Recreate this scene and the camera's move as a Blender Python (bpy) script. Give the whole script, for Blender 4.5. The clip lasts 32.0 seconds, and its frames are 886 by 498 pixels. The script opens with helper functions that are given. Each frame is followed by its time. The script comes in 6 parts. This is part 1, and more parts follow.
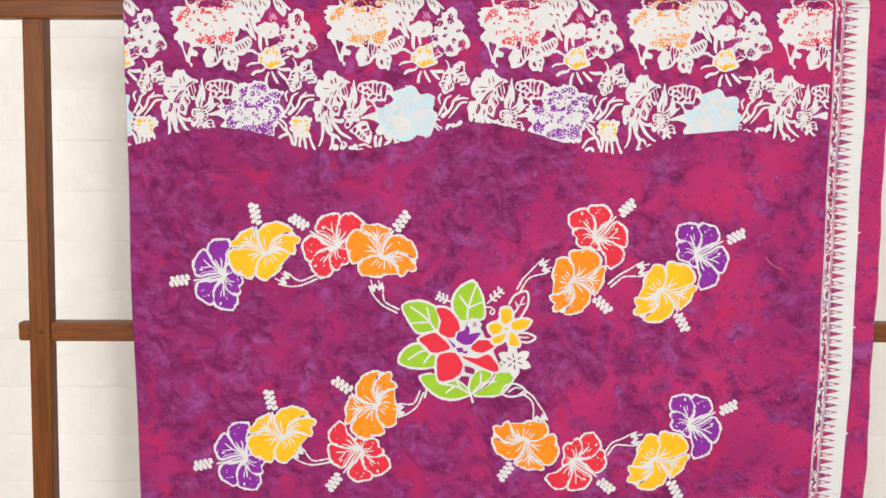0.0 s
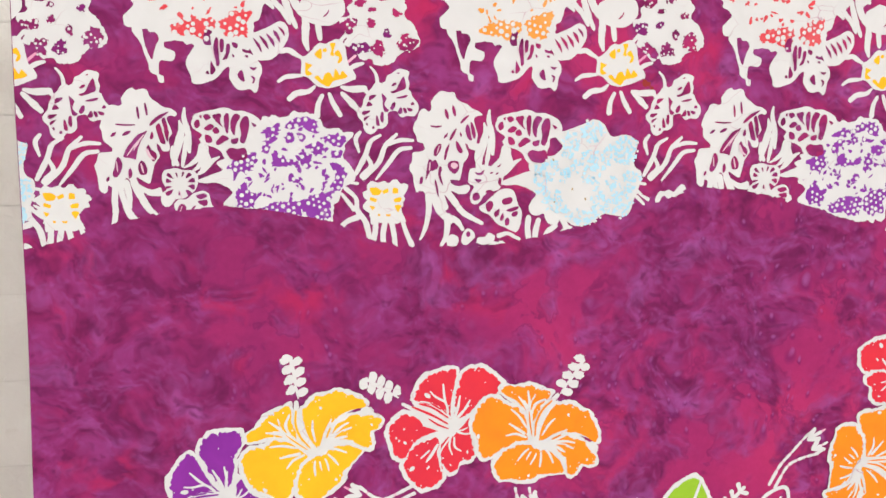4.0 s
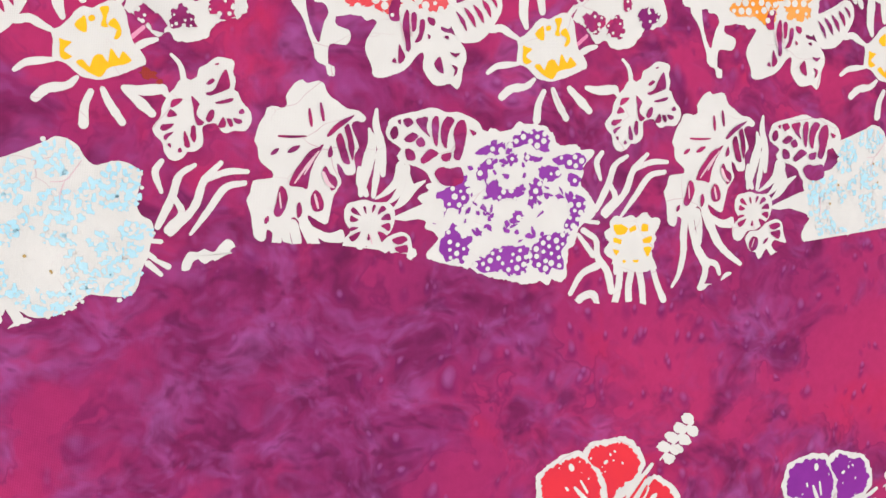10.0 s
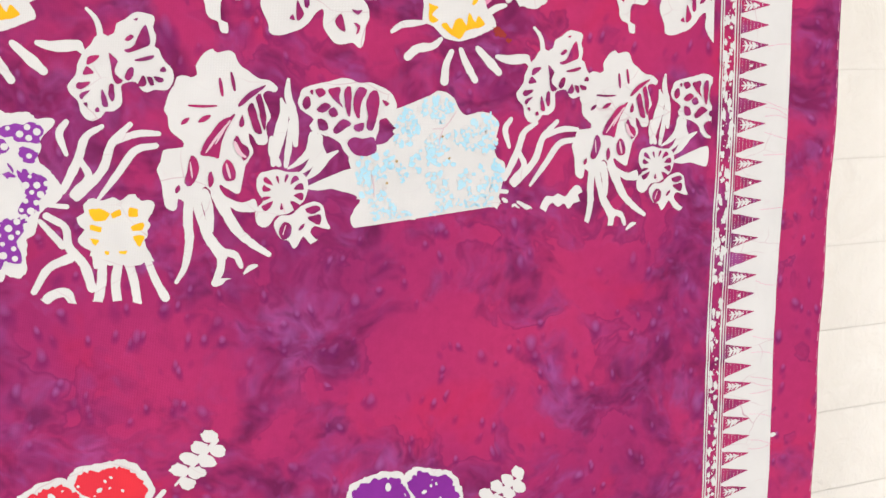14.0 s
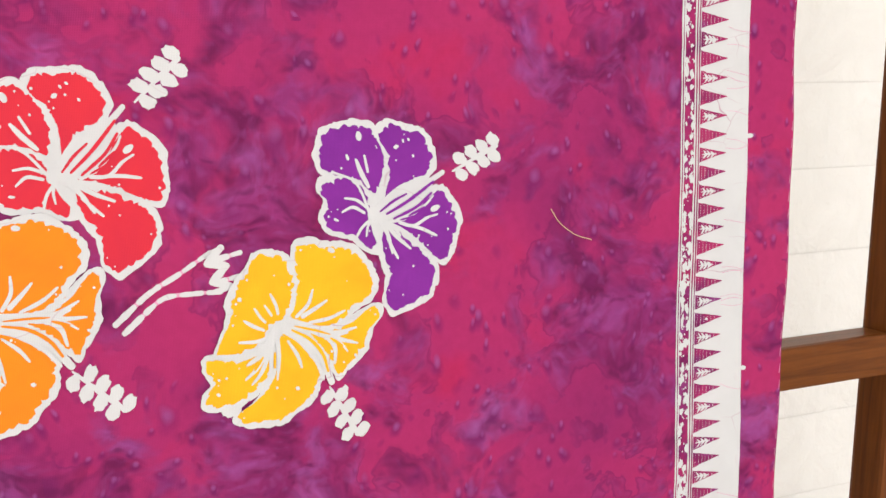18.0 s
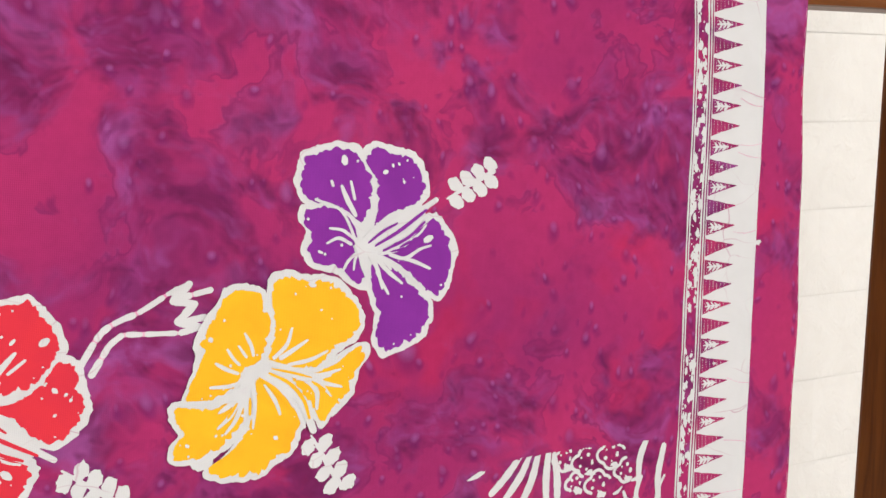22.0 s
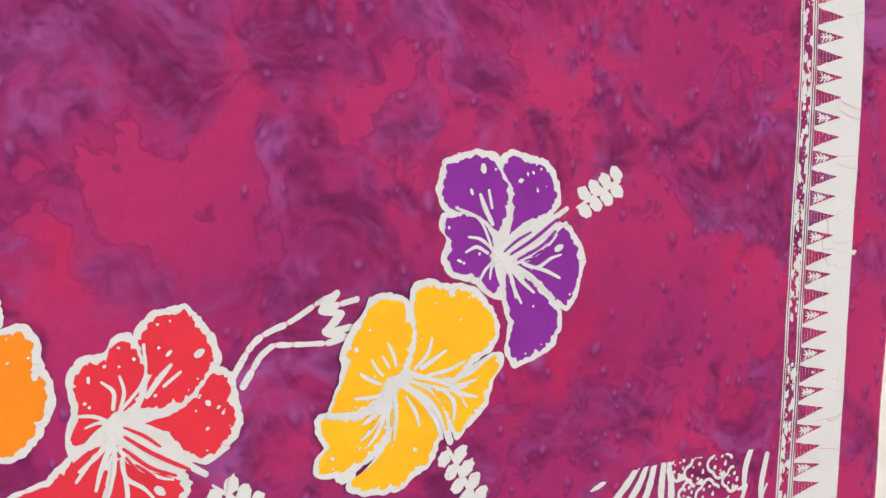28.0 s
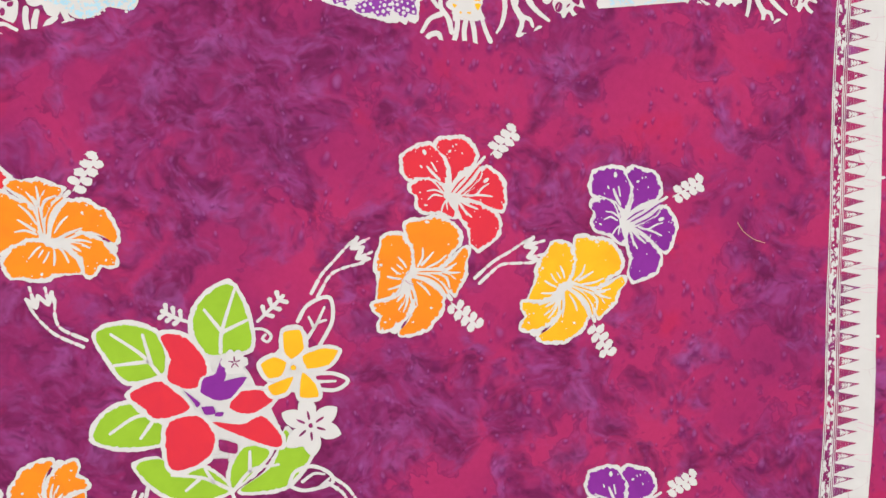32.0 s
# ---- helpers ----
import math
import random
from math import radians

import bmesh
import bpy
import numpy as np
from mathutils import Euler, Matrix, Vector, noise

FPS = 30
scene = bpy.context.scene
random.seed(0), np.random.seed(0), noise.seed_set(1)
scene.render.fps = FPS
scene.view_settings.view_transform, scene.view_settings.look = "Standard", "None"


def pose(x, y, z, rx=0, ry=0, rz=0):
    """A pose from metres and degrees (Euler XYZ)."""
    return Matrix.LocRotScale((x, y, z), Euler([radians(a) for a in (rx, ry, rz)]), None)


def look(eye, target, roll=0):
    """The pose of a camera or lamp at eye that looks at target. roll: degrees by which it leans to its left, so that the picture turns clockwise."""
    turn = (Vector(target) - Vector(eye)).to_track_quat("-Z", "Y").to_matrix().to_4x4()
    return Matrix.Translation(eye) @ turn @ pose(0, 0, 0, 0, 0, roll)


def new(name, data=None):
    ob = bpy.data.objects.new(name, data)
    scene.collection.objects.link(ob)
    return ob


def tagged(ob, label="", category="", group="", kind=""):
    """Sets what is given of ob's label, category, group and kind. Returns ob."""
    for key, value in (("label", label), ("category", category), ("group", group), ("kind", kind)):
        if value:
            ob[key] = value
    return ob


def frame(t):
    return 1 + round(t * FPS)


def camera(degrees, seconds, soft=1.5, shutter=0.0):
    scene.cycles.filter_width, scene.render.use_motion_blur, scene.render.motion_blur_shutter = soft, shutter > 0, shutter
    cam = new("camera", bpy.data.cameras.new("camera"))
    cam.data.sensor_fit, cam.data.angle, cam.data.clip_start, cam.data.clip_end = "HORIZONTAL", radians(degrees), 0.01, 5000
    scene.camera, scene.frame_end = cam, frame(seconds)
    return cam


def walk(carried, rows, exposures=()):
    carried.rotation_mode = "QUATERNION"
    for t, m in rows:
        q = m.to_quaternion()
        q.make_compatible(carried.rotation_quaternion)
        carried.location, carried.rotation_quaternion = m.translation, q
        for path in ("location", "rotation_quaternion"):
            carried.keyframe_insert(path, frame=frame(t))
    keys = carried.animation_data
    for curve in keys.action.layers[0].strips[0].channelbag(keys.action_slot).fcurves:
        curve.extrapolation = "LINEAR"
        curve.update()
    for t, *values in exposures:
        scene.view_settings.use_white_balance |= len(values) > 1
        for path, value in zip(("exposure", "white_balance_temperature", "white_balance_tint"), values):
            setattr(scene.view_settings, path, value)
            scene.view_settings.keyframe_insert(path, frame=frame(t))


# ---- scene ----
from mathutils import geometry

cam = camera(46.00, 32.0)
PATH = [
    (0, (0.1282, -1.6019, 1.5177), (0.1281, -0.6105, 1.3864), 0.09),
    (0.5, (0.0446, -1.4724, 1.5213), (0.0671, -0.4810, 1.3921), 0.16),
    (1, (-0.0149, -1.3484, 1.5152), (0.0338, -0.3582, 1.3840), -0.02),
    (1.5, (-0.0577, -1.2311, 1.5104), (0.0130, -0.2423, 1.3787), 0.03),
    (2, (-0.0875, -1.1097, 1.5172), (0.0037, -0.1218, 1.3918), -0.04),
    (2.5, (-0.1106, -1.0328, 1.5299), (0.0048, -0.0482, 1.3982), -0.02),
    (3, (-0.1342, -0.9665, 1.5527), (0.0100, 0.0143, 1.4211), 0.10),
    (3.5, (-0.1684, -0.8797, 1.5682), (-0.0051, 0.0977, 1.4338), 0.11),
    (5.5, (-0.2531, -0.6072, 1.5656), (0.0552, 0.3337, 1.4253), -0.27),
    (6, (-0.2200, -0.5797, 1.5665), (0.1106, 0.3538, 1.4273), -0.30),
    (6.5, (-0.1756, -0.5566, 1.5685), (0.1643, 0.3735, 1.4289), -0.36),
    (7, (-0.1366, -0.5437, 1.5673), (0.2025, 0.3862, 1.4248), -0.24),
    (7.5, (-0.1057, -0.5466, 1.5698), (0.2337, 0.3833, 1.4285), -0.25),
    (8, (-0.0778, -0.5345, 1.5712), (0.2638, 0.3952, 1.4330), -0.41),
    (8.5, (-0.0415, -0.5270, 1.5732), (0.2981, 0.4032, 1.4343), -0.58),
    (9, (-0.0008, -0.5227, 1.5729), (0.3343, 0.4086, 1.4297), -0.57),
    (9.5, (0.0384, -0.5200, 1.5711), (0.3730, 0.4113, 1.4272), -0.59),
    (10, (0.0853, -0.5161, 1.5711), (0.4130, 0.4178, 1.4280), -0.78),
    (10.5, (0.1262, -0.5081, 1.5723), (0.4494, 0.4273, 1.4291), -0.81),
    (11, (0.1624, -0.4989, 1.5713), (0.4848, 0.4366, 1.4267), -0.74),
    (11.5, (0.1959, -0.4964, 1.5709), (0.5167, 0.4393, 1.4242), -0.76),
    (12, (0.2325, -0.4966, 1.5703), (0.5542, 0.4383, 1.4209), -0.71),
    (12.5, (0.2673, -0.4917, 1.5712), (0.5924, 0.4415, 1.4179), -0.78),
    (13, (0.2994, -0.4877, 1.5712), (0.6316, 0.4421, 1.4131), -0.65),
    (13.5, (0.3279, -0.4937, 1.5706), (0.6733, 0.4301, 1.4052), -0.63),
    (14, (0.3397, -0.5084, 1.5652), (0.7092, 0.4043, 1.3905), -0.35),
    (14.5, (0.3297, -0.5212, 1.5555), (0.7252, 0.3780, 1.3682), -0.09),
    (16.5, (0.3288, -0.5196, 1.4405), (0.7317, 0.3810, 1.2775), -0.56),
    (17, (0.3307, -0.5219, 1.4132), (0.7371, 0.3782, 1.2567), -0.70),
    (17.5, (0.3295, -0.5211, 1.3939), (0.7384, 0.3789, 1.2426), -0.72),
    (18, (0.3277, -0.5178, 1.3628), (0.7325, 0.3840, 1.2114), -0.67),
    (18.5, (0.3267, -0.5148, 1.3316), (0.7326, 0.3874, 1.1857), -0.69),
    (19, (0.3223, -0.5113, 1.2937), (0.7323, 0.3903, 1.1564), -0.69),
    (19.5, (0.3172, -0.5037, 1.2577), (0.7335, 0.3971, 1.1337), -0.93),
    (20, (0.3178, -0.4992, 1.2217), (0.7386, 0.4001, 1.1026), -1.16),
    (20.5, (0.3186, -0.4913, 1.1820), (0.7437, 0.4066, 1.0678), -1.08),
    (21, (0.3229, -0.4823, 1.1500), (0.7522, 0.4134, 1.0342), -1.02),
    (21.5, (0.3275, -0.4751, 1.1228), (0.7577, 0.4192, 1.0004), -0.89),
    (22, (0.3347, -0.4705, 1.0859), (0.7668, 0.4228, 0.9627), -0.60),
    (22.5, (0.3357, -0.4626, 1.0429), (0.7722, 0.4302, 0.9317), -0.55),
    (23, (0.3390, -0.4517, 1.0027), (0.7809, 0.4393, 0.8987), -0.51),
    (23.5, (0.3412, -0.4441, 0.9662), (0.7874, 0.4450, 0.8644), -0.32),
    (24, (0.3401, -0.4360, 0.9251), (0.7978, 0.4479, 0.8293), -0.38),
    (24.5, (0.3456, -0.4286, 0.8864), (0.8068, 0.4544, 0.7987), -0.49),
    (26.5, (0.3101, -0.3958, 0.8852), (0.7922, 0.4759, 0.7979), -0.56),
    (27, (0.2791, -0.3931, 0.9608), (0.7798, 0.4678, 0.8702), -0.33),
    (27.5, (0.2608, -0.4013, 1.0266), (0.7613, 0.4585, 0.9255), -0.12),
    (28, (0.2543, -0.4254, 1.0835), (0.7339, 0.4452, 0.9738), -0.26),
    (28.5, (0.2434, -0.4553, 1.1306), (0.6921, 0.4307, 1.0137), -0.55),
    (29, (0.2295, -0.4954, 1.1796), (0.6540, 0.4025, 1.0632), -0.58),
    (29.5, (0.2277, -0.5460, 1.2132), (0.6288, 0.3635, 1.1042), -0.90),
    (30, (0.2189, -0.6203, 1.2478), (0.5824, 0.3053, 1.1421), -1.30),
    (30.5, (0.2090, -0.6896, 1.2764), (0.5203, 0.2547, 1.1703), -1.17),
    (31, (0.2031, -0.7570, 1.3070), (0.4600, 0.2033, 1.1982), -0.85),
    (31.5, (0.1987, -0.8142, 1.3444), (0.4060, 0.1578, 1.2336), -0.75),
    (32, (0.2078, -0.8839, 1.3801), (0.3737, 0.0957, 1.2666), -0.59),
]
walk(cam, [(t, look(eye, target, roll)) for t, eye, target, roll in PATH], exposures=((0, 0.0), (17, 0.0), (19, -0.03), (23, -0.08), (27, -0.11), (29, -0.10), (32, -0.08)))

# ---- light ----
world = bpy.data.worlds.new("sky")
scene.world = world
world.use_nodes = True
wn = world.node_tree
sky = wn.nodes.new("ShaderNodeTexSky")
sky.sky_type = "NISHITA"
sky.sun_disc = False
sky.sun_elevation = radians(48)
sky.sun_rotation = radians(150)
wn.links.new(sky.outputs["Color"], wn.nodes["Background"].inputs["Color"])
wn.nodes["Background"].inputs["Strength"].default_value = 0.12


def area_lamp(name, eye, target, width, height, watts, colour):
    data = bpy.data.lights.new(name, "AREA")
    data.shape, data.size, data.size_y = "RECTANGLE", width, height
    data.energy, data.color = watts, colour
    ob = new(name, data)
    ob.matrix_world = look(eye, target)
    return tagged(ob, "unseen soft lamp added in a made-up window opening", "window light", kind="structure")


# two unseen soft sources, added right and left to light cloth and wall
area_lamp("added_soft_light", (1.35, -3.08, 1.75), (0.20, 0.0, 1.2), 0.9, 1.5, 49, (1.0, 0.968, 0.935))
area_lamp("added_soft_light", (-0.95, -3.08, 1.75), (0.10, 0.0, 1.2), 0.9, 1.5, 47, (1.0, 0.968, 0.935))


# ---- materials ----
def node(nt, kind, **values):
    n = nt.nodes.new(kind)
    for key, value in values.items():
        n.inputs[key.replace("_", " ")].default_value = value
    return n


def material(name, rough=0.8, metal=0.0):
    m = bpy.data.materials.new(name)
    m.use_nodes = True
    nt = m.node_tree
    b = nt.nodes["Principled BSDF"]
    b.inputs["Roughness"].default_value = rough
    b.inputs["Metallic"].default_value = metal
    return m, nt, b


def ramp(nt, fac, stops):
    r = nt.nodes.new("ShaderNodeValToRGB")
    while len(r.color_ramp.elements) < len(stops):
        r.color_ramp.elements.new(0.5)
    for e, (pos, col) in zip(r.color_ramp.elements, stops):
        e.position, e.color = pos, (*col, 1)
    nt.links.new(fac, r.inputs["Fac"])
    return r.outputs["Color"]


def mix(nt, fac, a, b, blend="MIX"):
    n = nt.nodes.new("ShaderNodeMix")
    n.data_type, n.blend_type = "RGBA", blend
    for socket, value in ((n.inputs[0], fac), (n.inputs[6], a), (n.inputs[7], b)):
        if isinstance(value, (int, float)):
            socket.default_value = value
        elif isinstance(value, tuple):
            socket.default_value = (*value, 1)
        else:
            nt.links.new(value, socket)
    return n.outputs[2]


def coords(nt, scale=(1, 1, 1), turn=(0, 0, 0), shift=(0, 0, 0)):
    t = nt.nodes.new("ShaderNodeTexCoord")
    m = nt.nodes.new("ShaderNodeMapping")
    m.inputs["Scale"].default_value = scale
    m.inputs["Rotation"].default_value = turn
    m.inputs["Location"].default_value = shift
    nt.links.new(t.outputs["Object"], m.inputs["Vector"])
    return m.outputs["Vector"]


def noise_tex(nt, vector, scale, detail=4.0, rough=0.55, warp=0.0):
    n = node(nt, "ShaderNodeTexNoise", Scale=scale, Detail=detail, Roughness=rough, Distortion=warp)
    nt.links.new(vector, n.inputs["Vector"])
    return n.outputs["Fac"]


def maths(nt, op, a, b=0.0, c=0.0):
    n = nt.nodes.new("ShaderNodeMath")
    n.operation = op
    for socket, value in zip(n.inputs, (a, b, c)):
        if isinstance(value, (int, float)):
            socket.default_value = value
        else:
            nt.links.new(value, socket)
    return n.outputs[0]


def bump(nt, shader, height, strength, distance):
    n = node(nt, "ShaderNodeBump", Strength=strength, Distance=distance)
    nt.links.new(height, n.inputs["Height"])
    nt.links.new(n.outputs["Normal"], shader.inputs["Normal"])


def weave(nt):
    """Height of a plain cotton weave with soft creases."""
    a = node(nt, "ShaderNodeTexWave", Scale=420.0, Distortion=0.6)
    b = node(nt, "ShaderNodeTexWave", Scale=420.0, Distortion=0.6)
    b.bands_direction = "Z"
    v = coords(nt)
    nt.links.new(v, a.inputs["Vector"])
    nt.links.new(v, b.inputs["Vector"])
    both = maths(nt, "MULTIPLY", maths(nt, "ADD", a.outputs["Fac"], b.outputs["Fac"]), 0.12)
    crease = noise_tex(nt, coords(nt, (2.0, 1, 7.0)), 3.0, 4.0, 0.5, 0.5)
    return maths(nt, "ADD", both, crease)


def dyed_cotton():
    """Rose magenta hand-dyed ground with soft plum clouds, lilac bloom, dark tide lines, small drops and painted
    relief.
    """
    m, nt, b = material("dyed_cotton", 0.75)
    v = coords(nt)
    warp = nt.nodes.new("ShaderNodeTexNoise")
    warp.inputs["Scale"].default_value = 16.0
    warp.inputs["Detail"].default_value = 3.0
    nt.links.new(v, warp.inputs["Vector"])

    def moved(x, z, bend):
        n = nt.nodes.new("ShaderNodeVectorMath")
        n.operation = "MULTIPLY_ADD"
        nt.links.new(warp.outputs["Color"], n.inputs[0])
        n.inputs[1].default_value = (bend, bend, bend)
        nt.links.new(coords(nt, shift=(x, 0.0, z)), n.inputs[2])
        return n.outputs[0]

    def grey(fac, lo, hi, top=1.0):
        return ramp(nt, fac, [(lo, (0, 0, 0)), (hi, (top, top, top))])

    # wide dye zones: plum on one end of the cloth, rose magenta on the other
    sep = nt.nodes.new("ShaderNodeSeparateXYZ")
    nt.links.new(v, sep.inputs[0])
    zone = maths(nt, "MULTIPLY_ADD", sep.outputs["X"], 0.20, -0.060)
    big = maths(nt, "ADD", noise_tex(nt, moved(0, 0, 0.05), 6.5, 3.0, 0.5), zone)
    col = ramp(nt, big, [(0.36, (0.235, 0.018, 0.110)), (0.46, (0.290, 0.020, 0.115)), (0.56, (0.350, 0.023, 0.118)), (0.70, (0.380, 0.026, 0.118))])
    # plum clouds, large and small
    cloud = maths(nt, "SUBTRACT", maths(nt, "ADD", maths(nt, "MULTIPLY", noise_tex(nt, moved(3.1, 1.7, 0.07), 14.0, 2.0, 0.5), 0.58), maths(nt, "MULTIPLY", noise_tex(nt, moved(0.4, 5.2, 0.05), 46.0, 3.0, 0.55), 0.42)), maths(nt, "MULTIPLY", zone, 0.34))
    inside = grey(cloud, 0.445, 0.550)
    plum = ramp(nt, noise_tex(nt, moved(7.0, 2.0, 0.06), 42.0, 3.0, 0.55), [(0.34, (0.120, 0.010, 0.072)), (0.50, (0.180, 0.016, 0.102)), (0.64, (0.215, 0.028, 0.150))])
    col = mix(nt, maths(nt, "MULTIPLY", inside, 0.82), col, plum)
    # lilac bloom that lies in soft spots on and beside the clouds
    near = grey(cloud, 0.42, 0.52)
    bloom = noise_tex(nt, moved(1.2, 9.1, 0.08), 30.0, 4.0, 0.55)
    col = mix(nt, maths(nt, "MULTIPLY", grey(bloom, 0.54, 0.72, 0.40), near), col, (0.350, 0.105, 0.370))
    # ripples of the dye bath with painted relief: lit side pale, shaded side dark
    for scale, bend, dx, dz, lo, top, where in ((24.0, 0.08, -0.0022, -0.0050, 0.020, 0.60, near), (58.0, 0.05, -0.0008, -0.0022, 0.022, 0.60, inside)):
        relief = maths(nt, "SUBTRACT", noise_tex(nt, moved(5.5 + dx, 3.3 + dz, bend), scale, 2.0, 0.5), noise_tex(nt, moved(5.5, 3.3, bend), scale, 2.0, 0.5))
        pale = maths(nt, "MULTIPLY", grey(relief, lo, lo + 0.10, top * 0.48), where)
        relief_dark = maths(nt, "MULTIPLY", grey(maths(nt, "MULTIPLY", relief, -1.0), lo, lo + 0.085, top), where)
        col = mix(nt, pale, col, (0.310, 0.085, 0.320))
        col = mix(nt, relief_dark, col, (0.095, 0.008, 0.058))
    # a few creased tide lines at the rims of the clouds
    rim = ramp(nt, cloud, [(0.448, (0, 0, 0)), (0.462, (0.50, 0.50, 0.50)), (0.482, (0, 0, 0))])
    some = grey(noise_tex(nt, coords(nt, shift=(2.3, 0, 4.1)), 15.0, 2.0), 0.47, 0.58)
    col = mix(nt, maths(nt, "MULTIPLY", rim, some), col, (0.120, 0.010, 0.080))
    # red flush where the dye ran thin
    flush = noise_tex(nt, moved(6.1, 0.3, 0.06), 17.0, 3.0, 0.5)
    col = mix(nt, maths(nt, "MULTIPLY", grey(flush, 0.58, 0.70, 0.55), maths(nt, "SUBTRACT", 1.0, inside)), col, (0.420, 0.016, 0.075))
    # drops: small lilac beads, dark shade painted below, in drifts on the rosy end
    drift = grey(maths(nt, "ADD", noise_tex(nt, coords(nt, shift=(1.0, 0, 8.0)), 10.0, 3.0, 0.6), maths(nt, "MULTIPLY", zone, 1.1)), 0.42, 0.52)

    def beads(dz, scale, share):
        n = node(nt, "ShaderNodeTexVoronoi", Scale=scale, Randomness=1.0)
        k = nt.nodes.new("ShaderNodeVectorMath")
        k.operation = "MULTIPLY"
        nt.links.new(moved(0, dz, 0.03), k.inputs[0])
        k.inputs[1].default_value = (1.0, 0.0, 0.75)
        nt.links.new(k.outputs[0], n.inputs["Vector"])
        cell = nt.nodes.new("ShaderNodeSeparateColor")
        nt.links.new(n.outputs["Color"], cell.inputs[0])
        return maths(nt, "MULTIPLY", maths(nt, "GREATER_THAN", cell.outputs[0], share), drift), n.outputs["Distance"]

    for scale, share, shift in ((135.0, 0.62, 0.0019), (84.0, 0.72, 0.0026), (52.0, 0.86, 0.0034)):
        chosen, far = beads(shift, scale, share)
        # shifted copy below each bead stands in for its shade
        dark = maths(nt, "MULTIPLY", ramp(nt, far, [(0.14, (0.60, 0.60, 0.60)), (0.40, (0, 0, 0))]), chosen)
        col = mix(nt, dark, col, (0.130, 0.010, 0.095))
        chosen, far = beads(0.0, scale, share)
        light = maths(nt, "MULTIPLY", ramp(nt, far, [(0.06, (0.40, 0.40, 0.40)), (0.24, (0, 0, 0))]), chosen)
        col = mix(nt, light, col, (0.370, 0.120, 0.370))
    fine = noise_tex(nt, v, 160.0, 3.0, 0.6)
    col = mix(nt, 0.06, col, ramp(nt, fine, [(0.3, (0.1, 0.1, 0.1)), (0.7, (1, 1, 1))]), "OVERLAY")
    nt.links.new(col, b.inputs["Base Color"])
    b.inputs["Specular IOR Level"].default_value = 0.10
    bump(nt, b, weave(nt), 0.22, 0.0005)
    return m


def printed_cotton(name, colour, shade, speck=None, amount=0.25, cracked=False):
    """One printed colour on cotton, slightly uneven."""
    m, nt, b = material(name, 0.78)
    v = coords(nt)
    f = noise_tex(nt, v, 34.0, 5.0, 0.6, 0.4)
    col = mix(nt, ramp(nt, f, [(0.35, (0, 0, 0)), (0.7, (1, 1, 1))]), colour, shade)
    if speck:
        g = noise_tex(nt, coords(nt, shift=(7, 1, 2)), 75.0, 4.0, 0.6, 0.5)
        col = mix(nt, ramp(nt, g, [(0.62, (0, 0, 0)), (0.74, (amount, amount, amount))]), col, speck)
    nt.links.new(col, b.inputs["Base Color"])
    if cracked:
        edge = node(nt, "ShaderNodeTexVoronoi", Scale=26.0)
        edge.feature = "DISTANCE_TO_EDGE"
        bent = nt.nodes.new("ShaderNodeVectorMath")
        bent.operation = "MULTIPLY_ADD"
        shake = nt.nodes.new("ShaderNodeTexNoise")
        shake.inputs["Scale"].default_value = 30.0
        nt.links.new(v, shake.inputs["Vector"])
        nt.links.new(shake.outputs["Color"], bent.inputs[0])
        bent.inputs[1].default_value = (0.03, 0.03, 0.03)
        nt.links.new(coords(nt, (1.0, 1.0, 1.7)), bent.inputs[2])
        nt.links.new(bent.outputs[0], edge.inputs["Vector"])
        some = ramp(nt, noise_tex(nt, coords(nt, shift=(5, 0, 3)), 17.0, 3.0), [(0.50, (0, 0, 0)), (0.66, (0.6, 0.6, 0.6))])
        thin = ramp(nt, edge.outputs["Distance"], [(0.003, (1, 1, 1)), (0.011, (0, 0, 0))])
        col = mix(nt, maths(nt, "MULTIPLY", thin, some), col, (0.40, 0.13, 0.25))
        nt.links.new(col, b.inputs["Base Color"])
    b.inputs["Specular IOR Level"].default_value = 0.12
    bump(nt, b, weave(nt), 0.3, 0.0006)
    return m


def stained_wood(name, turn):
    m, nt, b = material(name, 0.38)
    v = coords(nt, (1.0, 1.0, 0.06) if turn == "up" else (0.06, 1.0, 1.0))
    grain = noise_tex(nt, v, 130.0, 6.0, 0.65, 0.6)
    broad = noise_tex(nt, v, 26.0, 4.0, 0.5, 1.0)
    col = ramp(nt, grain, [(0.25, (0.055, 0.016, 0.004)), (0.5, (0.150, 0.045, 0.008)), (0.8, (0.250, 0.082, 0.014))])
    col = mix(nt, maths(nt, "MULTIPLY", broad, 0.55), col, (0.120, 0.034, 0.006))
    worn = noise_tex(nt, coords(nt), 55.0, 6.0, 0.7)
    col = mix(nt, ramp(nt, worn, [(0.74, (0, 0, 0)), (0.82, (0.4, 0.4, 0.4))]), col, (0.36, 0.16, 0.06))
    nt.links.new(col, b.inputs["Base Color"])
    b.inputs["Specular IOR Level"].default_value = 0.2
    b.inputs["Coat Weight"].default_value = 0.05
    b.inputs["Coat Roughness"].default_value = 0.3
    bump(nt, b, maths(nt, "ADD", grain, maths(nt, "MULTIPLY", worn, 0.5)), 0.18, 0.0015)
    return m


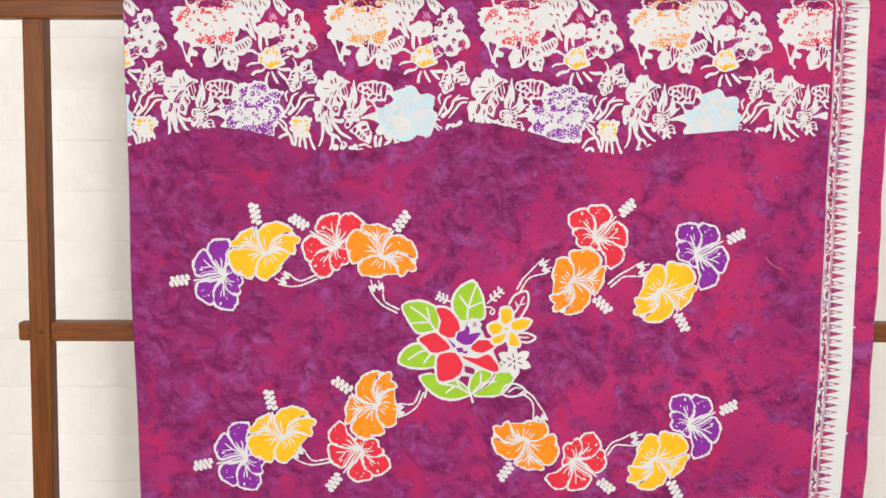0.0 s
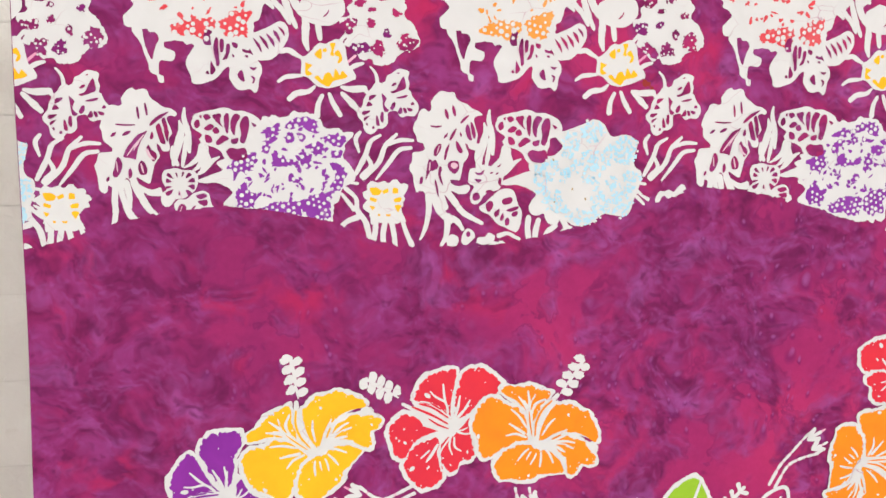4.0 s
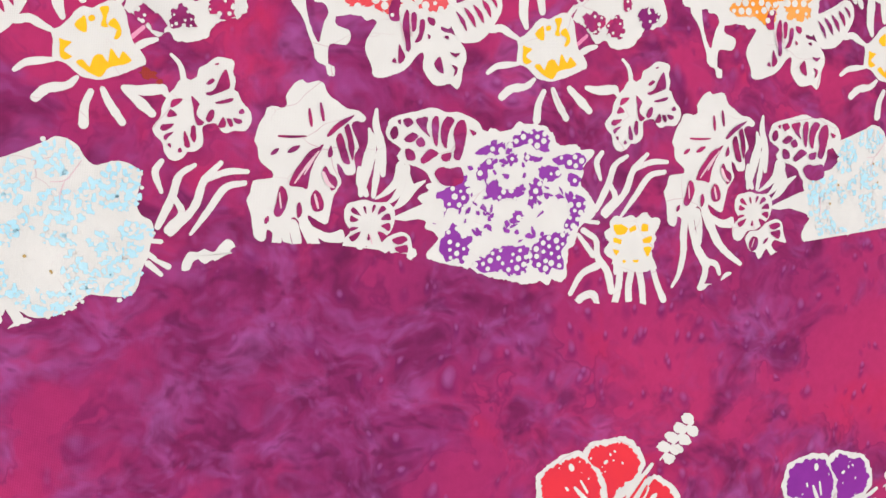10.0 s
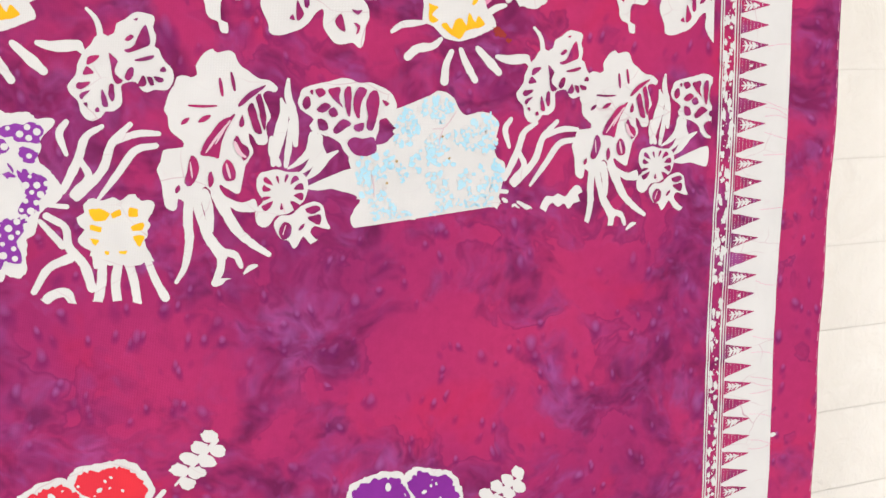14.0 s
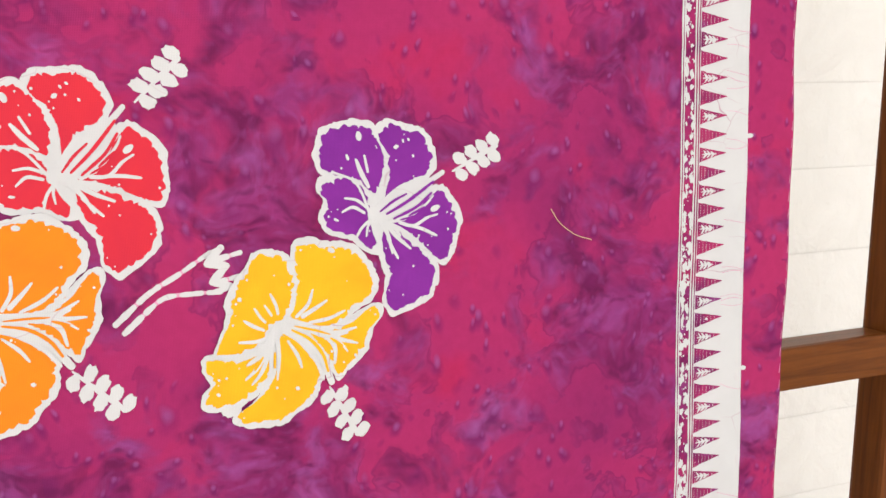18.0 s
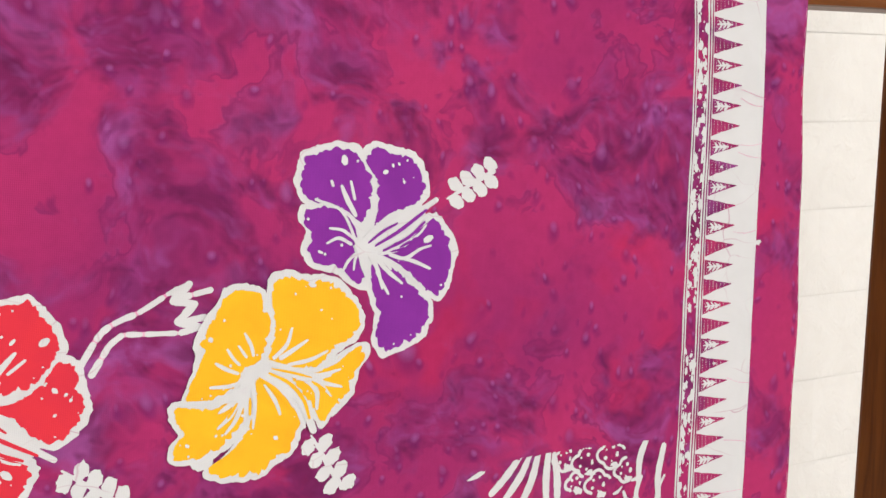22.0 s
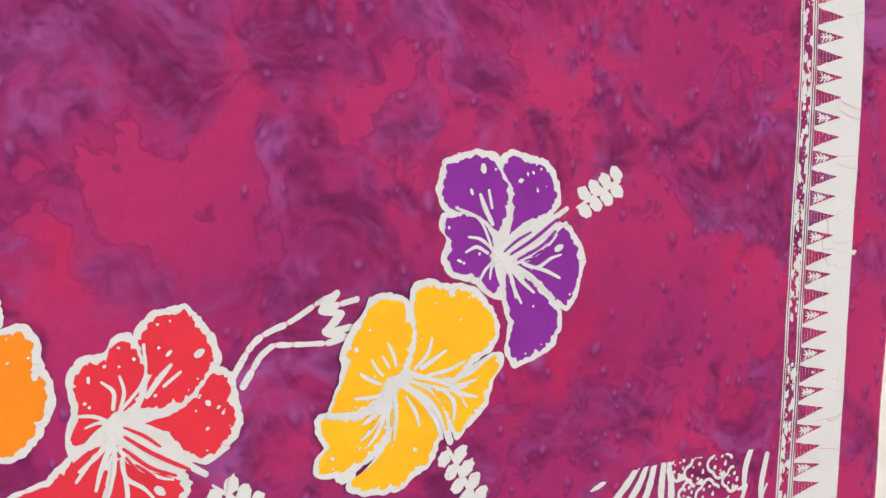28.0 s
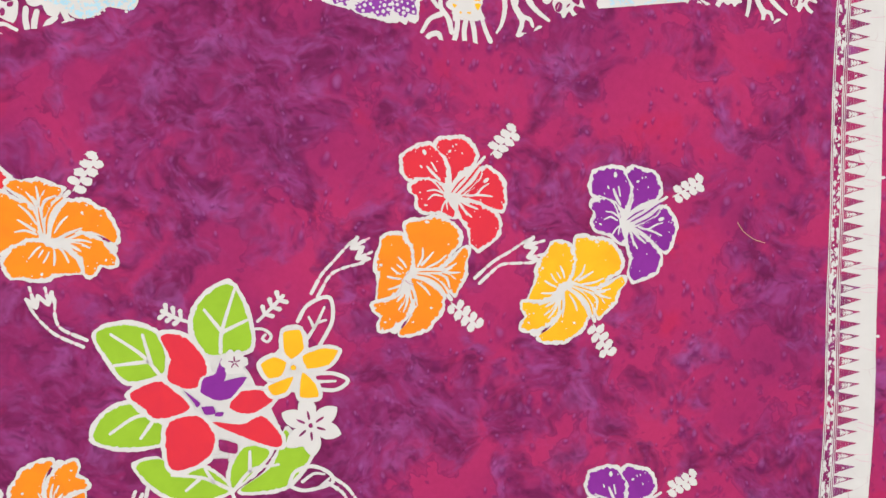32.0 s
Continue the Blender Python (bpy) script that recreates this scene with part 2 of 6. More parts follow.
def foam_brick():
    m, nt, b = material("foam_brick", 0.55)
    v = coords(nt)
    info = nt.nodes.new("ShaderNodeObjectInfo")
    far = nt.nodes.new("ShaderNodeVectorMath")
    far.operation = "MULTIPLY_ADD"
    nt.links.new(info.outputs["Random"], far.inputs[0])
    far.inputs[1].default_value = (9, 7, 8)
    nt.links.new(v, far.inputs[2])
    s = far.outputs[0]
    soft = noise_tex(nt, s, 16.0, 6.0, 0.6, 1.2)
    crust = noise_tex(nt, s, 58.0, 5.0, 0.65, 0.8)
    col = mix(nt, ramp(nt, soft, [(0.35, (0, 0, 0)), (0.7, (1, 1, 1))]), (0.87, 0.86, 0.835), (0.91, 0.905, 0.885))
    col = mix(nt, ramp(nt, crust, [(0.62, (0, 0, 0)), (0.78, (0.35, 0.35, 0.35))]), col, (0.70, 0.66, 0.60))
    nt.links.new(col, b.inputs["Base Color"])
    bump(nt, b, maths(nt, "ADD", maths(nt, "MULTIPLY", soft, 1.5), crust), 0.38, 0.006)
    return m


def painted(name, colour, rough=0.7):
    m, nt, b = material(name, rough)
    v = coords(nt)
    f = noise_tex(nt, v, 3.0, 5.0, 0.6)
    g = noise_tex(nt, v, 120.0, 3.0)
    dark = tuple(c * 0.93 for c in colour)
    nt.links.new(mix(nt, f, colour, dark), b.inputs["Base Color"])
    bump(nt, b, g, 0.1, 0.001)
    return m


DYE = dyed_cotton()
WAX = printed_cotton("undyed_cotton", (0.578, 0.582, 0.600), (0.612, 0.617, 0.638), (0.52, 0.32, 0.42), 0.12, True)
YELLOW = printed_cotton("yellow_print", (0.82, 0.45, 0.018), (0.80, 0.38, 0.016))
ORANGE = printed_cotton("orange_print", (0.78, 0.245, 0.014), (0.74, 0.205, 0.016))
RED = printed_cotton("red_print", (0.64, 0.032, 0.052), (0.57, 0.028, 0.056))
RUST = printed_cotton("rust_stain", (0.24, 0.030, 0.020), (0.30, 0.035, 0.040))
PLUM = printed_cotton("plum_print", (0.200, 0.018, 0.150), (0.165, 0.014, 0.120))
PURPLE = printed_cotton("purple_print", (0.225, 0.027, 0.300), (0.180, 0.021, 0.250))
VIOLET = printed_cotton("violet_print", (0.240, 0.045, 0.340), (0.200, 0.032, 0.290), (0.42, 0.28, 0.46), 0.5)
FADED_RED = printed_cotton("faded_red_print", (0.64, 0.050, 0.070), (0.60, 0.11, 0.13), (0.66, 0.50, 0.48), 0.6)
FADED_ORANGE = printed_cotton("faded_orange_print", (0.76, 0.260, 0.030), (0.70, 0.33, 0.10), (0.66, 0.58, 0.48), 0.6)
GREEN = printed_cotton("green_print", (0.29, 0.50, 0.035), (0.25, 0.44, 0.03))
BLUE = printed_cotton("sky_blue_print", (0.34, 0.60, 0.76), (0.43, 0.65, 0.77), (0.70, 0.74, 0.78), 0.4)
PINK = printed_cotton("rose_wash_print", (0.62, 0.20, 0.38), (0.72, 0.42, 0.55))
WASH = printed_cotton("pale_wash_print", (0.62, 0.40, 0.50), (0.60, 0.48, 0.55))
FLECK = printed_cotton("tan_fleck", (0.42, 0.30, 0.12), (0.36, 0.25, 0.10))
WOOD_UP = stained_wood("stained_wood_upright", "up")
WOOD_ALONG = stained_wood("stained_wood_along", "along")
BRICK = foam_brick()
JOINT = painted("brick_joint", (0.87, 0.86, 0.83), 0.8)
PLASTER = painted("white_plaster", (0.80, 0.78, 0.74))
FLOOR_MAT = painted("pale_floor", (0.55, 0.50, 0.44), 0.4)


# ---- building helpers ----
def mesh_of(name, verts, faces, mat, smooth=False):
    me = bpy.data.meshes.new(name)
    me.from_pydata(verts, [], faces)
    me.materials.append(mat)
    if smooth:
        me.polygons.foreach_set("use_smooth", [True] * len(me.polygons))
    me.update()
    return me


def part(name, bm, mat, parent, label=""):
    me = bpy.data.meshes.new(name)
    bm.normal_update()
    bm.to_mesh(me)
    bm.free()
    me.materials.append(mat)
    ob = new(name, me)
    ob.parent = parent
    if label:
        tagged(ob, label)
    return ob


def box(x0, x1, y0, y1, z0, z1, bevel=0.0, segments=2):
    bm = bmesh.new()
    bmesh.ops.create_cube(bm, size=1.0)
    for v in bm.verts:
        v.co = ((x0 + x1) / 2 + v.co.x * (x1 - x0), (y0 + y1) / 2 + v.co.y * (y1 - y0), (z0 + z1) / 2 + v.co.z * (z1 - z0))
    if bevel:
        bmesh.ops.bevel(bm, geom=list(bm.edges), offset=bevel, segments=segments, affect="EDGES", profile=0.6)
    return bm


def empty(name, x, y, z):
    ob = new(name)
    ob.location = (x, y, z)
    ob.empty_display_size = 0.05
    return ob


def structure(name, bm, mat, label):
    return tagged(part(name, bm, mat, None), label, name.split("_")[0], kind="structure")


# ---- the room: white walls and ceiling out of view, added to bounce light ----
WALL_Y = 0.376
structure("floor", box(-2.4, 3.0, -3.2, WALL_Y + 0.12, -0.1, 0.0), FLOOR_MAT, "pale smooth floor of the room")
structure("ceiling", box(-2.4, 3.0, -3.2, WALL_Y + 0.12, 2.7, 2.8), PLASTER, "plain white plastered ceiling, unseen, added to bounce light")
structure("wall_west", box(-2.4, -2.3, -3.1, WALL_Y + 0.02, 0.0, 2.7), PLASTER, "plain white plastered side wall, unseen, added to bounce light")
structure("wall_east", box(2.9, 3.0, -3.1, WALL_Y + 0.02, 0.0, 2.7), PLASTER, "plain white plastered side wall, unseen, added to bounce light")
# made-up wall, its openings left only for the two added lamps
wall_south = empty("wall_south", 0, -3.1, 0)
tagged(wall_south, "plain white plastered wall, unseen, with two made-up openings for the added lamps", "wall", kind="structure")
for x0, x1, z0, z1 in ((-2.4, -1.45, 0.0, 2.7), (-0.45, 0.85, 0.0, 2.7), (1.85, 3.0, 0.0, 2.7), (-1.45, -0.45, 0.0, 0.95), (-1.45, -0.45, 2.55, 2.7), (0.85, 1.85, 0.0, 0.95), (0.85, 1.85, 2.55, 2.7)):
    p = part("wall_panel", box(x0, x1, -3.2, -3.1, z0, z1), PLASTER, wall_south)
    p.matrix_parent_inverse = wall_south.matrix_world.inverted()
    p.location = (0, 3.1, 0)

# ---- rack ----
def rack():
    top = empty("textile_rack", 0.2, 0.03, 0.0)
    tagged(top, "brown stained wooden rack of posts and rails carrying the cloth", "rack")
    inv = Matrix.Translation((-0.2, -0.03, 0.0))

    def bar(name, bm, mat, label=""):
        ob = part(name, bm, mat, top, label)
        ob.data.transform(inv)
        return ob

    for x0, lean in ((-0.5403, 0.0272), (0.9050, 0.041)):
        at = lambda z: x0 + lean * (z - 0.7)
        bm = box(x0, x0 + 0.0330, 0.019, 0.050, 0.0, 1.663, 0.0035)
        for v in bm.verts:
            v.co.x += lean * (v.co.z - 0.7)
        post = bar("post", bm, WOOD_UP)
        for z in (1.163, 0.66):
            peg = bmesh.new()
            bmesh.ops.create_cone(peg, cap_ends=True, segments=14, radius1=0.0035, radius2=0.003, depth=0.003, matrix=pose(at(z) + 0.018, 0.018, z + 0.006, 90, 0, 0))
            bar("dowel", peg, WOOD_ALONG, "small dowel end in the post")
        foot = bar("foot", box(at(0) + 0.002, at(0) + 0.0325, -0.22, 0.29, 0.0, 0.035, 0.006), WOOD_ALONG)
    bar("top_rail", box(-0.66, 1.02, 0.010, 0.046, 1.6555, 1.6860, 0.005), WOOD_ALONG)
    for z in (1.1690, 0.62):
        bar("rail", box(-0.5070 + 0.0272 * (z - 0.7), 0.9060 + 0.041 * (z - 0.7), 0.0215, 0.0475, z - 0.0155, z + 0.0155, 0.003), WOOD_ALONG)
        bar("tenon", box(-0.5595 + 0.0272 * (z - 0.7), -0.5398 + 0.0272 * (z - 0.7), 0.0235, 0.0455, z - 0.0155, z + 0.0150, 0.005), WOOD_ALONG)
        bar("tenon", box(0.9375 + 0.041 * (z - 0.7), 0.9571 + 0.041 * (z - 0.7), 0.0235, 0.0455, z - 0.0155, z + 0.0150, 0.005), WOOD_ALONG)
    return top


rack()

# ---- cloth surface ----
FOLD_Z, FOLD_R = 1.6675, 0.021


def knots(flat):
    """A smooth height along x through the given knots."""
    p = [(flat[i], flat[i + 1]) for i in range(0, len(flat), 2)]

    def height(x):
        i = max(0, min(len(p) - 2, sum(1 for q in p if q[0] <= x) - 1))
        t = min(1.0, max(0.0, (x - p[i][0]) / (p[i + 1][0] - p[i][0])))
        a, b, c, d = (p[max(0, min(len(p) - 1, i + k))][1] for k in (-1, 0, 1, 2))
        return 0.5 * (2 * b + (c - a) * t + (2 * a - 5 * b + 4 * c - d) * t * t + (3 * b - a - 3 * c + d) * t**3)

    return height


STRIP = knots((0.65, -0.0100, 0.72, -0.0085, 0.75, -0.0070, 0.83, -0.0033, 0.87, -0.0028, 0.95, 0.0010, 1.00, 0.0032, 1.13, 0.0060, 1.26, 0.0048, 1.38, 0.0042, 1.56, 0.0050, 1.70, 0.0052))


def edge_left(z):
    return -0.3545 + 0.0010 * math.sin(z * 9) + 0.0008 * math.sin(z * 19)


def edge_right(z):
    return 0.8025 - 0.0055 * max(0.0, (0.95 - z) / 0.20) + 0.0012 * math.sin(z * 21) + 0.0007 * math.sin(z * 67)


def strip_x(z):
    """How far the printed border wanders sideways down the cloth."""
    return STRIP(z) + 0.0006 * math.sin(z * 30)


def sway(x, z):
    """Depth of the hanging cloth: slight waves, a soft pleat near the free edge."""
    d = 0.0014 * math.sin(7.0 * x + 0.8) + 0.0010 * math.sin(5.0 * z + 3.0 * x) + 0.0006 * math.sin(17 * x - 6 * z)
    pleat = max(0.0, (x - 0.70) / 0.1)
    d += 0.0030 * pleat * math.sin(58 * (x - 0.70) + 1.1 * math.sin(3 * z))
    return d * min(1.0, max(0.0, (1.66 - z) / 0.10)) 


def on_cloth(x, v, lift=0.0):
    if v <= FOLD_Z:
        return (x, sway(x, v) - lift, v)
    a = (v - FOLD_Z) / FOLD_R
    if a <= math.pi:
        return (x, FOLD_R - (FOLD_R + lift) * math.cos(a), FOLD_Z + (FOLD_R + lift) * math.sin(a))
    return (x, 2 * FOLD_R + lift, FOLD_Z - (a - math.pi) * FOLD_R)


def make_cloth():
    nx, zs = 130, [0.655 + 0.0085 * i for i in range(142)]
    zs = [z for z in zs if z < 1.66] + [1.66 + 0.006 * i for i in range(26)]
    verts, faces = [], []
    for z in zs:
        for i in range(nx + 1):
            zz = min(z, 1.685)
            x = edge_left(zz) + (edge_right(zz) - edge_left(zz)) * i / nx
            verts.append(on_cloth(x, z))
    w = nx + 1
    for j in range(len(zs) - 1):
        for i in range(nx):
            faces.append((j * w + i, j * w + i + 1, (j + 1) * w + i + 1, (j + 1) * w + i))
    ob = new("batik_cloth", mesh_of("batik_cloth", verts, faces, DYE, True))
    return tagged(ob, "magenta and plum batik cloth printed with flowers, over the rack", "cloth")


CLOTH = make_cloth()

# ---- printed motifs: thin layers of dye and undyed cotton that follow the cloth ----
def wob(a, b, c=0.0):
    return noise.noise((a, b, c))


def smooth_path(pts, step=0.0016):
    """A Catmull-Rom line through the points, evenly sampled."""
    p = [Vector(q) for q in pts]
    if len(p) == 2:
        p = [p[0], (p[0] + p[1]) / 2, p[1]]
    p = [2 * p[0] - p[1]] + p + [2 * p[-1] - p[-2]]
    out = []
    for i in range(1, len(p) - 2):
        a, b, c, d = p[i - 1 : i + 3]
        n = max(2, int((c - b).length / step))
        for k in range(n):
            t = k / n
            out.append(0.5 * (2 * b + (c - a) * t + (2 * a - 5 * b + 4 * c - d) * t * t + (3 * b - a - 3 * c + d) * t**3))
    return out + [p[-2]]


BRUSH = [1.0]


class Shape:
    """Flat figure in its motif's own metres; place() turns it onto the cloth."""

    def __init__(self):
        self.verts, self.faces, self.starts = [], [], []

    def begin(self):
        self.starts.append((len(self.verts), len(self.faces)))
        return len(self.verts)

    def pieces(self):
        """The strokes of this figure, one by one."""
        ends = self.starts[1:] + [(len(self.verts), len(self.faces))]
        for (v0, f0), (v1, f1) in zip(self.starts, ends):
            one = Shape()
            one.verts = self.verts[v0:v1]
            one.faces = [tuple(i - v0 for i in f) for f in self.faces[f0:f1]]
            yield one

    def blob(self, x, z, rx, rz=None, turn=0.0, n=26, rings=2, rough=0.06, lobes=0, depth=0.0, seed=0.0):
        rz = rz or rx
        base = self.begin()
        c, s = math.cos(radians(turn)), math.sin(radians(turn))
        self.verts.append((x, z))
        for r in range(1, rings + 1):
            for k in range(n):
                a = 2 * math.pi * k / n
                m = 1 + rough * wob(2.2 * math.cos(a) + seed, 2.2 * math.sin(a) + seed * 1.7, x * 40 + z * 31)
                if lobes:
                    m += depth * (abs(math.cos(lobes * a / 2 + seed)) ** 0.7 - 0.6)
                u, v = rx * m * math.cos(a) * r / rings, rz * m * math.sin(a) * r / rings
                self.verts.append((x + c * u - s * v, z + s * u + c * v))
        for k in range(n):
            self.faces.append((base, base + 1 + k, base + 1 + (k + 1) % n))
            for r in range(rings - 1):
                i, j = base + 1 + r * n + k, base + 1 + r * n + (k + 1) % n
                self.faces.append((i, i + n, j + n, j))
        return self

    def line(self, pts, w0, w1=None, wm=None, rough=0.18, seed=0.0):
        """A brushed stroke with round ends; widths at start, end and middle."""
        w1 = w0 if w1 is None else w1
        wm = (w0 + w1) / 2 if wm is None else wm
        path = smooth_path(pts)
        n = len(path)
        rows = []
        for i, p in enumerate(path):
            t = i / (n - 1)
            d = (path[min(i + 1, n - 1)] - path[max(i - 1, 0)]).normalized()
            w = (w0 * (1 - t) * (1 - 2 * t) + 4 * wm * t * (1 - t) + w1 * t * (2 * t - 1)) / 2
            w = max(w, 0.00012) * BRUSH[0] * (1 + rough * wob(p.x * 330 + seed, p.y * 330, seed))
            rows.append((p, d, w))
        p, d, w = rows[0]
        caps = [(p - d * w * 0.95, d, w * 0.25), (p - d * w * 0.6, d, w * 0.78)]
        p, d, w = rows[-1]
        rows = caps + rows + [(p + d * w * 0.6, d, w * 0.78), (p + d * w * 0.95, d, w * 0.25)]
        base = self.begin()
        for p, d, w in rows:
            self.verts += [(p.x - d.y * w, p.y + d.x * w), (p.x + d.y * w, p.y - d.x * w)]
        for i in range(len(rows) - 1):
            k = base + 2 * i
            self.faces.append((k, k + 1, k + 3, k + 2))
        return self

    def ring(self, x, z, rx, rz, width, turn=0.0, lobes=0, depth=0.0, a0=0, a1=360, seed=0.0):
        pts = []
        c, s = math.cos(radians(turn)), math.sin(radians(turn))
        for k in range(25):
            a = radians(a0 + (a1 - a0) * k / 24)
            m = 1 + 0.06 * wob(2 * math.cos(a) + seed, 2 * math.sin(a), seed)
            if lobes:
                m += depth * (abs(math.cos(lobes * a / 2)) - 0.6)
            u, v = rx * m * math.cos(a), rz * m * math.sin(a)
            pts.append((x + c * u - s * v, z + s * u + c * v))
        return self.line(pts, width, seed=seed)

    def almond(self, base, tip, left, right, grow=0.0, blunt=0.85, rough=0.05, seed=0.0):
        """A leaf or petal between base and tip; left and right are its half widths."""
        b, t = Vector(base), Vector(tip)
        d = (t - b).normalized()
        b, t = b - d * grow, t + d * grow
        side = Vector((-d.y, d.x))
        first, rows = self.begin(), 15
        for i in range(rows):
            s = i / (rows - 1)
            f = max(0.02, math.sin(math.pi * min(1.0, max(0.0, s ** blunt))) ** 0.75)
            p = b.lerp(t, s)
            for k in range(5):
                e = k / 2 - 1
                w = (left if e > 0 else right) + grow
                m = 1 + rough * wob(s * 4 + seed, e * 2, seed)
                q = p + side * (w * f * e * m)
                self.verts.append((q.x, q.y))
        for i in range(rows - 1):
            for k in range(4):
                j = first + 5 * i + k
                self.faces.append((j, j + 1, j + 6, j + 5))
        return self

    def poly(self, pts, grow=0.0, seed=0.0):
        """A rounded figure inside the corner points."""
        c = sum((Vector(p) for p in pts), Vector((0, 0))) / len(pts)
        ring, n = [], len(pts)
        for i in range(n):
            p0, p1, p2, p3 = (Vector(pts[(i + k) % n]) for k in (-1, 0, 1, 2))
            for k in range(7):
                t = k / 7
                q = 0.5 * (2 * p1 + (p2 - p0) * t + (2 * p0 - 5 * p1 + 4 * p2 - p3) * t * t + (3 * p1 - p0 - 3 * p2 + p3) * t**3)
                q = q.lerp(p1.lerp(p2, t), 0.45)
                d = (q - c).normalized()
                ring.append(q + d * (grow + 0.0005 * wob(q.x * 500, q.y * 500, seed)))
        base, m = self.begin(), len(ring)
        self.verts.append((c.x, c.y))
        for r in (1, 2, 3):
            self.verts += [tuple(c.lerp(q, r / 3)) for q in ring]
        for k in range(m):
            j = (k + 1) % m
            self.faces.append((base, base + 1 + k, base + 1 + j))
            for r in (0, 1):
                self.faces.append((base + 1 + r * m + k, base + 1 + (r + 1) * m + k, base + 1 + (r + 1) * m + j, base + 1 + r * m + j))
        return self

    def area(self, pts, smooth=True):
        """A figure of any outline, laid out in triangles; the outline is rounded through its points."""
        p = [Vector(q) for q in pts]
        ring, n = [], len(p)
        for i in range(n):
            a, b, c, d = (p[(i + k) % n] for k in (-1, 0, 1, 2))
            for k in range(max(2, min(6, int((c - b).length / 0.0014))) if smooth else 1):
                t = k / max(2, min(6, int((c - b).length / 0.0014))) if smooth else 0.0
                q = 0.5 * (2 * b + (c - a) * t + (2 * a - 5 * b + 4 * c - d) * t * t + (3 * b - a - 3 * c + d) * t**3)
                ring.append(q + 0.0003 * Vector((wob(q.x * 420, q.y * 420, 1.0), wob(q.x * 420, q.y * 420, 7.0))))
        base = self.begin()
        self.verts += [(q.x, q.y) for q in ring]
        self.faces += [tuple(base + i for i in tri) for tri in geometry.tessellate_polygon([[q.to_3d() for q in ring]])]
        return self

    def dot(self, x, z, r):
        base = self.begin()
        self.verts += [(x + r * math.cos(k * math.pi / 4), z + r * math.sin(k * math.pi / 4)) for k in range(8)]
        self.faces.append(tuple(range(base, base + 8)))
        return self




def cloth_limit(x, z):
    return min(max(x, edge_left(min(z, 1.69)) + 0.0006), edge_right(min(z, 1.69)) - 0.0008), max(z, 0.658)


TOP_WAVE = knots((-0.352, 1.4645, -0.276, 1.4848, -0.201, 1.4919, -0.129, 1.4795, -0.097, 1.4635, -0.065, 1.4580, -0.036, 1.4567, 0.014, 1.4602, 0.0535, 1.4688, 0.095, 1.4744, 0.1376, 1.4903, 0.1825, 1.5001, 0.255, 1.4883, 0.3175, 1.4685, 0.345, 1.4575, 0.374, 1.4550, 0.402, 1.4525, 0.431, 1.4608, 0.490, 1.4814, 0.537, 1.4875, 0.5785, 1.4896, 0.619, 1.4824, 0.650, 1.4723, 0.702, 1.4603))
LOW_WAVE = knots((0.372, 0.862, 0.412, 0.8554, 0.4345, 0.8559, 0.449, 0.8595, 0.484, 0.8693, 0.498, 0.8772, 0.524, 0.8848, 0.550, 0.8915, 0.571, 0.8973, 0.586, 0.9036, 0.635, 0.9051, 0.6956, 0.9021))


def top_limit(x, z):
    """The upper band ends at the border strip and at a wavy lower line."""
    wave = TOP_WAVE(x) - 0.001 + 0.0014 * wob(x * 70, 2.0) + 0.0022 * abs(wob(x * 150, 4.0)) + 0.0026 * abs(wob(x * 520, 3.0))
    return min(max(x, edge_left(min(z, 1.69)) + 0.0006), 0.7085 + strip_x(min(z, 1.69))), max(z, wave)


def low_limit(x, z):
    wave = LOW_WAVE(x) if x > 0.372 else 0.876 + 0.026 * math.sin(2 * math.pi * (x - 0.53) / 0.40)
    wave += 0.001 + 0.0014 * wob(x * 70, 9.0) - 0.0022 * abs(wob(x * 150, 6.0)) - 0.0026 * abs(wob(x * 520, 5.0))
    return min(max(x, edge_left(z) + 0.0006), 0.7085 + strip_x(z)), min(max(z, 0.658), wave)


def motif(name, shape, mat, parent, at=(0, 0, 0, 1), lift=0.0002, label="", limit=cloth_limit, kind=""):
    """Lays a flat shape onto the cloth as a part. at: x, z, turn in degrees, size."""
    ox, oz, turn, size = at
    c, s = math.cos(radians(turn)) * size, math.sin(radians(turn)) * size
    verts, cut = [], []
    marks = [v0 for v0, _ in shape.starts[1:]]
    layer = 0
    for n, (x, z) in enumerate(shape.verts):
        while layer < len(marks) and n >= marks[layer]:
            layer += 1
        px, pz = ox + c * x - s * z, oz + s * x + c * z
        qx, qz = limit(px, pz)
        cut.append(abs(qx - px) + abs(qz - pz) > 1e-7)
        verts.append(on_cloth(qx, qz, lift + 0.00001 * (layer % 12)))
    faces = [f for f in shape.faces if not all(cut[i] for i in f)]
    if not faces:
        return None
    used = sorted({i for f in faces for i in f})
    back = {i: k for k, i in enumerate(used)}
    ob = new(name, mesh_of(name, [verts[i] for i in used], [tuple(back[i] for i in f) for f in faces], mat))
    ob.parent = parent
    return tagged(ob, label, kind=kind)


def strokes(name, shape, mat, parent, at=(0, 0, 0, 1), lift=0.0002, limit=cloth_limit):
    """Every stroke of the figure becomes a part of its own."""
    if parent:
        for k, one in enumerate(shape.pieces()):
            motif(name, one, mat, parent, at, lift + 0.00001 * (k % 32), limit=limit)


def M(*flat):
    """Points from x, z numbers in tenths of a millimetre."""
    return [(flat[i] * 0.0001, flat[i + 1] * 0.0001) for i in range(0, len(flat), 2)]


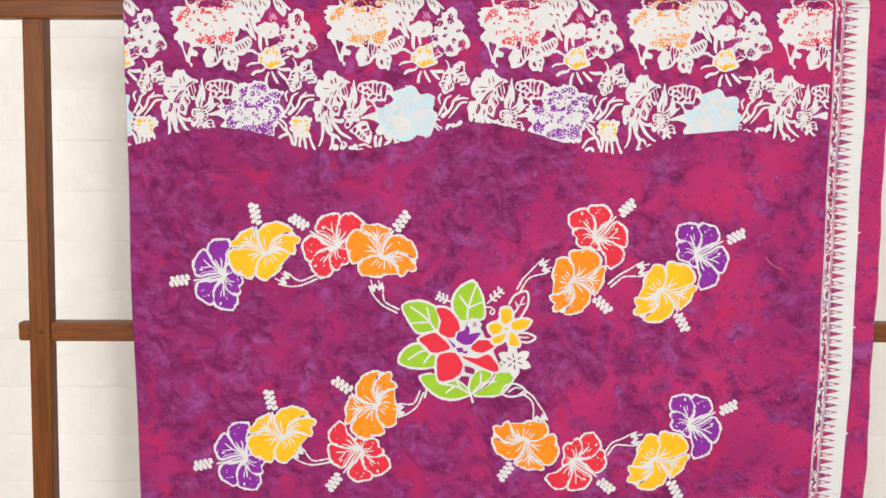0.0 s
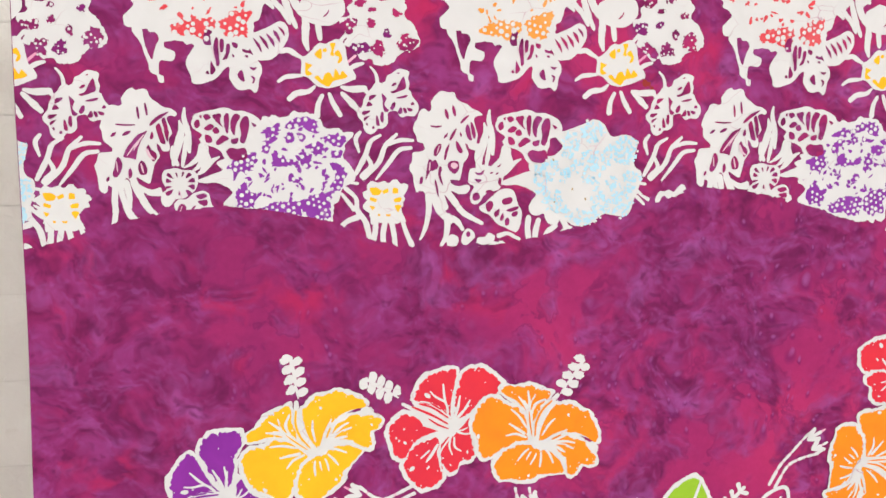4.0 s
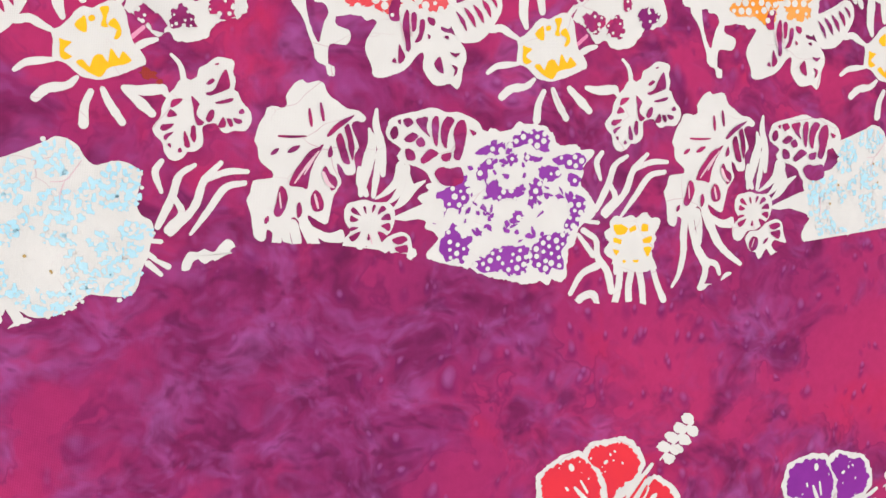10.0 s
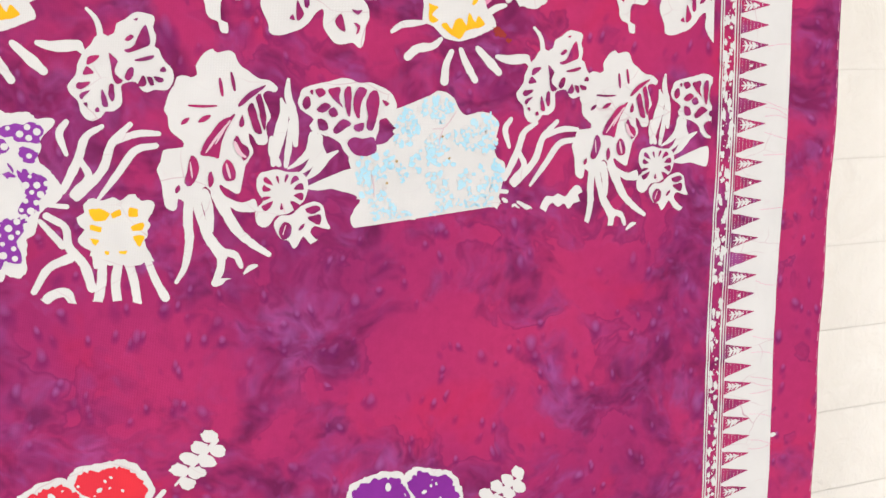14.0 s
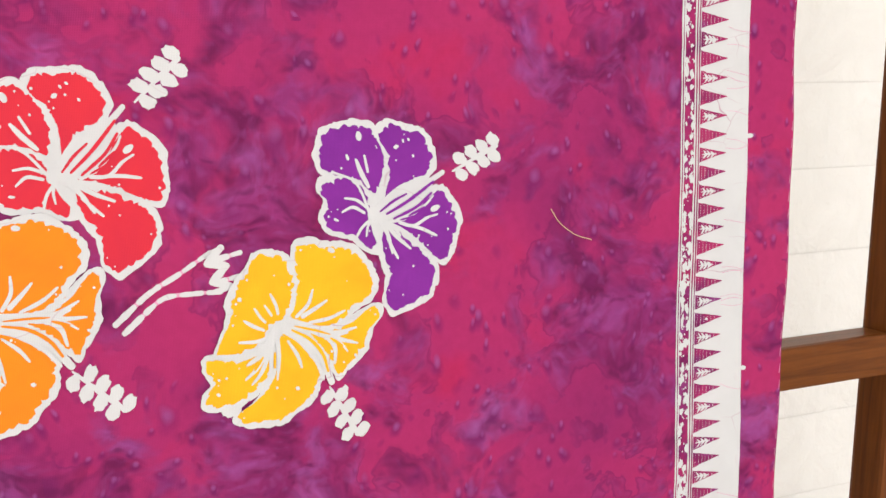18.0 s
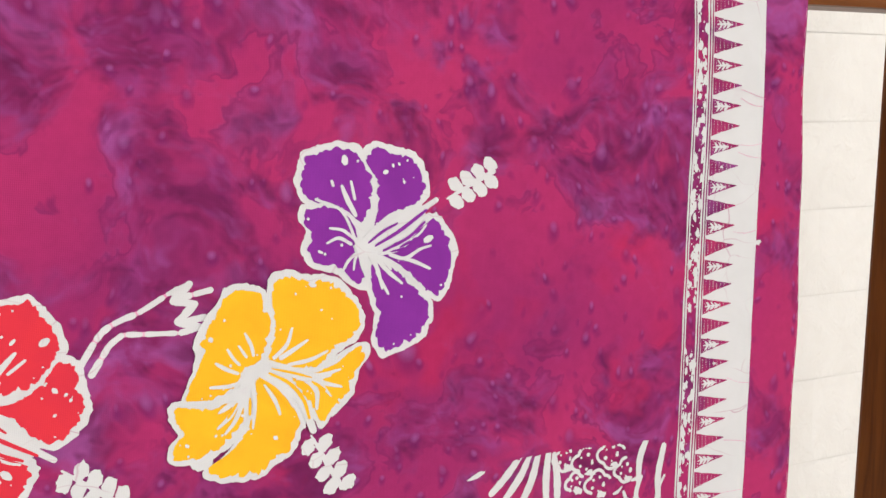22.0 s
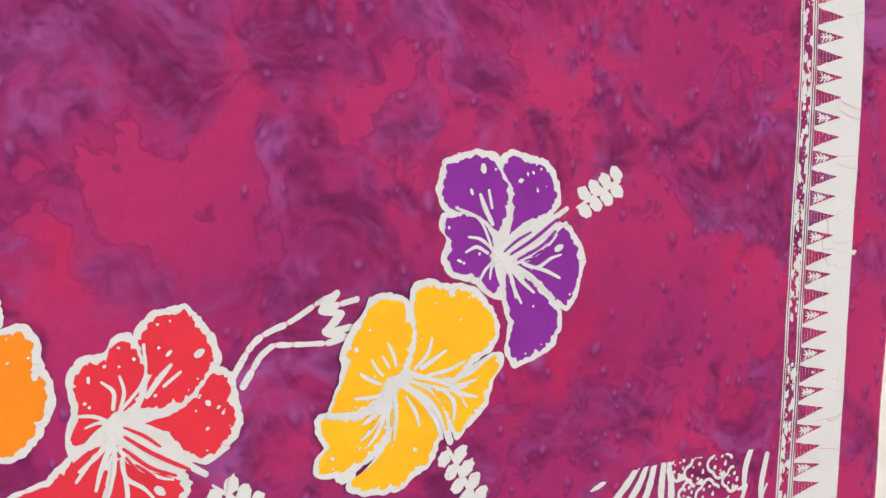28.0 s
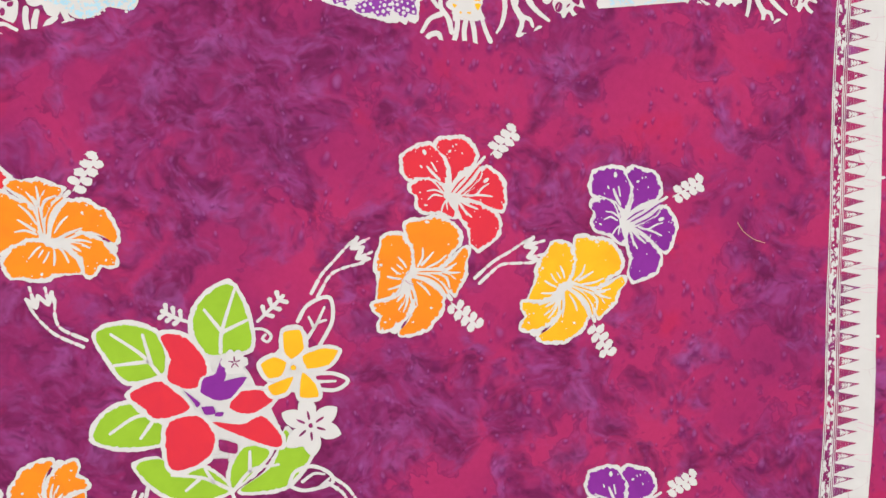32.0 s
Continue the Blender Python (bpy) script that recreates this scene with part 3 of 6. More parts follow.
def drawing_a():
    """Petals and brushed veins of the flower that looks up."""
    petals, veins, slivers = [], Shape(), Shape()
    add = petals.append
    add(M(-276, 480, -141, 504, -42, 493, 4, 431, 43, 348, 36, 235, -7, 142, -48, 163, -116, 220, -279, 263, -319, 341, -303, 423))
    add(M(19, 458, 81, 507, 171, 473, 262, 450, 320, 356, 323, 262, 244, 207, 154, 181, 87, 134, 52, 110, 79, 224, 75, 338, 42, 400))
    add(M(-292, 208, -177, 221, -81, 164, -42, 91, -55, 18, -27, -56, -3, -119, -43, -171, -134, -85, -259, -47, -298, 22, -270, 94, -311, 146))
    add(M(371, 136, 430, 82, 474, -3, 469, -110, 437, -215, 392, -261, 322, -216, 228, -129, 147, -64, 79, -29, 157, 14, 270, 74))
    add(M(33, -120, 63, -62, 160, -115, 241, -185, 328, -287, 337, -383, 270, -467, 167, -506, 87, -520, 47, -438, 73, -332, 44, -226))
    veins.line(M(-113, 323, -85, 253, -44, 174), 0.0016, 0.0018, 0.0027)
    veins.line(M(-64, 343, -47, 256), 0.0013, 0.0014, 0.0016)
    veins.line(M(-33, 90, 42, 162, 76, 255), 0.0022, 0.0014, 0.0020)
    veins.line(M(3, 52, 87, 126, 165, 175, 213, 178), 0.0025, 0.0014, 0.0024)
    veins.line(M(-6, 27, 133, 117, 278, 198), 0.0029, 0.0025, 0.0031)
    veins.line(M(-10, 11, 178, 108, 399, 234), 0.0036, 0.0029, 0.0033)
    veins.line(M(0, -6, 224, 61, 396, 163), 0.0029, 0.0018, 0.0027)
    veins.line(M(90, -21, 225, 31, 306, 105), 0.0022, 0.0013, 0.0020)
    veins.line(M(90, -25, 180, -10, 293, 59, 338, 105), 0.0018, 0.0011, 0.0016)
    veins.line(M(135, -34, 218, -57, 299, -17, 363, -1), 0.0020, 0.0011, 0.0018)
    veins.line(M(193, -52, 273, -79, 356, -120), 0.0016, 0.0013, 0.0020)
    veins.line(M(-198, 44, -136, 67, -73, 33), 0.0011, 0.0016, 0.0018)
    veins.line(M(-181, 118, -114, 104, -55, 58), 0.0011, 0.0016, 0.0016)
    veins.line(M(-129, -116, -89, -50, -45, -14), 0.0009, 0.0016, 0.0016)
    veins.line(M(-62, -97, -54, -47, -36, -14), 0.0009, 0.0016, 0.0014)
    veins.line(M(22, -15, 64, -100, 89, -202), 0.0024, 0.0013, 0.0022)
    veins.line(M(40, -20, 119, -114, 197, -183), 0.0025, 0.0014, 0.0024)
    veins.line(M(60, -117, 121, -232), 0.0014, 0.0013, 0.0016)
    veins.line(M(90, -42, 137, -106), 0.0018, 0.0014, 0.0018)
    veins.line(M(-32, 7, -115, 195, -249, 263), 0.0018, 0.0014, 0.0014)
    veins.line(M(-28, 7, -17, -77, 6, -140), 0.0022, 0.0014, 0.0018)
    veins.line(M(-19, 3, 159, -81, 322, -223), 0.0025, 0.0014, 0.0018)
    veins.line(M(-97, 463, -94, 438), 0.0027, 0.0027, 0.0033)
    veins.line(M(-166, 348, -159, 328), 0.0013, 0.0014, 0.0016)
    veins.line(M(114, 383, 128, 387), 0.0018, 0.0018, 0.0024)
    veins.line(M(161, 420, 163, 411), 0.0013, 0.0011, 0.0014)
    veins.line(M(192, 426, 197, 419), 0.0013, 0.0011, 0.0014)
    veins.line(M(219, 336, 221, 328), 0.0011, 0.0011, 0.0014)
    veins.line(M(335, 29, 366, 41), 0.0029, 0.0025, 0.0036)
    veins.line(M(-241, 7, -224, -1), 0.0014, 0.0011, 0.0014)
    veins.poly(M(-55, 28, -24, 65, 21, 48, 40, 1, 5, -40, -36, -26))
    slivers.line(M(58, 18, 190, 86, 340, 184), 0.0011, 0.0013, 0.0019)
    slivers.line(M(101, -10, 236, 48, 328, 122), 0.0011, 0.0013, 0.0017)
    slivers.line(M(21, 35, 99, 88, 178, 124), 0.0009, 0.0009, 0.0015)
    slivers.line(M(191, 2, 282, 43), 0.0009, 0.0011, 0.0015)
    slivers.line(M(140, -18, 248, 1, 316, 29), 0.0009, 0.0011, 0.0015)
    return petals, veins, slivers


def drawing_b():
    """Petals and brushed veins of the flower that looks down."""
    petals, veins, slivers = [], Shape(), Shape()
    add = petals.append
    add(M(-106, 391, -30, 413, 58, 382, 80, 323, 107, 260, 92, 156, 49, 74, -28, 25, -76, -47, -159, -86, -268, -113, -309, -80, -255, 43, -216, 125, -229, 171, -181, 269, -133, 329))
    add(M(134, 436, 211, 459, 288, 432, 411, 419, 501, 343, 552, 268, 560, 183, 505, 121, 438, 92, 371, 20, 259, 3, 159, 28, 99, 62, 125, 155, 137, 259, 124, 343))
    add(M(573, 77, 586, 12, 530, -50, 486, -155, 419, -216, 363, -278, 334, -251, 297, -168, 249, -102, 204, -29, 305, -37, 416, 8, 506, 58))
    add(M(21, -93, 34, -26, 105, -54, 172, -137, 244, -255, 218, -314, 174, -397, 85, -446, 41, -487, -70, -491, -191, -474, -216, -431, -136, -386, -48, -312, 0, -223))
    add(M(-348, -121, -202, -147, -104, -126, -38, -128, -23, -192, -88, -278, -158, -338, -282, -375, -374, -361, -361, -288, -322, -247, -361, -183))
    veins.line(M(-163, 71, -115, 38, -59, 11), 0.0014, 0.0014, 0.0020)
    veins.line(M(-105, 132, -76, 83, -50, 53), 0.0011, 0.0013, 0.0016)
    veins.line(M(-18, 202, 11, 138, 20, 92), 0.0011, 0.0014, 0.0018)
    veins.line(M(-50, 144, -15, 87), 0.0009, 0.0013, 0.0014)
    veins.line(M(-193, -42, -104, -46, -45, -31), 0.0013, 0.0018, 0.0020)
    veins.line(M(121, 67, 187, 128, 215, 205), 0.0018, 0.0011, 0.0020)
    veins.line(M(157, 66, 232, 105, 291, 139), 0.0027, 0.0013, 0.0022)
    veins.line(M(192, 27, 304, 40, 393, 74), 0.0014, 0.0011, 0.0022)
    veins.line(M(77, 56, 260, -10, 416, 8, 510, 68), 0.0025, 0.0014, 0.0022)
    veins.line(M(38, 22, 171, -6, 291, -57, 403, -49), 0.0029, 0.0018, 0.0029)
    veins.line(M(260, -31, 340, -47, 457, -26), 0.0036, 0.0011, 0.0027)
    veins.line(M(273, -44, 372, -86, 463, -115), 0.0033, 0.0011, 0.0025)
    veins.line(M(282, -65, 361, -103, 405, -156), 0.0025, 0.0009, 0.0020)
    veins.line(M(294, -62, 332, -127, 329, -212), 0.0033, 0.0014, 0.0025)
    veins.line(M(60, -2, 194, -100, 261, -188, 308, -318), 0.0033, 0.0039, 0.0033)
    veins.line(M(38, -9, 149, -90, 221, -186, 262, -295), 0.0022, 0.0018, 0.0024)
    veins.line(M(69, -61, 118, -143, 141, -214), 0.0011, 0.0013, 0.0020)
    veins.line(M(12, -50, 17, -156, 4, -266), 0.0025, 0.0011, 0.0020)
    veins.line(M(-19, -91, -27, -175, -36, -234), 0.0029, 0.0011, 0.0024)
    veins.line(M(-45, -99, -106, -193, -167, -245), 0.0029, 0.0013, 0.0024)
    veins.line(M(-32, -112, -80, -215, -132, -276), 0.0025, 0.0011, 0.0022)
    veins.line(M(-28, -59, -137, -112, -332, -103), 0.0036, 0.0018, 0.0024)
    veins.line(M(-89, -130, -158, -169), 0.0025, 0.0011, 0.0025)
    veins.line(M(60, 53, -6, -8, -36, -91), 0.0033, 0.0047, 0.0050)
    veins.line(M(-71, -89, -36, -116), 0.0061, 0.0054, 0.0065)
    veins.line(M(-185, 190, -181, 184), 0.0022, 0.0018, 0.0025)
    veins.line(M(317, 417, 335, 408), 0.0025, 0.0022, 0.0029)
    veins.line(M(111, -326, 120, -333), 0.0018, 0.0014, 0.0022)
    veins.line(M(446, -179, 453, -188), 0.0013, 0.0013, 0.0016)
    veins.line(M(-319, -305, -310, -312), 0.0013, 0.0013, 0.0016)
    slivers.line(M(93, -3, 193, -66, 261, -156, 289, -253), 0.0009, 0.0013, 0.0019)
    slivers.line(M(43, -22, 122, -89, 194, -185), 0.0009, 0.0013, 0.0019)
    slivers.line(M(108, 17, 215, -16, 305, -49), 0.0006, 0.0006, 0.0013)
    slivers.line(M(309, -71, 373, -120), 0.0009, 0.0013, 0.0017)
    slivers.line(M(-5, -117, -9, -197), 0.0009, 0.0011, 0.0015)
    slivers.line(M(-71, -135, -115, -197), 0.0009, 0.0011, 0.0015)
    return petals, veins, slivers


def ragged(points, grow, seed, bite, scallop=0.0):
    """Closed outline through the corner points, with a torn edge of the wax."""
    n, ring = len(points), []
    c = sum((Vector(p) for p in points), Vector((0, 0))) / n
    for i in range(n):
        p0, p1, p2, p3 = (Vector(points[(i + k) % n]) for k in (-1, 0, 1, 2))
        m = max(3, int((p2 - p1).length / 0.0011))
        for k in range(m):
            t = k / m
            q = 0.5 * (2 * p1 + (p2 - p0) * t + (2 * p0 - 5 * p1 + 4 * p2 - p3) * t * t + (3 * p1 - p0 - 3 * p2 + p3) * t**3)
            tear = bite * (0.55 * wob(q.x * 260, q.y * 260, seed) + 0.8 * min(0.0, wob(q.x * 620, q.y * 620, seed + 3)))
            tear += scallop * (abs(wob(q.x * 120, q.y * 120, seed + 5)) * 3 - 0.5)
            ring.append(q + (q - c).normalized() * (grow + tear))
    return c, ring


def filled(shape, points, grow, seed, bite, scallop=0.0):
    c, ring = ragged(points, grow, seed, bite, scallop)
    base, m = shape.begin(), len(ring)
    shape.verts.append((c.x, c.y))
    for r in (0.3, 0.65, 1.0):
        shape.verts += [tuple(c.lerp(q, r)) for q in ring]
    for k in range(m):
        j = (k + 1) % m
        shape.faces.append((base, base + 1 + k, base + 1 + j))
        for r in (0, 1):
            shape.faces.append((base + 1 + r * m + k, base + 1 + (r + 1) * m + k, base + 1 + (r + 1) * m + j, base + 1 + r * m + j))
    return shape


FLOWER_A, FLOWER_B = drawing_a(), drawing_b()


def hibiscus(at, drawing, mat, word, lift, seed):
    """A printed hibiscus: undyed silhouette, five dyed petals, brushed veins."""
    rnd = random.Random(seed)
    petals, veins, slivers = drawing
    body = Shape()
    for p in petals:
        filled(body, p, 0.0037, 1.0, 0.0016, 0.0006)
    hub = sum((Vector(q) for p in petals for q in p), Vector((0, 0))) / sum(len(p) for p in petals)
    if drawing is FLOWER_B:
        body.blob(-0.0245, -0.0388, 0.0062, 0.0050, 40, rough=0.2)
    body.blob(hub.x, hub.y, 0.028, rough=0.05, n=36, rings=3)
    flower = motif("hibiscus_print", body, WAX, CLOTH, at, lift, "printed hibiscus with white outline and %s petals" % word)
    specks = Shape()
    for i, p in enumerate(petals):
        motif("petal", filled(Shape(), p, 0.0003, seed + i, 0.0034), mat, flower, at, lift + 0.00022)
        c, ring = ragged(p, -0.0022, seed, 0.001)
        for k in range(rnd.randint(3, 7)):
            q = rnd.choice(ring) if k % 3 else c.lerp(rnd.choice(ring), rnd.uniform(0.4, 0.9))
            specks.blob(q.x, q.y, rnd.uniform(0.0003, 0.0008), n=7, rings=1, rough=0.5, seed=k)
    strokes("vein", veins, WAX, flower, at, lift + 0.0004)
    strokes("sliver", slivers, mat, flower, at, lift + 0.00075)
    motif("wax_specks", specks, WAX, flower, at, lift + 0.0008, kind="stuff")
    return flower


def pistil(at, start, end, seed):
    """The beaded pistil that stands out of a hibiscus."""
    a, b = Vector(start), Vector(end)
    d = (b - a).normalized()
    side = Vector((-d.y, d.x))
    spine = motif("pistil", Shape().line([a - d * 0.003, a.lerp(b, 0.5), b], 0.0010, 0.0030, 0.0026, rough=0.5), WAX, CLOTH, at, 0.0002, "undyed white beaded pistil print")
    s = Shape()
    for k in range(4):
        p = a.lerp(b, (k + 0.35) / 3.6)
        for e in (-1, 1):
            q = p + side * (0.0042 * e) + d * (0.0016 * e)
            s.blob(q.x, q.y, 0.0047, 0.0034, math.degrees(math.atan2(side.y, side.x)) + 25, n=16, rings=1, rough=0.35, seed=seed + 3 * k + e)
    strokes("bead", s, WAX, spine, at, 0.00022)


def pair(xa, za, xb, zb, turn, mat_a, word_a, mat_b, word_b, seed, size=1.0, turn_b=None):
    turn_b = turn if turn_b is None else turn_b
    hibiscus((xa, za, turn, size), FLOWER_A, mat_a, word_a, 0.0002, seed)
    pistil((xa, za, turn, size), (0.0490, 0.0250), (0.0735, 0.0370), seed)
    hibiscus((xb, zb, turn_b, size), FLOWER_B, mat_b, word_b, 0.0014, seed + 50)
    pistil((xb, zb, turn_b, size), (0.0315, -0.0375), (0.0455, -0.0640), seed + 3)


pair(-0.2126, 1.2651, -0.1418, 1.2989, 161, PURPLE, "purple", YELLOW, "yellow", 11)
pair(-0.0361, 1.3104, 0.0356, 1.2915, 121, RED, "red", ORANGE, "orange", 12, 1.0, 116)
pair(0.3645, 1.3227, 0.3259, 1.2538, 18, RED, "red", ORANGE, "orange", 13, 0.97)
pair(0.5215, 1.2955, 0.4637, 1.2402, 0, PURPLE, "purple", YELLOW, "yellow", 14, 0.97)
pair(-0.1855, 0.9735, -0.1196, 1.0058, 165, PURPLE, "purple", YELLOW, "yellow", 15)
pair(-0.0038, 0.9849, 0.0267, 1.0599, -154, RED, "red", ORANGE, "orange", 16)
pair(0.3360, 0.9661, 0.2571, 1.0028, -65, RED, "red", ORANGE, "orange", 17, 0.97)
pair(0.5195, 1.0235, 0.4605, 0.9687, 0, PURPLE, "purple", YELLOW, "yellow", 18, 0.97)


def tendril(*pts):
    """A double-lined stem that opens into a toothed bud; the wax is cracked across."""
    p = smooth_path(pts, 0.0015)
    n = len(p)
    up, low = [], []
    for i, q in enumerate(p):
        d = (p[min(i + 1, n - 1)] - p[max(i - 1, 0)]).normalized()
        t = i / (n - 1)
        w = 0.0031 + 0.0056 * max(0.0, (t - 0.5) / 0.5) ** 1.4
        up.append(q + Vector((-d.y, d.x)) * w)
        low.append(q - Vector((-d.y, d.x)) * w)
    d = (p[-1] - p[-4]).normalized()
    side = Vector((-d.y, d.x))
    e = p[-1]
    up.append(e + side * 0.0105 + d * 0.0065)
    low.append(e - side * 0.0105 + d * 0.0055)
    crown = [e + side * 0.0108 + d * 0.0125, e + side * 0.0055 + d * 0.0035, e + side * 0.0012 + d * 0.0125, e - side * 0.0042 + d * 0.0030, e - side * 0.0100 + d * 0.0120]
    whiskers = ([e + side * 0.0060 + d * 0.0050, e + side * 0.0052 + d * 0.0210], [e - side * 0.0050 + d * 0.0040, e - side * 0.0062 + d * 0.0170])
    s = Shape()
    for a, b in zip(crown, crown[1:]):
        s.line([a, b], 0.0034, 0.0034, 0.0040, rough=0.3)
    s.line([crown[0], e + side * 0.0095 + d * 0.004], 0.0024, 0.0030).line([crown[4], e - side * 0.0095 + d * 0.003], 0.0024, 0.0030)
    bud = motif("bud_stem", s, WAX, CLOTH, lift=0.00016, label="undyed white bud on a double-lined stem")
    rnd = random.Random(int(abs(pts[0][0]) * 9999))
    for line in (up, low) + whiskers:
        line = smooth_path(line[::4] + [line[-1]] if len(line) > 6 else line, 0.0010)
        motif("stem_line", Shape().line(line[::5] + [line[-1]], 0.0027, 0.0016), PINK, bud, lift=0.0001)
        i = 0
        while i < len(line) - 3:
            j = min(len(line) - 1, i + rnd.randint(5, 11))
            w = 0.0031 - 0.0009 * i / len(line)
            motif("wax_piece", Shape().line([line[i], line[(i + j) // 2], line[j]], w, w, rough=0.3, seed=i), WAX, bud, lift=0.0002)
            i = j + 3


tendril((0.3873, 1.2490), (0.4053, 1.2640), (0.4183, 1.2685), (0.4288, 1.2716))
tendril((0.2462, 1.2412), (0.2569, 1.2592), (0.2696, 1.2689), (0.2781, 1.2740))
tendril((0.0573, 1.2077), (0.0367, 1.2187), (0.0293, 1.2296), (0.0267, 1.2373))
tendril((-0.0692, 1.2613), (-0.0912, 1.2522), (-0.1038, 1.2527), (-0.1106, 1.2552))
tendril((0.2550, 1.0790), (0.2691, 1.0678), (0.2764, 1.0534), (0.2796, 1.0430))
tendril((0.3878, 0.9781), (0.3995, 0.9939), (0.4147, 0.9974), (0.4248, 0.9998))
tendril((0.0947, 1.0776), (0.0859, 1.0582), (0.0753, 1.0515), (0.0686, 1.0498))
tendril((-0.0494, 0.9669), (-0.0763, 0.9622), (-0.0889, 0.9672), (-0.0953, 0.9727))


# ---- the bouquet in the middle ----
STACK = iter(range(9999))


def bouquet_piece(mat, kind, outline, veins):
    """A leaf or petal: undyed outline, dyed fill, undyed veins."""
    red = mat is RED
    lift = (0.0011 if red else 0.0004) + 0.00003 * (next(STACK) % 12)
    word = "red petal" if red else "green leaf"
    back = motif(kind + "_print", filled(Shape(), outline, 0.0040, 1.0, 0.0012, 0.0004), WAX, CLOTH, lift=lift, label="printed %s with white outline" % word)
    motif("fill", filled(Shape(), outline, 0.0, 3.0, 0.0016), mat, back, lift=lift + 0.0002)
    for line in veins:
        motif("vein", Shape().line(line, 0.0034, 0.0024, 0.0030), WAX, back, lift=lift + 0.0004)


def bouquet():
    motif("bouquet_ground", Shape().blob(0.1487, 1.1517, 0.050, 0.042, rough=0.12, n=40, rings=4).blob(0.1767, 1.1273, 0.036, 0.028, rough=0.15, n=30, rings=3), WAX, CLOTH, lift=0.0002, label="undyed white ground inside the bouquet print")
    bouquet_piece(GREEN, 'leaf', ((0.1751, 1.2531), (0.1882, 1.2289), (0.1912, 1.1990), (0.1693, 1.1939), (0.1543, 1.1952), (0.1440, 1.2174), (0.1524, 1.2404)), (((0.1663, 1.1952), (0.1681, 1.2136), (0.1797, 1.2492)), ((0.1685, 1.2121), (0.1541, 1.2320)), ((0.1690, 1.2130), (0.1901, 1.2224)), ))
    bouquet_piece(GREEN, 'leaf', ((0.0662, 1.2144), (0.0857, 1.2222), (0.1095, 1.2165), (0.1209, 1.1996), (0.1190, 1.1808), (0.0905, 1.1744), (0.0758, 1.1930)), (((0.1174, 1.1762), (0.1021, 1.1959), (0.0780, 1.2145)), ((0.1058, 1.1901), (0.0794, 1.1882)), ((0.1088, 1.1899), (0.1032, 1.2131)), ))
    bouquet_piece(GREEN, 'leaf', ((0.0608, 1.1263), (0.0686, 1.1452), (0.0891, 1.1548), (0.0986, 1.1456), (0.1173, 1.1336), (0.1146, 1.1196), (0.0824, 1.1180)), (((0.1179, 1.1420), (0.0964, 1.1439), (0.0735, 1.1303)), ((0.1093, 1.1399), (0.0982, 1.1248)), ))
    bouquet_piece(GREEN, 'leaf', ((0.0933, 1.1004), (0.1144, 1.1054), (0.1287, 1.0875), (0.1447, 1.0969), (0.1622, 1.0864), (0.1685, 1.0737), (0.1390, 1.0671), (0.1131, 1.0771)), (((0.1699, 1.0760), (0.1488, 1.0869), (0.1223, 1.0914)), ((0.1567, 1.0831), (0.1500, 1.0950)), ((0.1451, 1.0863), (0.1336, 1.0769)), ))
    bouquet_piece(GREEN, 'leaf', ((0.1735, 1.0766), (0.1725, 1.0953), (0.1847, 1.1121), (0.2041, 1.1082), (0.1975, 1.0966)), (((0.1715, 1.0720), (0.1892, 1.0916), (0.2118, 1.0951)), ((0.1875, 1.0903), (0.1880, 1.1080)), ))
    bouquet_piece(GREEN, 'leaf', ((0.1797, 1.0751), (0.2073, 1.0953), (0.2181, 1.1246), (0.2282, 1.1121), (0.2402, 1.1039), (0.2203, 1.0777), (0.1975, 1.0725)), ())
    bouquet_piece(RED, 'petal', ((0.1182, 1.2114), (0.1381, 1.2092), (0.1547, 1.1840), (0.1443, 1.1656), (0.1227, 1.1733), (0.1246, 1.1922)), ())
    bouquet_piece(RED, 'petal', ((0.0910, 1.1631), (0.1130, 1.1731), (0.1252, 1.1661), (0.1389, 1.1484), (0.1128, 1.1410), (0.1011, 1.1514)), ())
    bouquet_piece(RED, 'petal', ((0.1235, 1.0961), (0.1184, 1.1193), (0.1231, 1.1378), (0.1471, 1.1408), (0.1592, 1.1207), (0.1494, 1.1023)), ())
    bouquet_piece(RED, 'petal', ((0.1578, 1.1352), (0.1819, 1.1326), (0.1998, 1.1383), (0.2148, 1.1200), (0.2114, 1.1105), (0.1859, 1.1198)), ())
    bouquet_piece(RED, 'petal', ((0.1728, 1.1470), (0.1808, 1.1596), (0.1961, 1.1617), (0.2105, 1.1542), (0.1910, 1.1415)), ())
    tulip = motif("tulip_print", Shape().poly(((0.1670, 1.1908), (0.1706, 1.1770), (0.1681, 1.1668), (0.1770, 1.1726), (0.1878, 1.1730), (0.1740, 1.1554), (0.1609, 1.1540), (0.1484, 1.1620), (0.1511, 1.1738), (0.1612, 1.1778)), 0.0022), WAX, CLOTH, lift=0.0016, label="printed purple tulip with white outline")
    motif("fill", Shape().poly(((0.1670, 1.1908), (0.1706, 1.1770), (0.1681, 1.1668), (0.1770, 1.1726), (0.1878, 1.1730), (0.1740, 1.1554), (0.1609, 1.1540), (0.1484, 1.1620), (0.1511, 1.1738), (0.1612, 1.1778)), -0.0004), PURPLE, tulip, lift=0.0018)
    for outline in (((0.1415, 1.1554), (0.1348, 1.1644), (0.1479, 1.1530), (0.1454, 1.1489)), ((0.1489, 1.1491), (0.1585, 1.1494), (0.1604, 1.1431), (0.1525, 1.1423)), ((0.1604, 1.1436), (0.1670, 1.1441), (0.1660, 1.1404), (0.1603, 1.1408))):
        motif("fill", Shape().poly(outline), PURPLE, tulip, lift=0.0018)
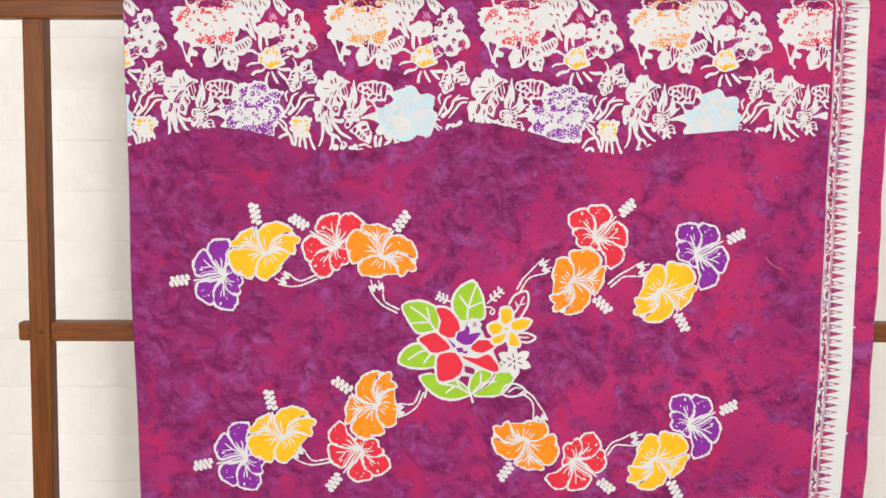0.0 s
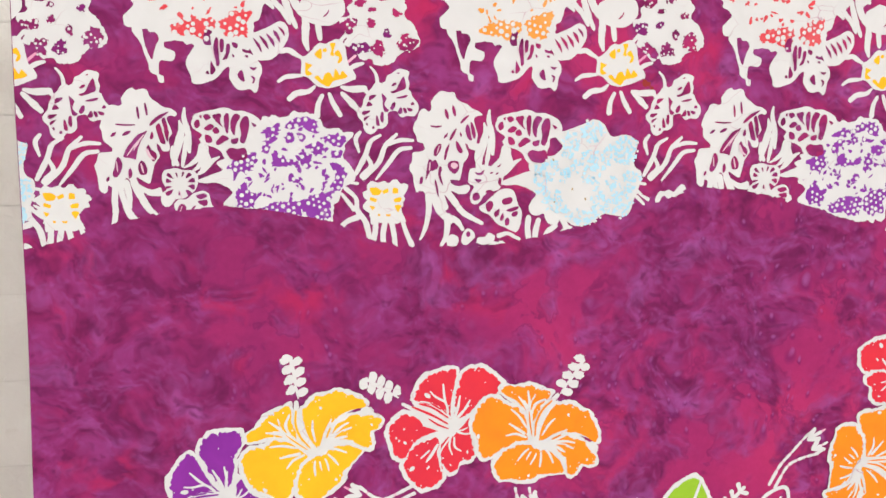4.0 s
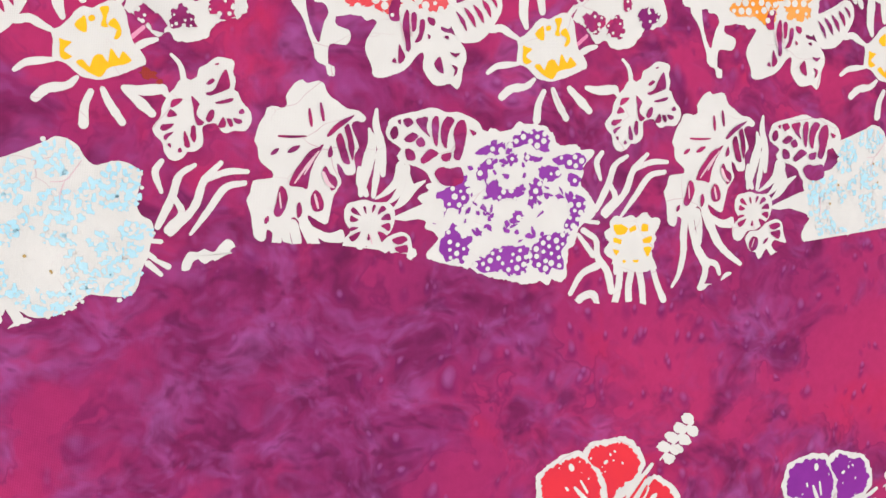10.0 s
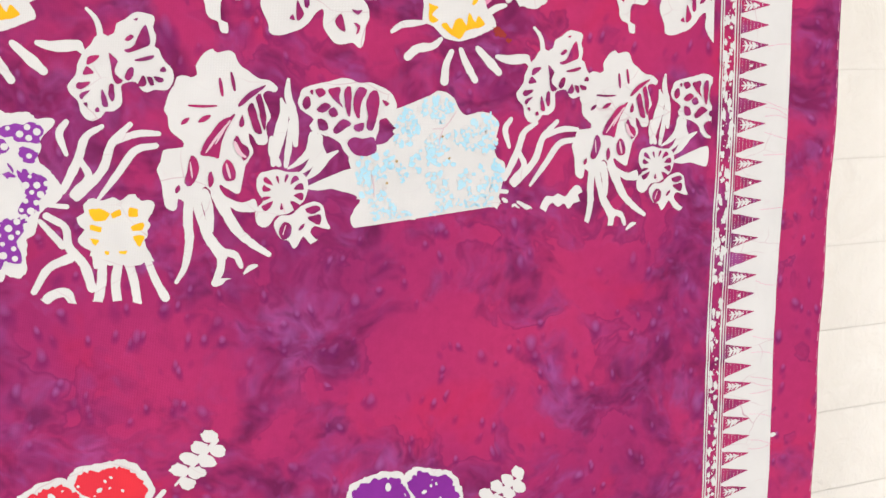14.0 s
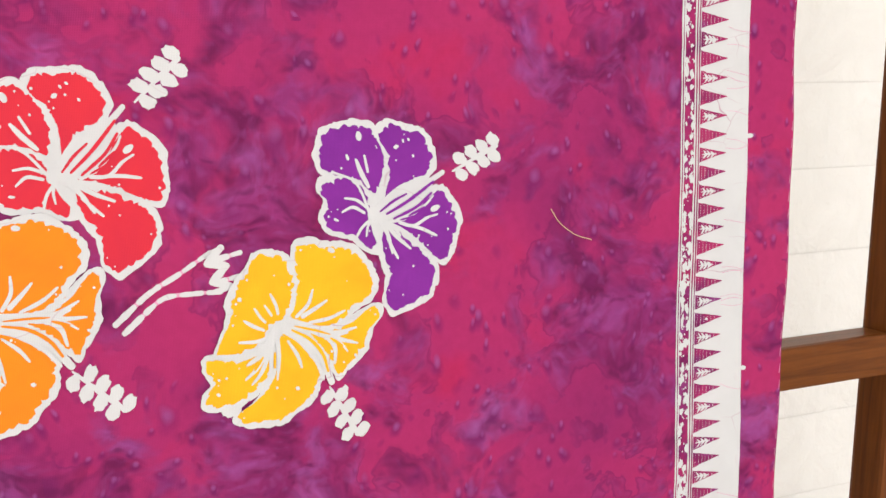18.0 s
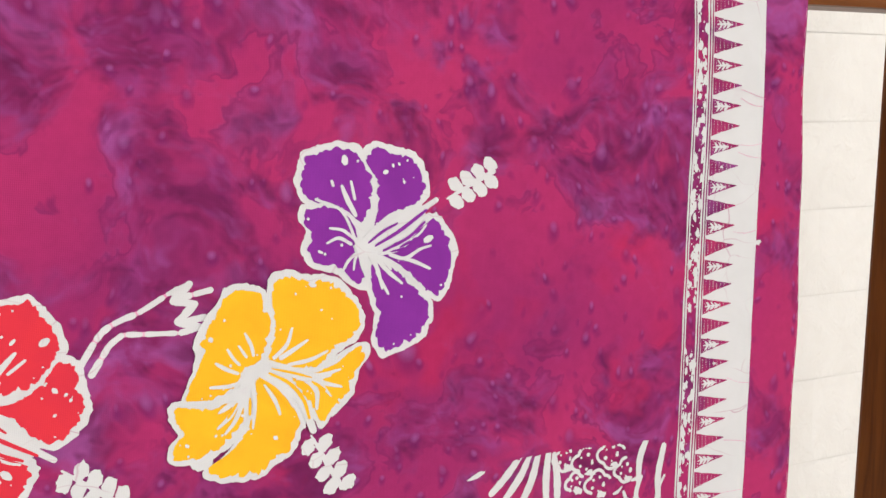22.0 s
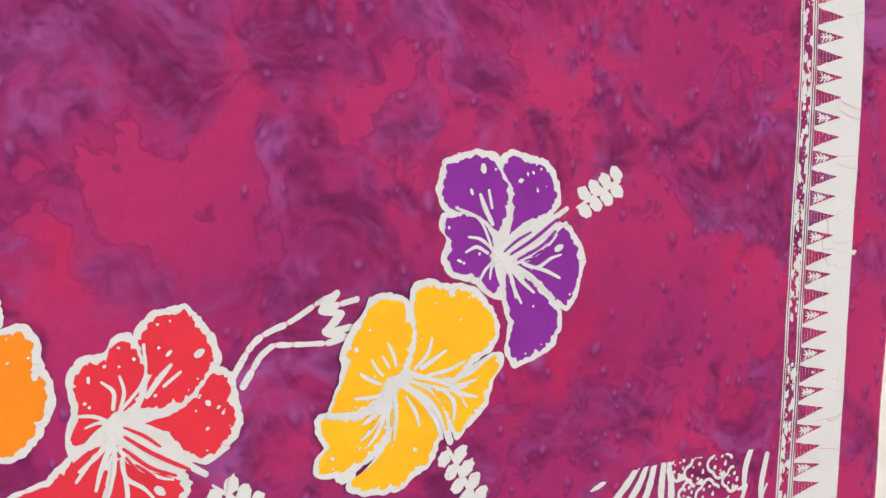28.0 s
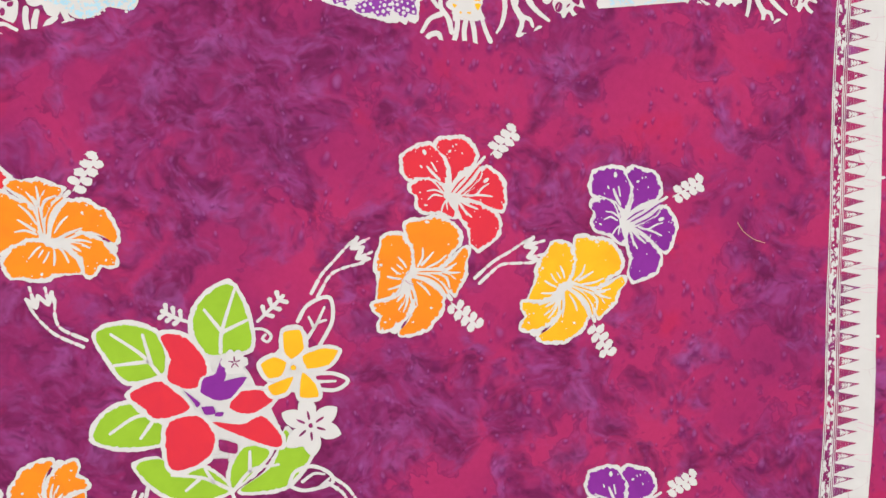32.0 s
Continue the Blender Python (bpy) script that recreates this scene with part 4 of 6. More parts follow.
    for outline in (((0.1628, 1.1204), (0.1777, 1.1155), (0.1764, 1.1072), (0.1632, 1.1107)), ((0.1594, 1.1038), (0.1696, 1.1029), (0.1670, 1.0947), (0.1560, 1.1002))):
        motif("ground_gap", Shape().poly(outline), DYE, CLOTH, lift=0.0021, label="dyed plum gap between the petals")
    small = motif("small_flower_print", Shape().blob(0.1776, 1.1864, 0.0105, lobes=6, depth=0.25, rough=0.2, n=36).line([(0.1815, 1.1819), (0.1889, 1.1740)], 0.0034), WAX, CLOTH, lift=0.0020, label="small undyed white flower print")
    for k in range(5):
        a = radians(72 * k + 20)
        motif("petal_slit", Shape().line([(0.1776 + 0.0014 * math.cos(a), 1.1864 + 0.0014 * math.sin(a)), (0.1776 + 0.0048 * math.cos(a), 1.1864 + 0.0048 * math.sin(a))], 0.0014, 0.0010), DYE, small, lift=0.0022)
    # yellow five-petalled flower
    flower = motif("yellow_flower_print", Shape().blob(0.2276, 1.1793, 0.021, rough=0.1, n=40, rings=3), WAX, CLOTH, lift=0.0009, label="printed yellow five-petalled flower with white outline")
    for outline in (((0.2192, 1.2107), (0.2334, 1.2120), (0.2359, 1.1952), (0.2257, 1.1872), (0.2194, 1.1938)),
        ((0.2347, 1.1895), (0.2507, 1.1954), (0.2651, 1.1929), (0.2571, 1.1810), (0.2389, 1.1781)),
        ((0.2343, 1.1755), (0.2453, 1.1645), (0.2474, 1.1532), (0.2315, 1.1540)),
        ((0.2266, 1.1723), (0.2204, 1.1590), (0.2092, 1.1561), (0.2050, 1.1646)),
        ((0.1992, 1.1837), (0.2103, 1.1898), (0.2211, 1.1843), (0.2164, 1.1730), (0.2053, 1.1715))):
        over = 0.00003 * (next(STACK) % 12)
        motif("petal_outline", filled(Shape(), outline, 0.0034, 1.0, 0.0010), WAX, flower, lift=0.0018 + over)
        motif("petal", Shape().poly(outline, -0.0002), YELLOW, flower, lift=0.0023)
    motif("eye", Shape().dot(0.2268, 1.1797, 0.0024), YELLOW, flower, lift=0.0025)
    # white six-petalled star
    c = Vector((0.2402, 1.1282))
    back, slits = Shape().blob(c.x, c.y, 0.009), Shape().blob(c.x, c.y, 0.0022, n=10, rough=0.3)
    for k in range(6):
        a = radians(37 + 60 * k + (4 if k % 2 else -4))
        d = Vector((math.cos(a), math.sin(a)))
        back.almond(c, c + d * 0.0275, 0.0078, 0.0078, 0, 1.15)
        slits.line([c + d * 0.0062, c + d * 0.0130], 0.0016, 0.0010, 0.0022)
    star = motif("white_flower_print", back, WAX, CLOTH, lift=0.0022, label="undyed white star-shaped flower print")
    motif("petal_slit", slits, DYE, star, lift=0.0025)
    # outlined leaves, sprigs and the curl
    for outline, ribs in ((((0.2314, 1.2193), (0.2405, 1.2332), (0.2585, 1.2389), (0.2609, 1.2194), (0.2499, 1.1980)), (((0.2392, 1.2040), (0.2473, 1.2164), (0.2544, 1.2308)), ((0.2453, 1.2133), (0.2409, 1.2227)), ((0.2483, 1.2179), (0.2554, 1.2195)))), (((0.2432, 1.1730), (0.2603, 1.1728), (0.2730, 1.1661), (0.2625, 1.1583), (0.2449, 1.1600)), (((0.2453, 1.1662), (0.2624, 1.1660)),)), (((0.2203, 1.0758), (0.2259, 1.0878), (0.2408, 1.0918), (0.2549, 1.0852), (0.2579, 1.0765), (0.2440, 1.0718), (0.2310, 1.0710), (0.2203, 1.0758)), (((0.2320, 1.0787), (0.2419, 1.0851), (0.2509, 1.0842)), ((0.2470, 1.0728), (0.2549, 1.0801))))):
        leaf = motif("outlined_leaf", Shape().line(outline, 0.0034), WAX, CLOTH, lift=0.0008, label="undyed white outlined leaf")
        for rib in ribs:
            motif("vein", Shape().line(rib, 0.0032, 0.0020), WAX, leaf, lift=0.0008)
    for pts in (((0.1409, 1.2223), (0.1301, 1.2264), (0.1198, 1.2323)), ((0.1978, 1.2205), (0.2086, 1.2305), (0.2196, 1.2415))):
        sprig = motif("sprig_print", Shape().line(pts, 0.0026, 0.0036), WAX, CLOTH, lift=0.0008, label="undyed white sprig print")
        s = Shape()
        for k in range(1, 4):
            p = Vector(pts[0]).lerp(Vector(pts[2]), k / 3.6)
            d = (Vector(pts[2]) - Vector(pts[0])).normalized()
            for e in (-1, 1):
                q = p + Vector((-d.y, d.x)) * (0.0058 * e) + d * 0.0035
                s.line([p, q], 0.0024, 0.0042)
        strokes("leaflet", s, WAX, sprig, lift=0.00085)
    motif("curl_print", Shape().line([(0.1926, 1.2142), (0.2025, 1.2136), (0.2088, 1.2079), (0.2058, 1.2027), (0.2014, 1.2056), (0.2039, 1.2087)], 0.0026), WAX, CLOTH, lift=0.0008, label="undyed white curled tendril print")
    motif("stalk_print", Shape().line([(0.0995, 1.0690), (0.1018, 1.0794), (0.1045, 1.0894)], 0.0034), WAX, CLOTH, lift=0.0001, label="undyed white stalk print")
    motif("stalk_print", Shape().line([(0.1715, 1.0752), (0.1755, 1.0617)], 0.0030, 0.0034), WAX, CLOTH, lift=0.0016, label="undyed white stalk print")


bouquet()


# ---- the flowered bands ----
def hibiscus_a(at, limit, seed):
    """White hibiscus seen from the side with its fan of long strokes; at stands on the tip of the blade beside it."""
    s = Shape()
    s.area(M(-394, 132, -358, 145, -339, 128, -284, 139, -257, 125, -241, 82, -198, 44, -148, 8, -92, -6, -55, -37, -64, -61, -107, -55, -127, -76, -109, -128, -93, -184, -117, -229, -113, -307, -161, -313, -183, -276, -205, -256, -198, -303, -185, -353, -221, -407, -239, -472, -261, -548, -303, -532, -353, -502, -343, -544, -304, -574, -248, -594, -185, -581, -181, -640, -264, -637, -319, -606, -374, -564)
           + M(-420, -506, -442, -524, -458, -570, -500, -595, -553, -559, -560, -599, -582, -617, -614, -596, -623, -541, -631, -473, -645, -419, -627, -380, -612, -327, -571, -320, -517, -312, -521, -282, -556, -254, -581, -221, -585, -168, -597, -141, -584, -89, -570, -55, -547, -24, -532, 15, -492, 23, -465, 14, -438, 27, -442, 66, -422, 100))
    flower = motif("white_hibiscus_print", s, WAX, CLOTH, at, 0.0003, "undyed white hibiscus print with a fan of strokes", limit)
    if not flower:
        return
    legs = Shape()
    legs.line(M(-504, -562, -513, -671, -511, -768, -538, -891, -582, -965), 0.0045, 0.0020, 0.0042)
    legs.line(M(-471, -558, -455, -647, -422, -746, -387, -805, -358, -849), 0.0042, 0.0058, 0.0046)
    legs.line(M(-362, -826, -365, -905, -392, -973), 0.0046, 0.0036, 0.0040)
    legs.line(M(-396, -984, -327, -976), 0.0040, 0.0020, 0.0034)
    legs.line(M(-354, -832, -292, -854, -266, -913), 0.0040, 0.0022, 0.0036)
    legs.line(M(-429, -539, -412, -622, -404, -723), 0.0048, 0.0022, 0.0044)
    legs.line(M(-373, -542, -334, -627, -280, -728, -211, -798, -126, -861), 0.0058, 0.0026, 0.0050)
    legs.line(M(-252, -948, -223, -922, -191, -913), 0.0012, 0.0016, 0.0026)
    strokes("stroke", legs, WAX, flower, at, 0.00035, limit)
    gaps = Shape()
    gaps.line(M(-332, 6, -323, -74), 0.0010, 0.0011, 0.0018)
    gaps.line(M(-276, 32, -264, -49), 0.0010, 0.0011, 0.0018)
    gaps.line(M(-483, -118, -415, -123, -352, -122), 0.0009, 0.0007, 0.0013)
    gaps.line(M(-519, -202, -488, -179), 0.0012, 0.0010, 0.0022)
    gaps.line(M(-437, -194, -387, -169), 0.0012, 0.0010, 0.0024)
    gaps.line(M(-244, -122, -192, -75, -115, -30), 0.0014, 0.0006, 0.0026)
    gaps.area(M(-205, -139, -182, -110, -166, -149, -150, -212, -140, -261, -171, -255, -190, -205))
    gaps.area(M(-162, -86, -141, -68, -123, -128, -116, -191, -126, -248, -142, -201, -152, -141))
    gaps.area(M(-265, -165, -293, -175, -338, -195, -378, -242, -418, -294, -439, -353, -404, -360, -376, -367, -354, -373, -338, -298, -308, -231))
    gaps.area(M(-249, -203, -231, -168, -224, -215, -244, -228))
    gaps.area(M(-262, -265, -241, -304, -210, -325, -205, -363, -234, -389, -253, -345, -280, -303))
    gaps.area(M(-339, -418, -316, -380, -288, -403, -276, -451, -285, -481, -321, -484, -337, -456))
    gaps.area(M(-486, -359, -464, -363, -449, -407, -465, -466, -494, -502, -520, -485, -505, -426))
    gaps.area(M(-410, -458, -390, -434, -383, -487, -403, -513))
    gaps.line(M(-560, -526, -548, -499), 0.0012, 0.0010, 0.0020)
    strokes("gap", gaps, DYE, flower, at, 0.00075, limit)
    lines = Shape()
    lines.line(M(-293, -196, -362, -275, -414, -343), 0.0009, 0.0007, 0.0013)
    lines.line(M(-317, -228, -366, -302), 0.0006, 0.0006, 0.0010)
    lines.line(M(-274, -300, -253, -350, -225, -371), 0.0016, 0.0010, 0.0022)
    lines.line(M(-319, -402, -304, -469), 0.0008, 0.0008, 0.0014)
    lines.line(M(-490, -386, -484, -459), 0.0006, 0.0006, 0.0009)
    strokes("thread_line", lines, WASH, flower, at, 0.00112, limit)


def hibiscus_b(at, limit, seed):
    """The largest white hibiscus, half flooded with wax, on longer legs."""
    s = Shape()
    s.area(M(-402, 137, -367, 146, -324, 135, -280, 135, -261, 89, -223, 65, -179, 45, -135, 13, -76, -14, -55, -38, -107, -49, -122, -73, -109, -132, -92, -194, -100, -253, -58, -269, -50, -341, -61, -419, -95, -325, -143, -303, -185, -284, -165, -329, -175, -370, -206, -411, -217, -470, -240, -547, -275, -537, -311, -538, -291, -572, -241, -586, -168, -577, -151, -608, -179, -643, -242, -649, -290, -626)
           + M(-346, -638, -390, -603, -435, -646, -480, -667, -519, -630, -551, -619, -577, -630, -598, -559, -604, -500, -631, -455, -624, -412, -608, -383, -606, -326, -555, -318, -511, -299, -524, -255, -566, -240, -579, -196, -600, -153, -590, -96, -569, -68, -552, -11, -515, 12, -478, -11, -457, 17, -462, 60, -443, 95))
    flower = motif("white_hibiscus_print", s, WAX, CLOTH, at, 0.0003, "large undyed white hibiscus print on long strokes", limit)
    legs = Shape()
    legs.line(M(-484, -623, -480, -756, -498, -875, -530, -963, -549, -995), 0.0052, 0.0020, 0.0044)
    legs.line(M(-437, -625, -414, -730, -361, -811, -302, -851), 0.0070, 0.0056, 0.0064)
    legs.line(M(-328, -825, -334, -915, -348, -990, -379, -1043), 0.0058, 0.0030, 0.0046)
    legs.blob(*M(-294, -1012)[0], 0.0056, 0.0048, n=20, rough=0.25)
    legs.line(M(-293, -839, -248, -869, -213, -923), 0.0052, 0.0030, 0.0044)
    legs.line(M(-354, -608, -288, -692, -216, -786, -141, -836, -56, -881), 0.0060, 0.0028, 0.0048)
    legs.line(M(-389, -588, -374, -672, -350, -749), 0.0040, 0.0050, 0.0044)
    strokes("stroke", legs, WAX, flower, at, 0.00035, limit)
    gaps = Shape()
    gaps.line(M(-348, 2, -329, -62), 0.0014, 0.0015, 0.0026)
    gaps.line(M(-289, 31, -273, -42), 0.0013, 0.0014, 0.0026)
    gaps.line(M(-462, -121, -419, -127, -381, -122), 0.0010, 0.0009, 0.0016)
    gaps.line(M(-224, -95, -197, -66, -167, -43), 0.0014, 0.0008, 0.0020)
    gaps.area(M(-187, -122, -168, -110, -146, -190, -141, -235, -171, -216, -191, -163))
    gaps.area(M(-150, -87, -121, -129, -110, -191, -120, -223, -143, -169))
    gaps.line(M(-311, -225, -264, -144), 0.0015, 0.0008, 0.0022)
    gaps.line(M(-357, -212, -333, -178), 0.0010, 0.0008, 0.0016)
    gaps.line(M(-230, -174, -224, -200), 0.0008, 0.0008, 0.0016)
    gaps.area(M(-391, -255, -380, -273, -399, -325, -432, -354, -442, -321, -421, -275))
    gaps.line(M(-353, -374, -340, -312, -321, -263), 0.0016, 0.0007, 0.0022)
    gaps.area(M(-267, -238, -244, -253, -210, -319, -234, -330, -262, -291))
    gaps.line(M(-187, -260, -167, -299), 0.0010, 0.0008, 0.0016)
    gaps.area(M(-331, -422, -310, -393, -250, -395, -243, -454, -274, -489, -312, -467))
    gaps.area(M(-476, -373, -450, -391, -427, -380, -405, -434, -441, -462, -467, -467, -489, -507, -505, -536, -496, -454))
    gaps.area(M(-547, -517, -527, -509, -531, -559, -552, -564))
    gaps.area(M(-393, -428, -376, -450, -387, -499, -365, -577, -388, -553, -407, -487))
    gaps.line(M(-429, -539, -416, -605, -406, -662), 0.0010, 0.0006, 0.0016)
    gaps.line(M(-300, -562, -275, -543, -240, -550), 0.0008, 0.0008, 0.0014)
    strokes("gap", gaps, DYE, flower, at, 0.00075, limit)
    lines = Shape()
    lines.blob(*M(-281, -426)[0], 0.0028, 0.0022, n=14, rough=0.3)
    lines.line(M(-397, -270, -417, -334), 0.0005, 0.0004, 0.0008)
    lines.line(M(-471, -402, -476, -461), 0.0008, 0.0008, 0.0012)
    strokes("thread_line", lines, WASH, flower, at, 0.00118, limit)
    # dabs that run along the edge of the band
    dabs = Shape()
    for x, z, rx, rz in ((552, 513, 0.0064, 0.0032), (568, 507, 0.0040, 0.0044), (582, 524, 0.0052, 0.0030), (597, 523, 0.0034, 0.0030), (541, 530, 0.0013, 0.0010), (560, 530, 0.0015, 0.0012), (545, 545, 0.0011, 0.0008), (525, 545, 0.0010, 0.0007), (636, 530, 0.0016, 0.0012), (559, 546, 0.0007, 0.0005)):
        dabs.blob((x - 565) * 0.000316, (190 - z) * 0.000316, rx, rz, n=16, rings=1, rough=0.3, seed=x)
    dabs.line(M(82, -983, 152, -966, 209, -994, 247, -1013), 0.0040, 0.0024, 0.0030)
    dabs.area(M(-218, -984, -195, -934, -158, -921, -119, -954, -114, -991, -146, -1026, -186, -1051, -219, -1033))
    row = motif("dab_row_print", dabs, WAX, CLOTH, at, 0.0003, "row of undyed white dabs and rings", limit)
    if row:
        motif("gap", Shape().area(M(-184, -956, -165, -942, -147, -961, -163, -988, -181, -977)), DYE, row, at, 0.0008, limit=limit)
    fringe = Shape()
    for pts in (M(324, -845, 316, -926, 328, -1021), M(405, -868, 384, -946, 377, -1012), M(546, -915, 483, -962, 459, -1018), M(600, -860, 636, -933, 599, -979), M(663, -935, 673, -945)):
        fringe.line(pts, 0.0042, 0.0046, 0.0048)
    strokes("dab", fringe, WAX, row, at, 0.0003, limit)


def veined_leaf(at, limit, seed):
    """Leaf with open panes between its ribs, and the blades that stand beside it."""
    s = Shape()
    s.area(M(56, -78, 66, -51, 110, -32, 168, -20, 213, -12, 272, 3, 317, -3, 362, -21, 423, -22, 484, -46, 530, -75, 561, -138, 536, -189, 468, -210, 461, -258, 442, -323, 467, -358, 436, -383, 374, -400, 313, -397, 274, -359, 254, -321, 209, -291, 150, -272, 123, -266, 100, -231, 122, -199, 84, -167, 58, -147, 44, -113))
    leaf = motif("veined_leaf_print", s, WAX, CLOTH, at, 0.00025, "undyed white veined leaf print", limit)
    if not leaf:
        return
    panes = Shape()
    panes.area(M(73, -98, 100, -84, 108, -129, 81, -150, 67, -125))
    panes.area(M(133, -55, 168, -45, 188, -73, 153, -91))
    panes.area(M(197, -56, 260, -44, 253, -97, 271, -142, 227, -101))
    panes.area(M(137, -149, 179, -117, 211, -137, 166, -167))
    panes.area(M(142, -196, 181, -206, 195, -249, 150, -250))
    panes.area(M(219, -252, 270, -201, 315, -225, 285, -246, 236, -275))
    panes.area(M(338, -71, 362, -43, 401, -58, 367, -128, 358, -201, 334, -174, 328, -115))
    panes.area(M(416, -72, 453, -62, 465, -116, 446, -215, 424, -262, 394, -247, 403, -185, 395, -134))
    panes.area(M(293, -323, 326, -293, 375, -303, 430, -297, 445, -363, 399, -390, 329, -378))
    panes.area(M(480, -108, 517, -126, 499, -142))
    panes.area(M(283, -58, 314, -40, 318, -110, 306, -190, 286, -150))
    panes.area(M(104, -60, 122, -52, 120, -78))
    panes.area(M(196, -160, 226, -140, 248, -178, 214, -190))
    panes.area(M(330, -232, 382, -222, 372, -262, 336, -262))
    strokes("gap", panes, DYE, leaf, at, 0.0007, limit)
    s = Shape()
    s.line(M(0, -3, -4, -76, 22, -195, 26, -320), 0.0018, 0.0026, 0.0044)
    s.line(M(-39, -95, -26, -161, -49, -259, -77, -358, -89, -413), 0.0016, 0.0028, 0.0058)
    s.line(M(5, -206, -6, -311, -26, -424), 0.0020, 0.0022, 0.0034)
    s.line(M(-92, -285, -91, -357, -61, -414), 0.0026, 0.0030, 0.0038)
    s.line(M(117, -277, 95, -357, 36, -410, -15, -436), 0.0044, 0.0010, 0.0040)
    s.line(M(147, -289, 128, -372, 79, -440, 46, -459), 0.0040, 0.0012, 0.0044)
    s.line(M(135, -305, 151, -401, 120, -457, 78, -491), 0.0046, 0.0012, 0.0062)
    s.line(M(145, -424, 187, -389, 241, -360), 0.0056, 0.0012, 0.0036)
    s.area(M(72, -536, 146, -503, 237, -471, 331, -455, 330, -570, 266, -567, 206, -549, 131, -554))
    strokes("blade", s, WAX, leaf, at, 0.00045, limit)


def small_blossom(at, limit, seed):
    """Small open blossom with a second, torn one below."""
    s = Shape()
    s.area(M(-175, -498, -159, -457, -116, -445, -67, -439, -15, -455, 44, -458, 78, -488, 83, -540, 65, -595, 35, -625, -19, -661, -84, -671, -108, -704, -137, -724, -174, -710, -187, -664, -175, -623, -145, -589, -170, -545))
    s.area(M(-96, -716, -63, -672, -5, -668, 46, -628, 115, -610, 159, -635, 173, -702, 194, -752, 152, -747, 113, -733, 89, -763, 121, -805, 156, -834, 132, -852, 87, -826, 52, -783, 22, -827, -2, -842, -22, -801, -63, -786))
    flower = motif("small_flower_print", s, WAX, CLOTH, at, 0.0003, "small undyed white blossom print", limit)
    if not flower:
        return
    g = Shape()
    for a, r0, r1, w in ((160, 60, 100, 30), (135, 62, 120, 24), (105, 55, 95, 16), (75, 58, 100, 18), (48, 62, 112, 30), (18, 60, 108, 34), (-15, 58, 105, 36), (-50, 60, 112, 38), (-95, 55, 85, 18), (-140, 62, 125, 34), (-165, 60, 100, 20)):
        d = Vector((math.cos(radians(a)), math.sin(radians(a)) * 0.9)) * 0.0001
        e = Vector((-d.y, d.x))
        c = Vector((-0.0048, -0.0558))
        g.area([c + d * r0, c + d * (r0 + r1) / 2 + e * w * 0.45, c + d * r1 + e * w * 0.5, c + d * (r1 + 6), c + d * r1 - e * w * 0.5, c + d * (r0 + r1) / 2 - e * w * 0.3])
    g.area(M(-74, -748, -43, -702, -9, -724, -15, -770, -51, -793))
    g.area(M(64, -644, 124, -627, 144, -651, 93, -671))
    g.area(M(75, -687, 144, -677, 137, -728, 101, -712))
    g.line(M(32, -747, 57, -720), 0.0010, 0.0008, 0.0016)
    strokes("gap", g, DYE, flower, at, 0.0007, limit)
    motif("thread_line", Shape().line(M(-50, -611, -39, -657), 0.0006, 0.0006).line(M(-38, -720, -53, -764), 0.0006, 0.0006), WASH, flower, at, 0.0010, limit=limit)


def ribbed_blossom(at, limit, seed):
    """Larger blossom with a long ribbed leaf hanging from it."""
    s = Shape()
    s.area(M(-164, -517, -153, -457, -101, -444, -55, -422, 6, -433, 99, -451, 119, -513, 96, -588, 80, -618, 17, -637, -39, -662, -77, -718, -123, -733, -153, -698, -145, -638, -120, -594, -165, -562))
    s.area(M(-78, -748, -31, -720, 32, -662, 95, -619, 158, -612, 205, -639, 236, -734, 267, -797, 259, -891, 232, -952, 200, -953, 121, -914, 75, -895, 29, -846, -2, -813, -48, -795, -72, -773))
    flower = motif("small_flower_print", s, WAX, CLOTH, at, 0.0003, "undyed white blossom print with a ribbed leaf", limit)
    g = Shape()
    for pts in (M(-117, -480, -72, -484, -38, -462, -60, -503, -99, -498), M(-119, -534, -58, -539, -86, -562), M(82, -527, 100, -536, 93, -591, 72, -566), M(-131, -654, -91, -638, -73, -684, -123, -703), M(-26, -629, 18, -621, 35, -662, -5, -669), M(-25, -729, 16, -704, 34, -739, 5, -792, -20, -776), M(106, -699, 182, -681, 182, -725, 118, -737), M(143, -778, 235, -752, 229, -780, 162, -795), M(39, -803, 83, -769, 79, -818, 51, -835), M(91, -837, 114, -801, 119, -851, 94, -868), M(129, -858, 148, -841, 167, -860, 160, -897, 134, -902), M(187, -802, 235, -793, 221, -832, 186, -830)):
        g.area(pts)
    g.line(M(8, -490, 30, -482), 0.0008, 0.0008, 0.0014)
    g.line(M(54, -498, 70, -487), 0.0008, 0.0008, 0.0014)
    strokes("gap", g, DYE, flower, at, 0.0007, limit)


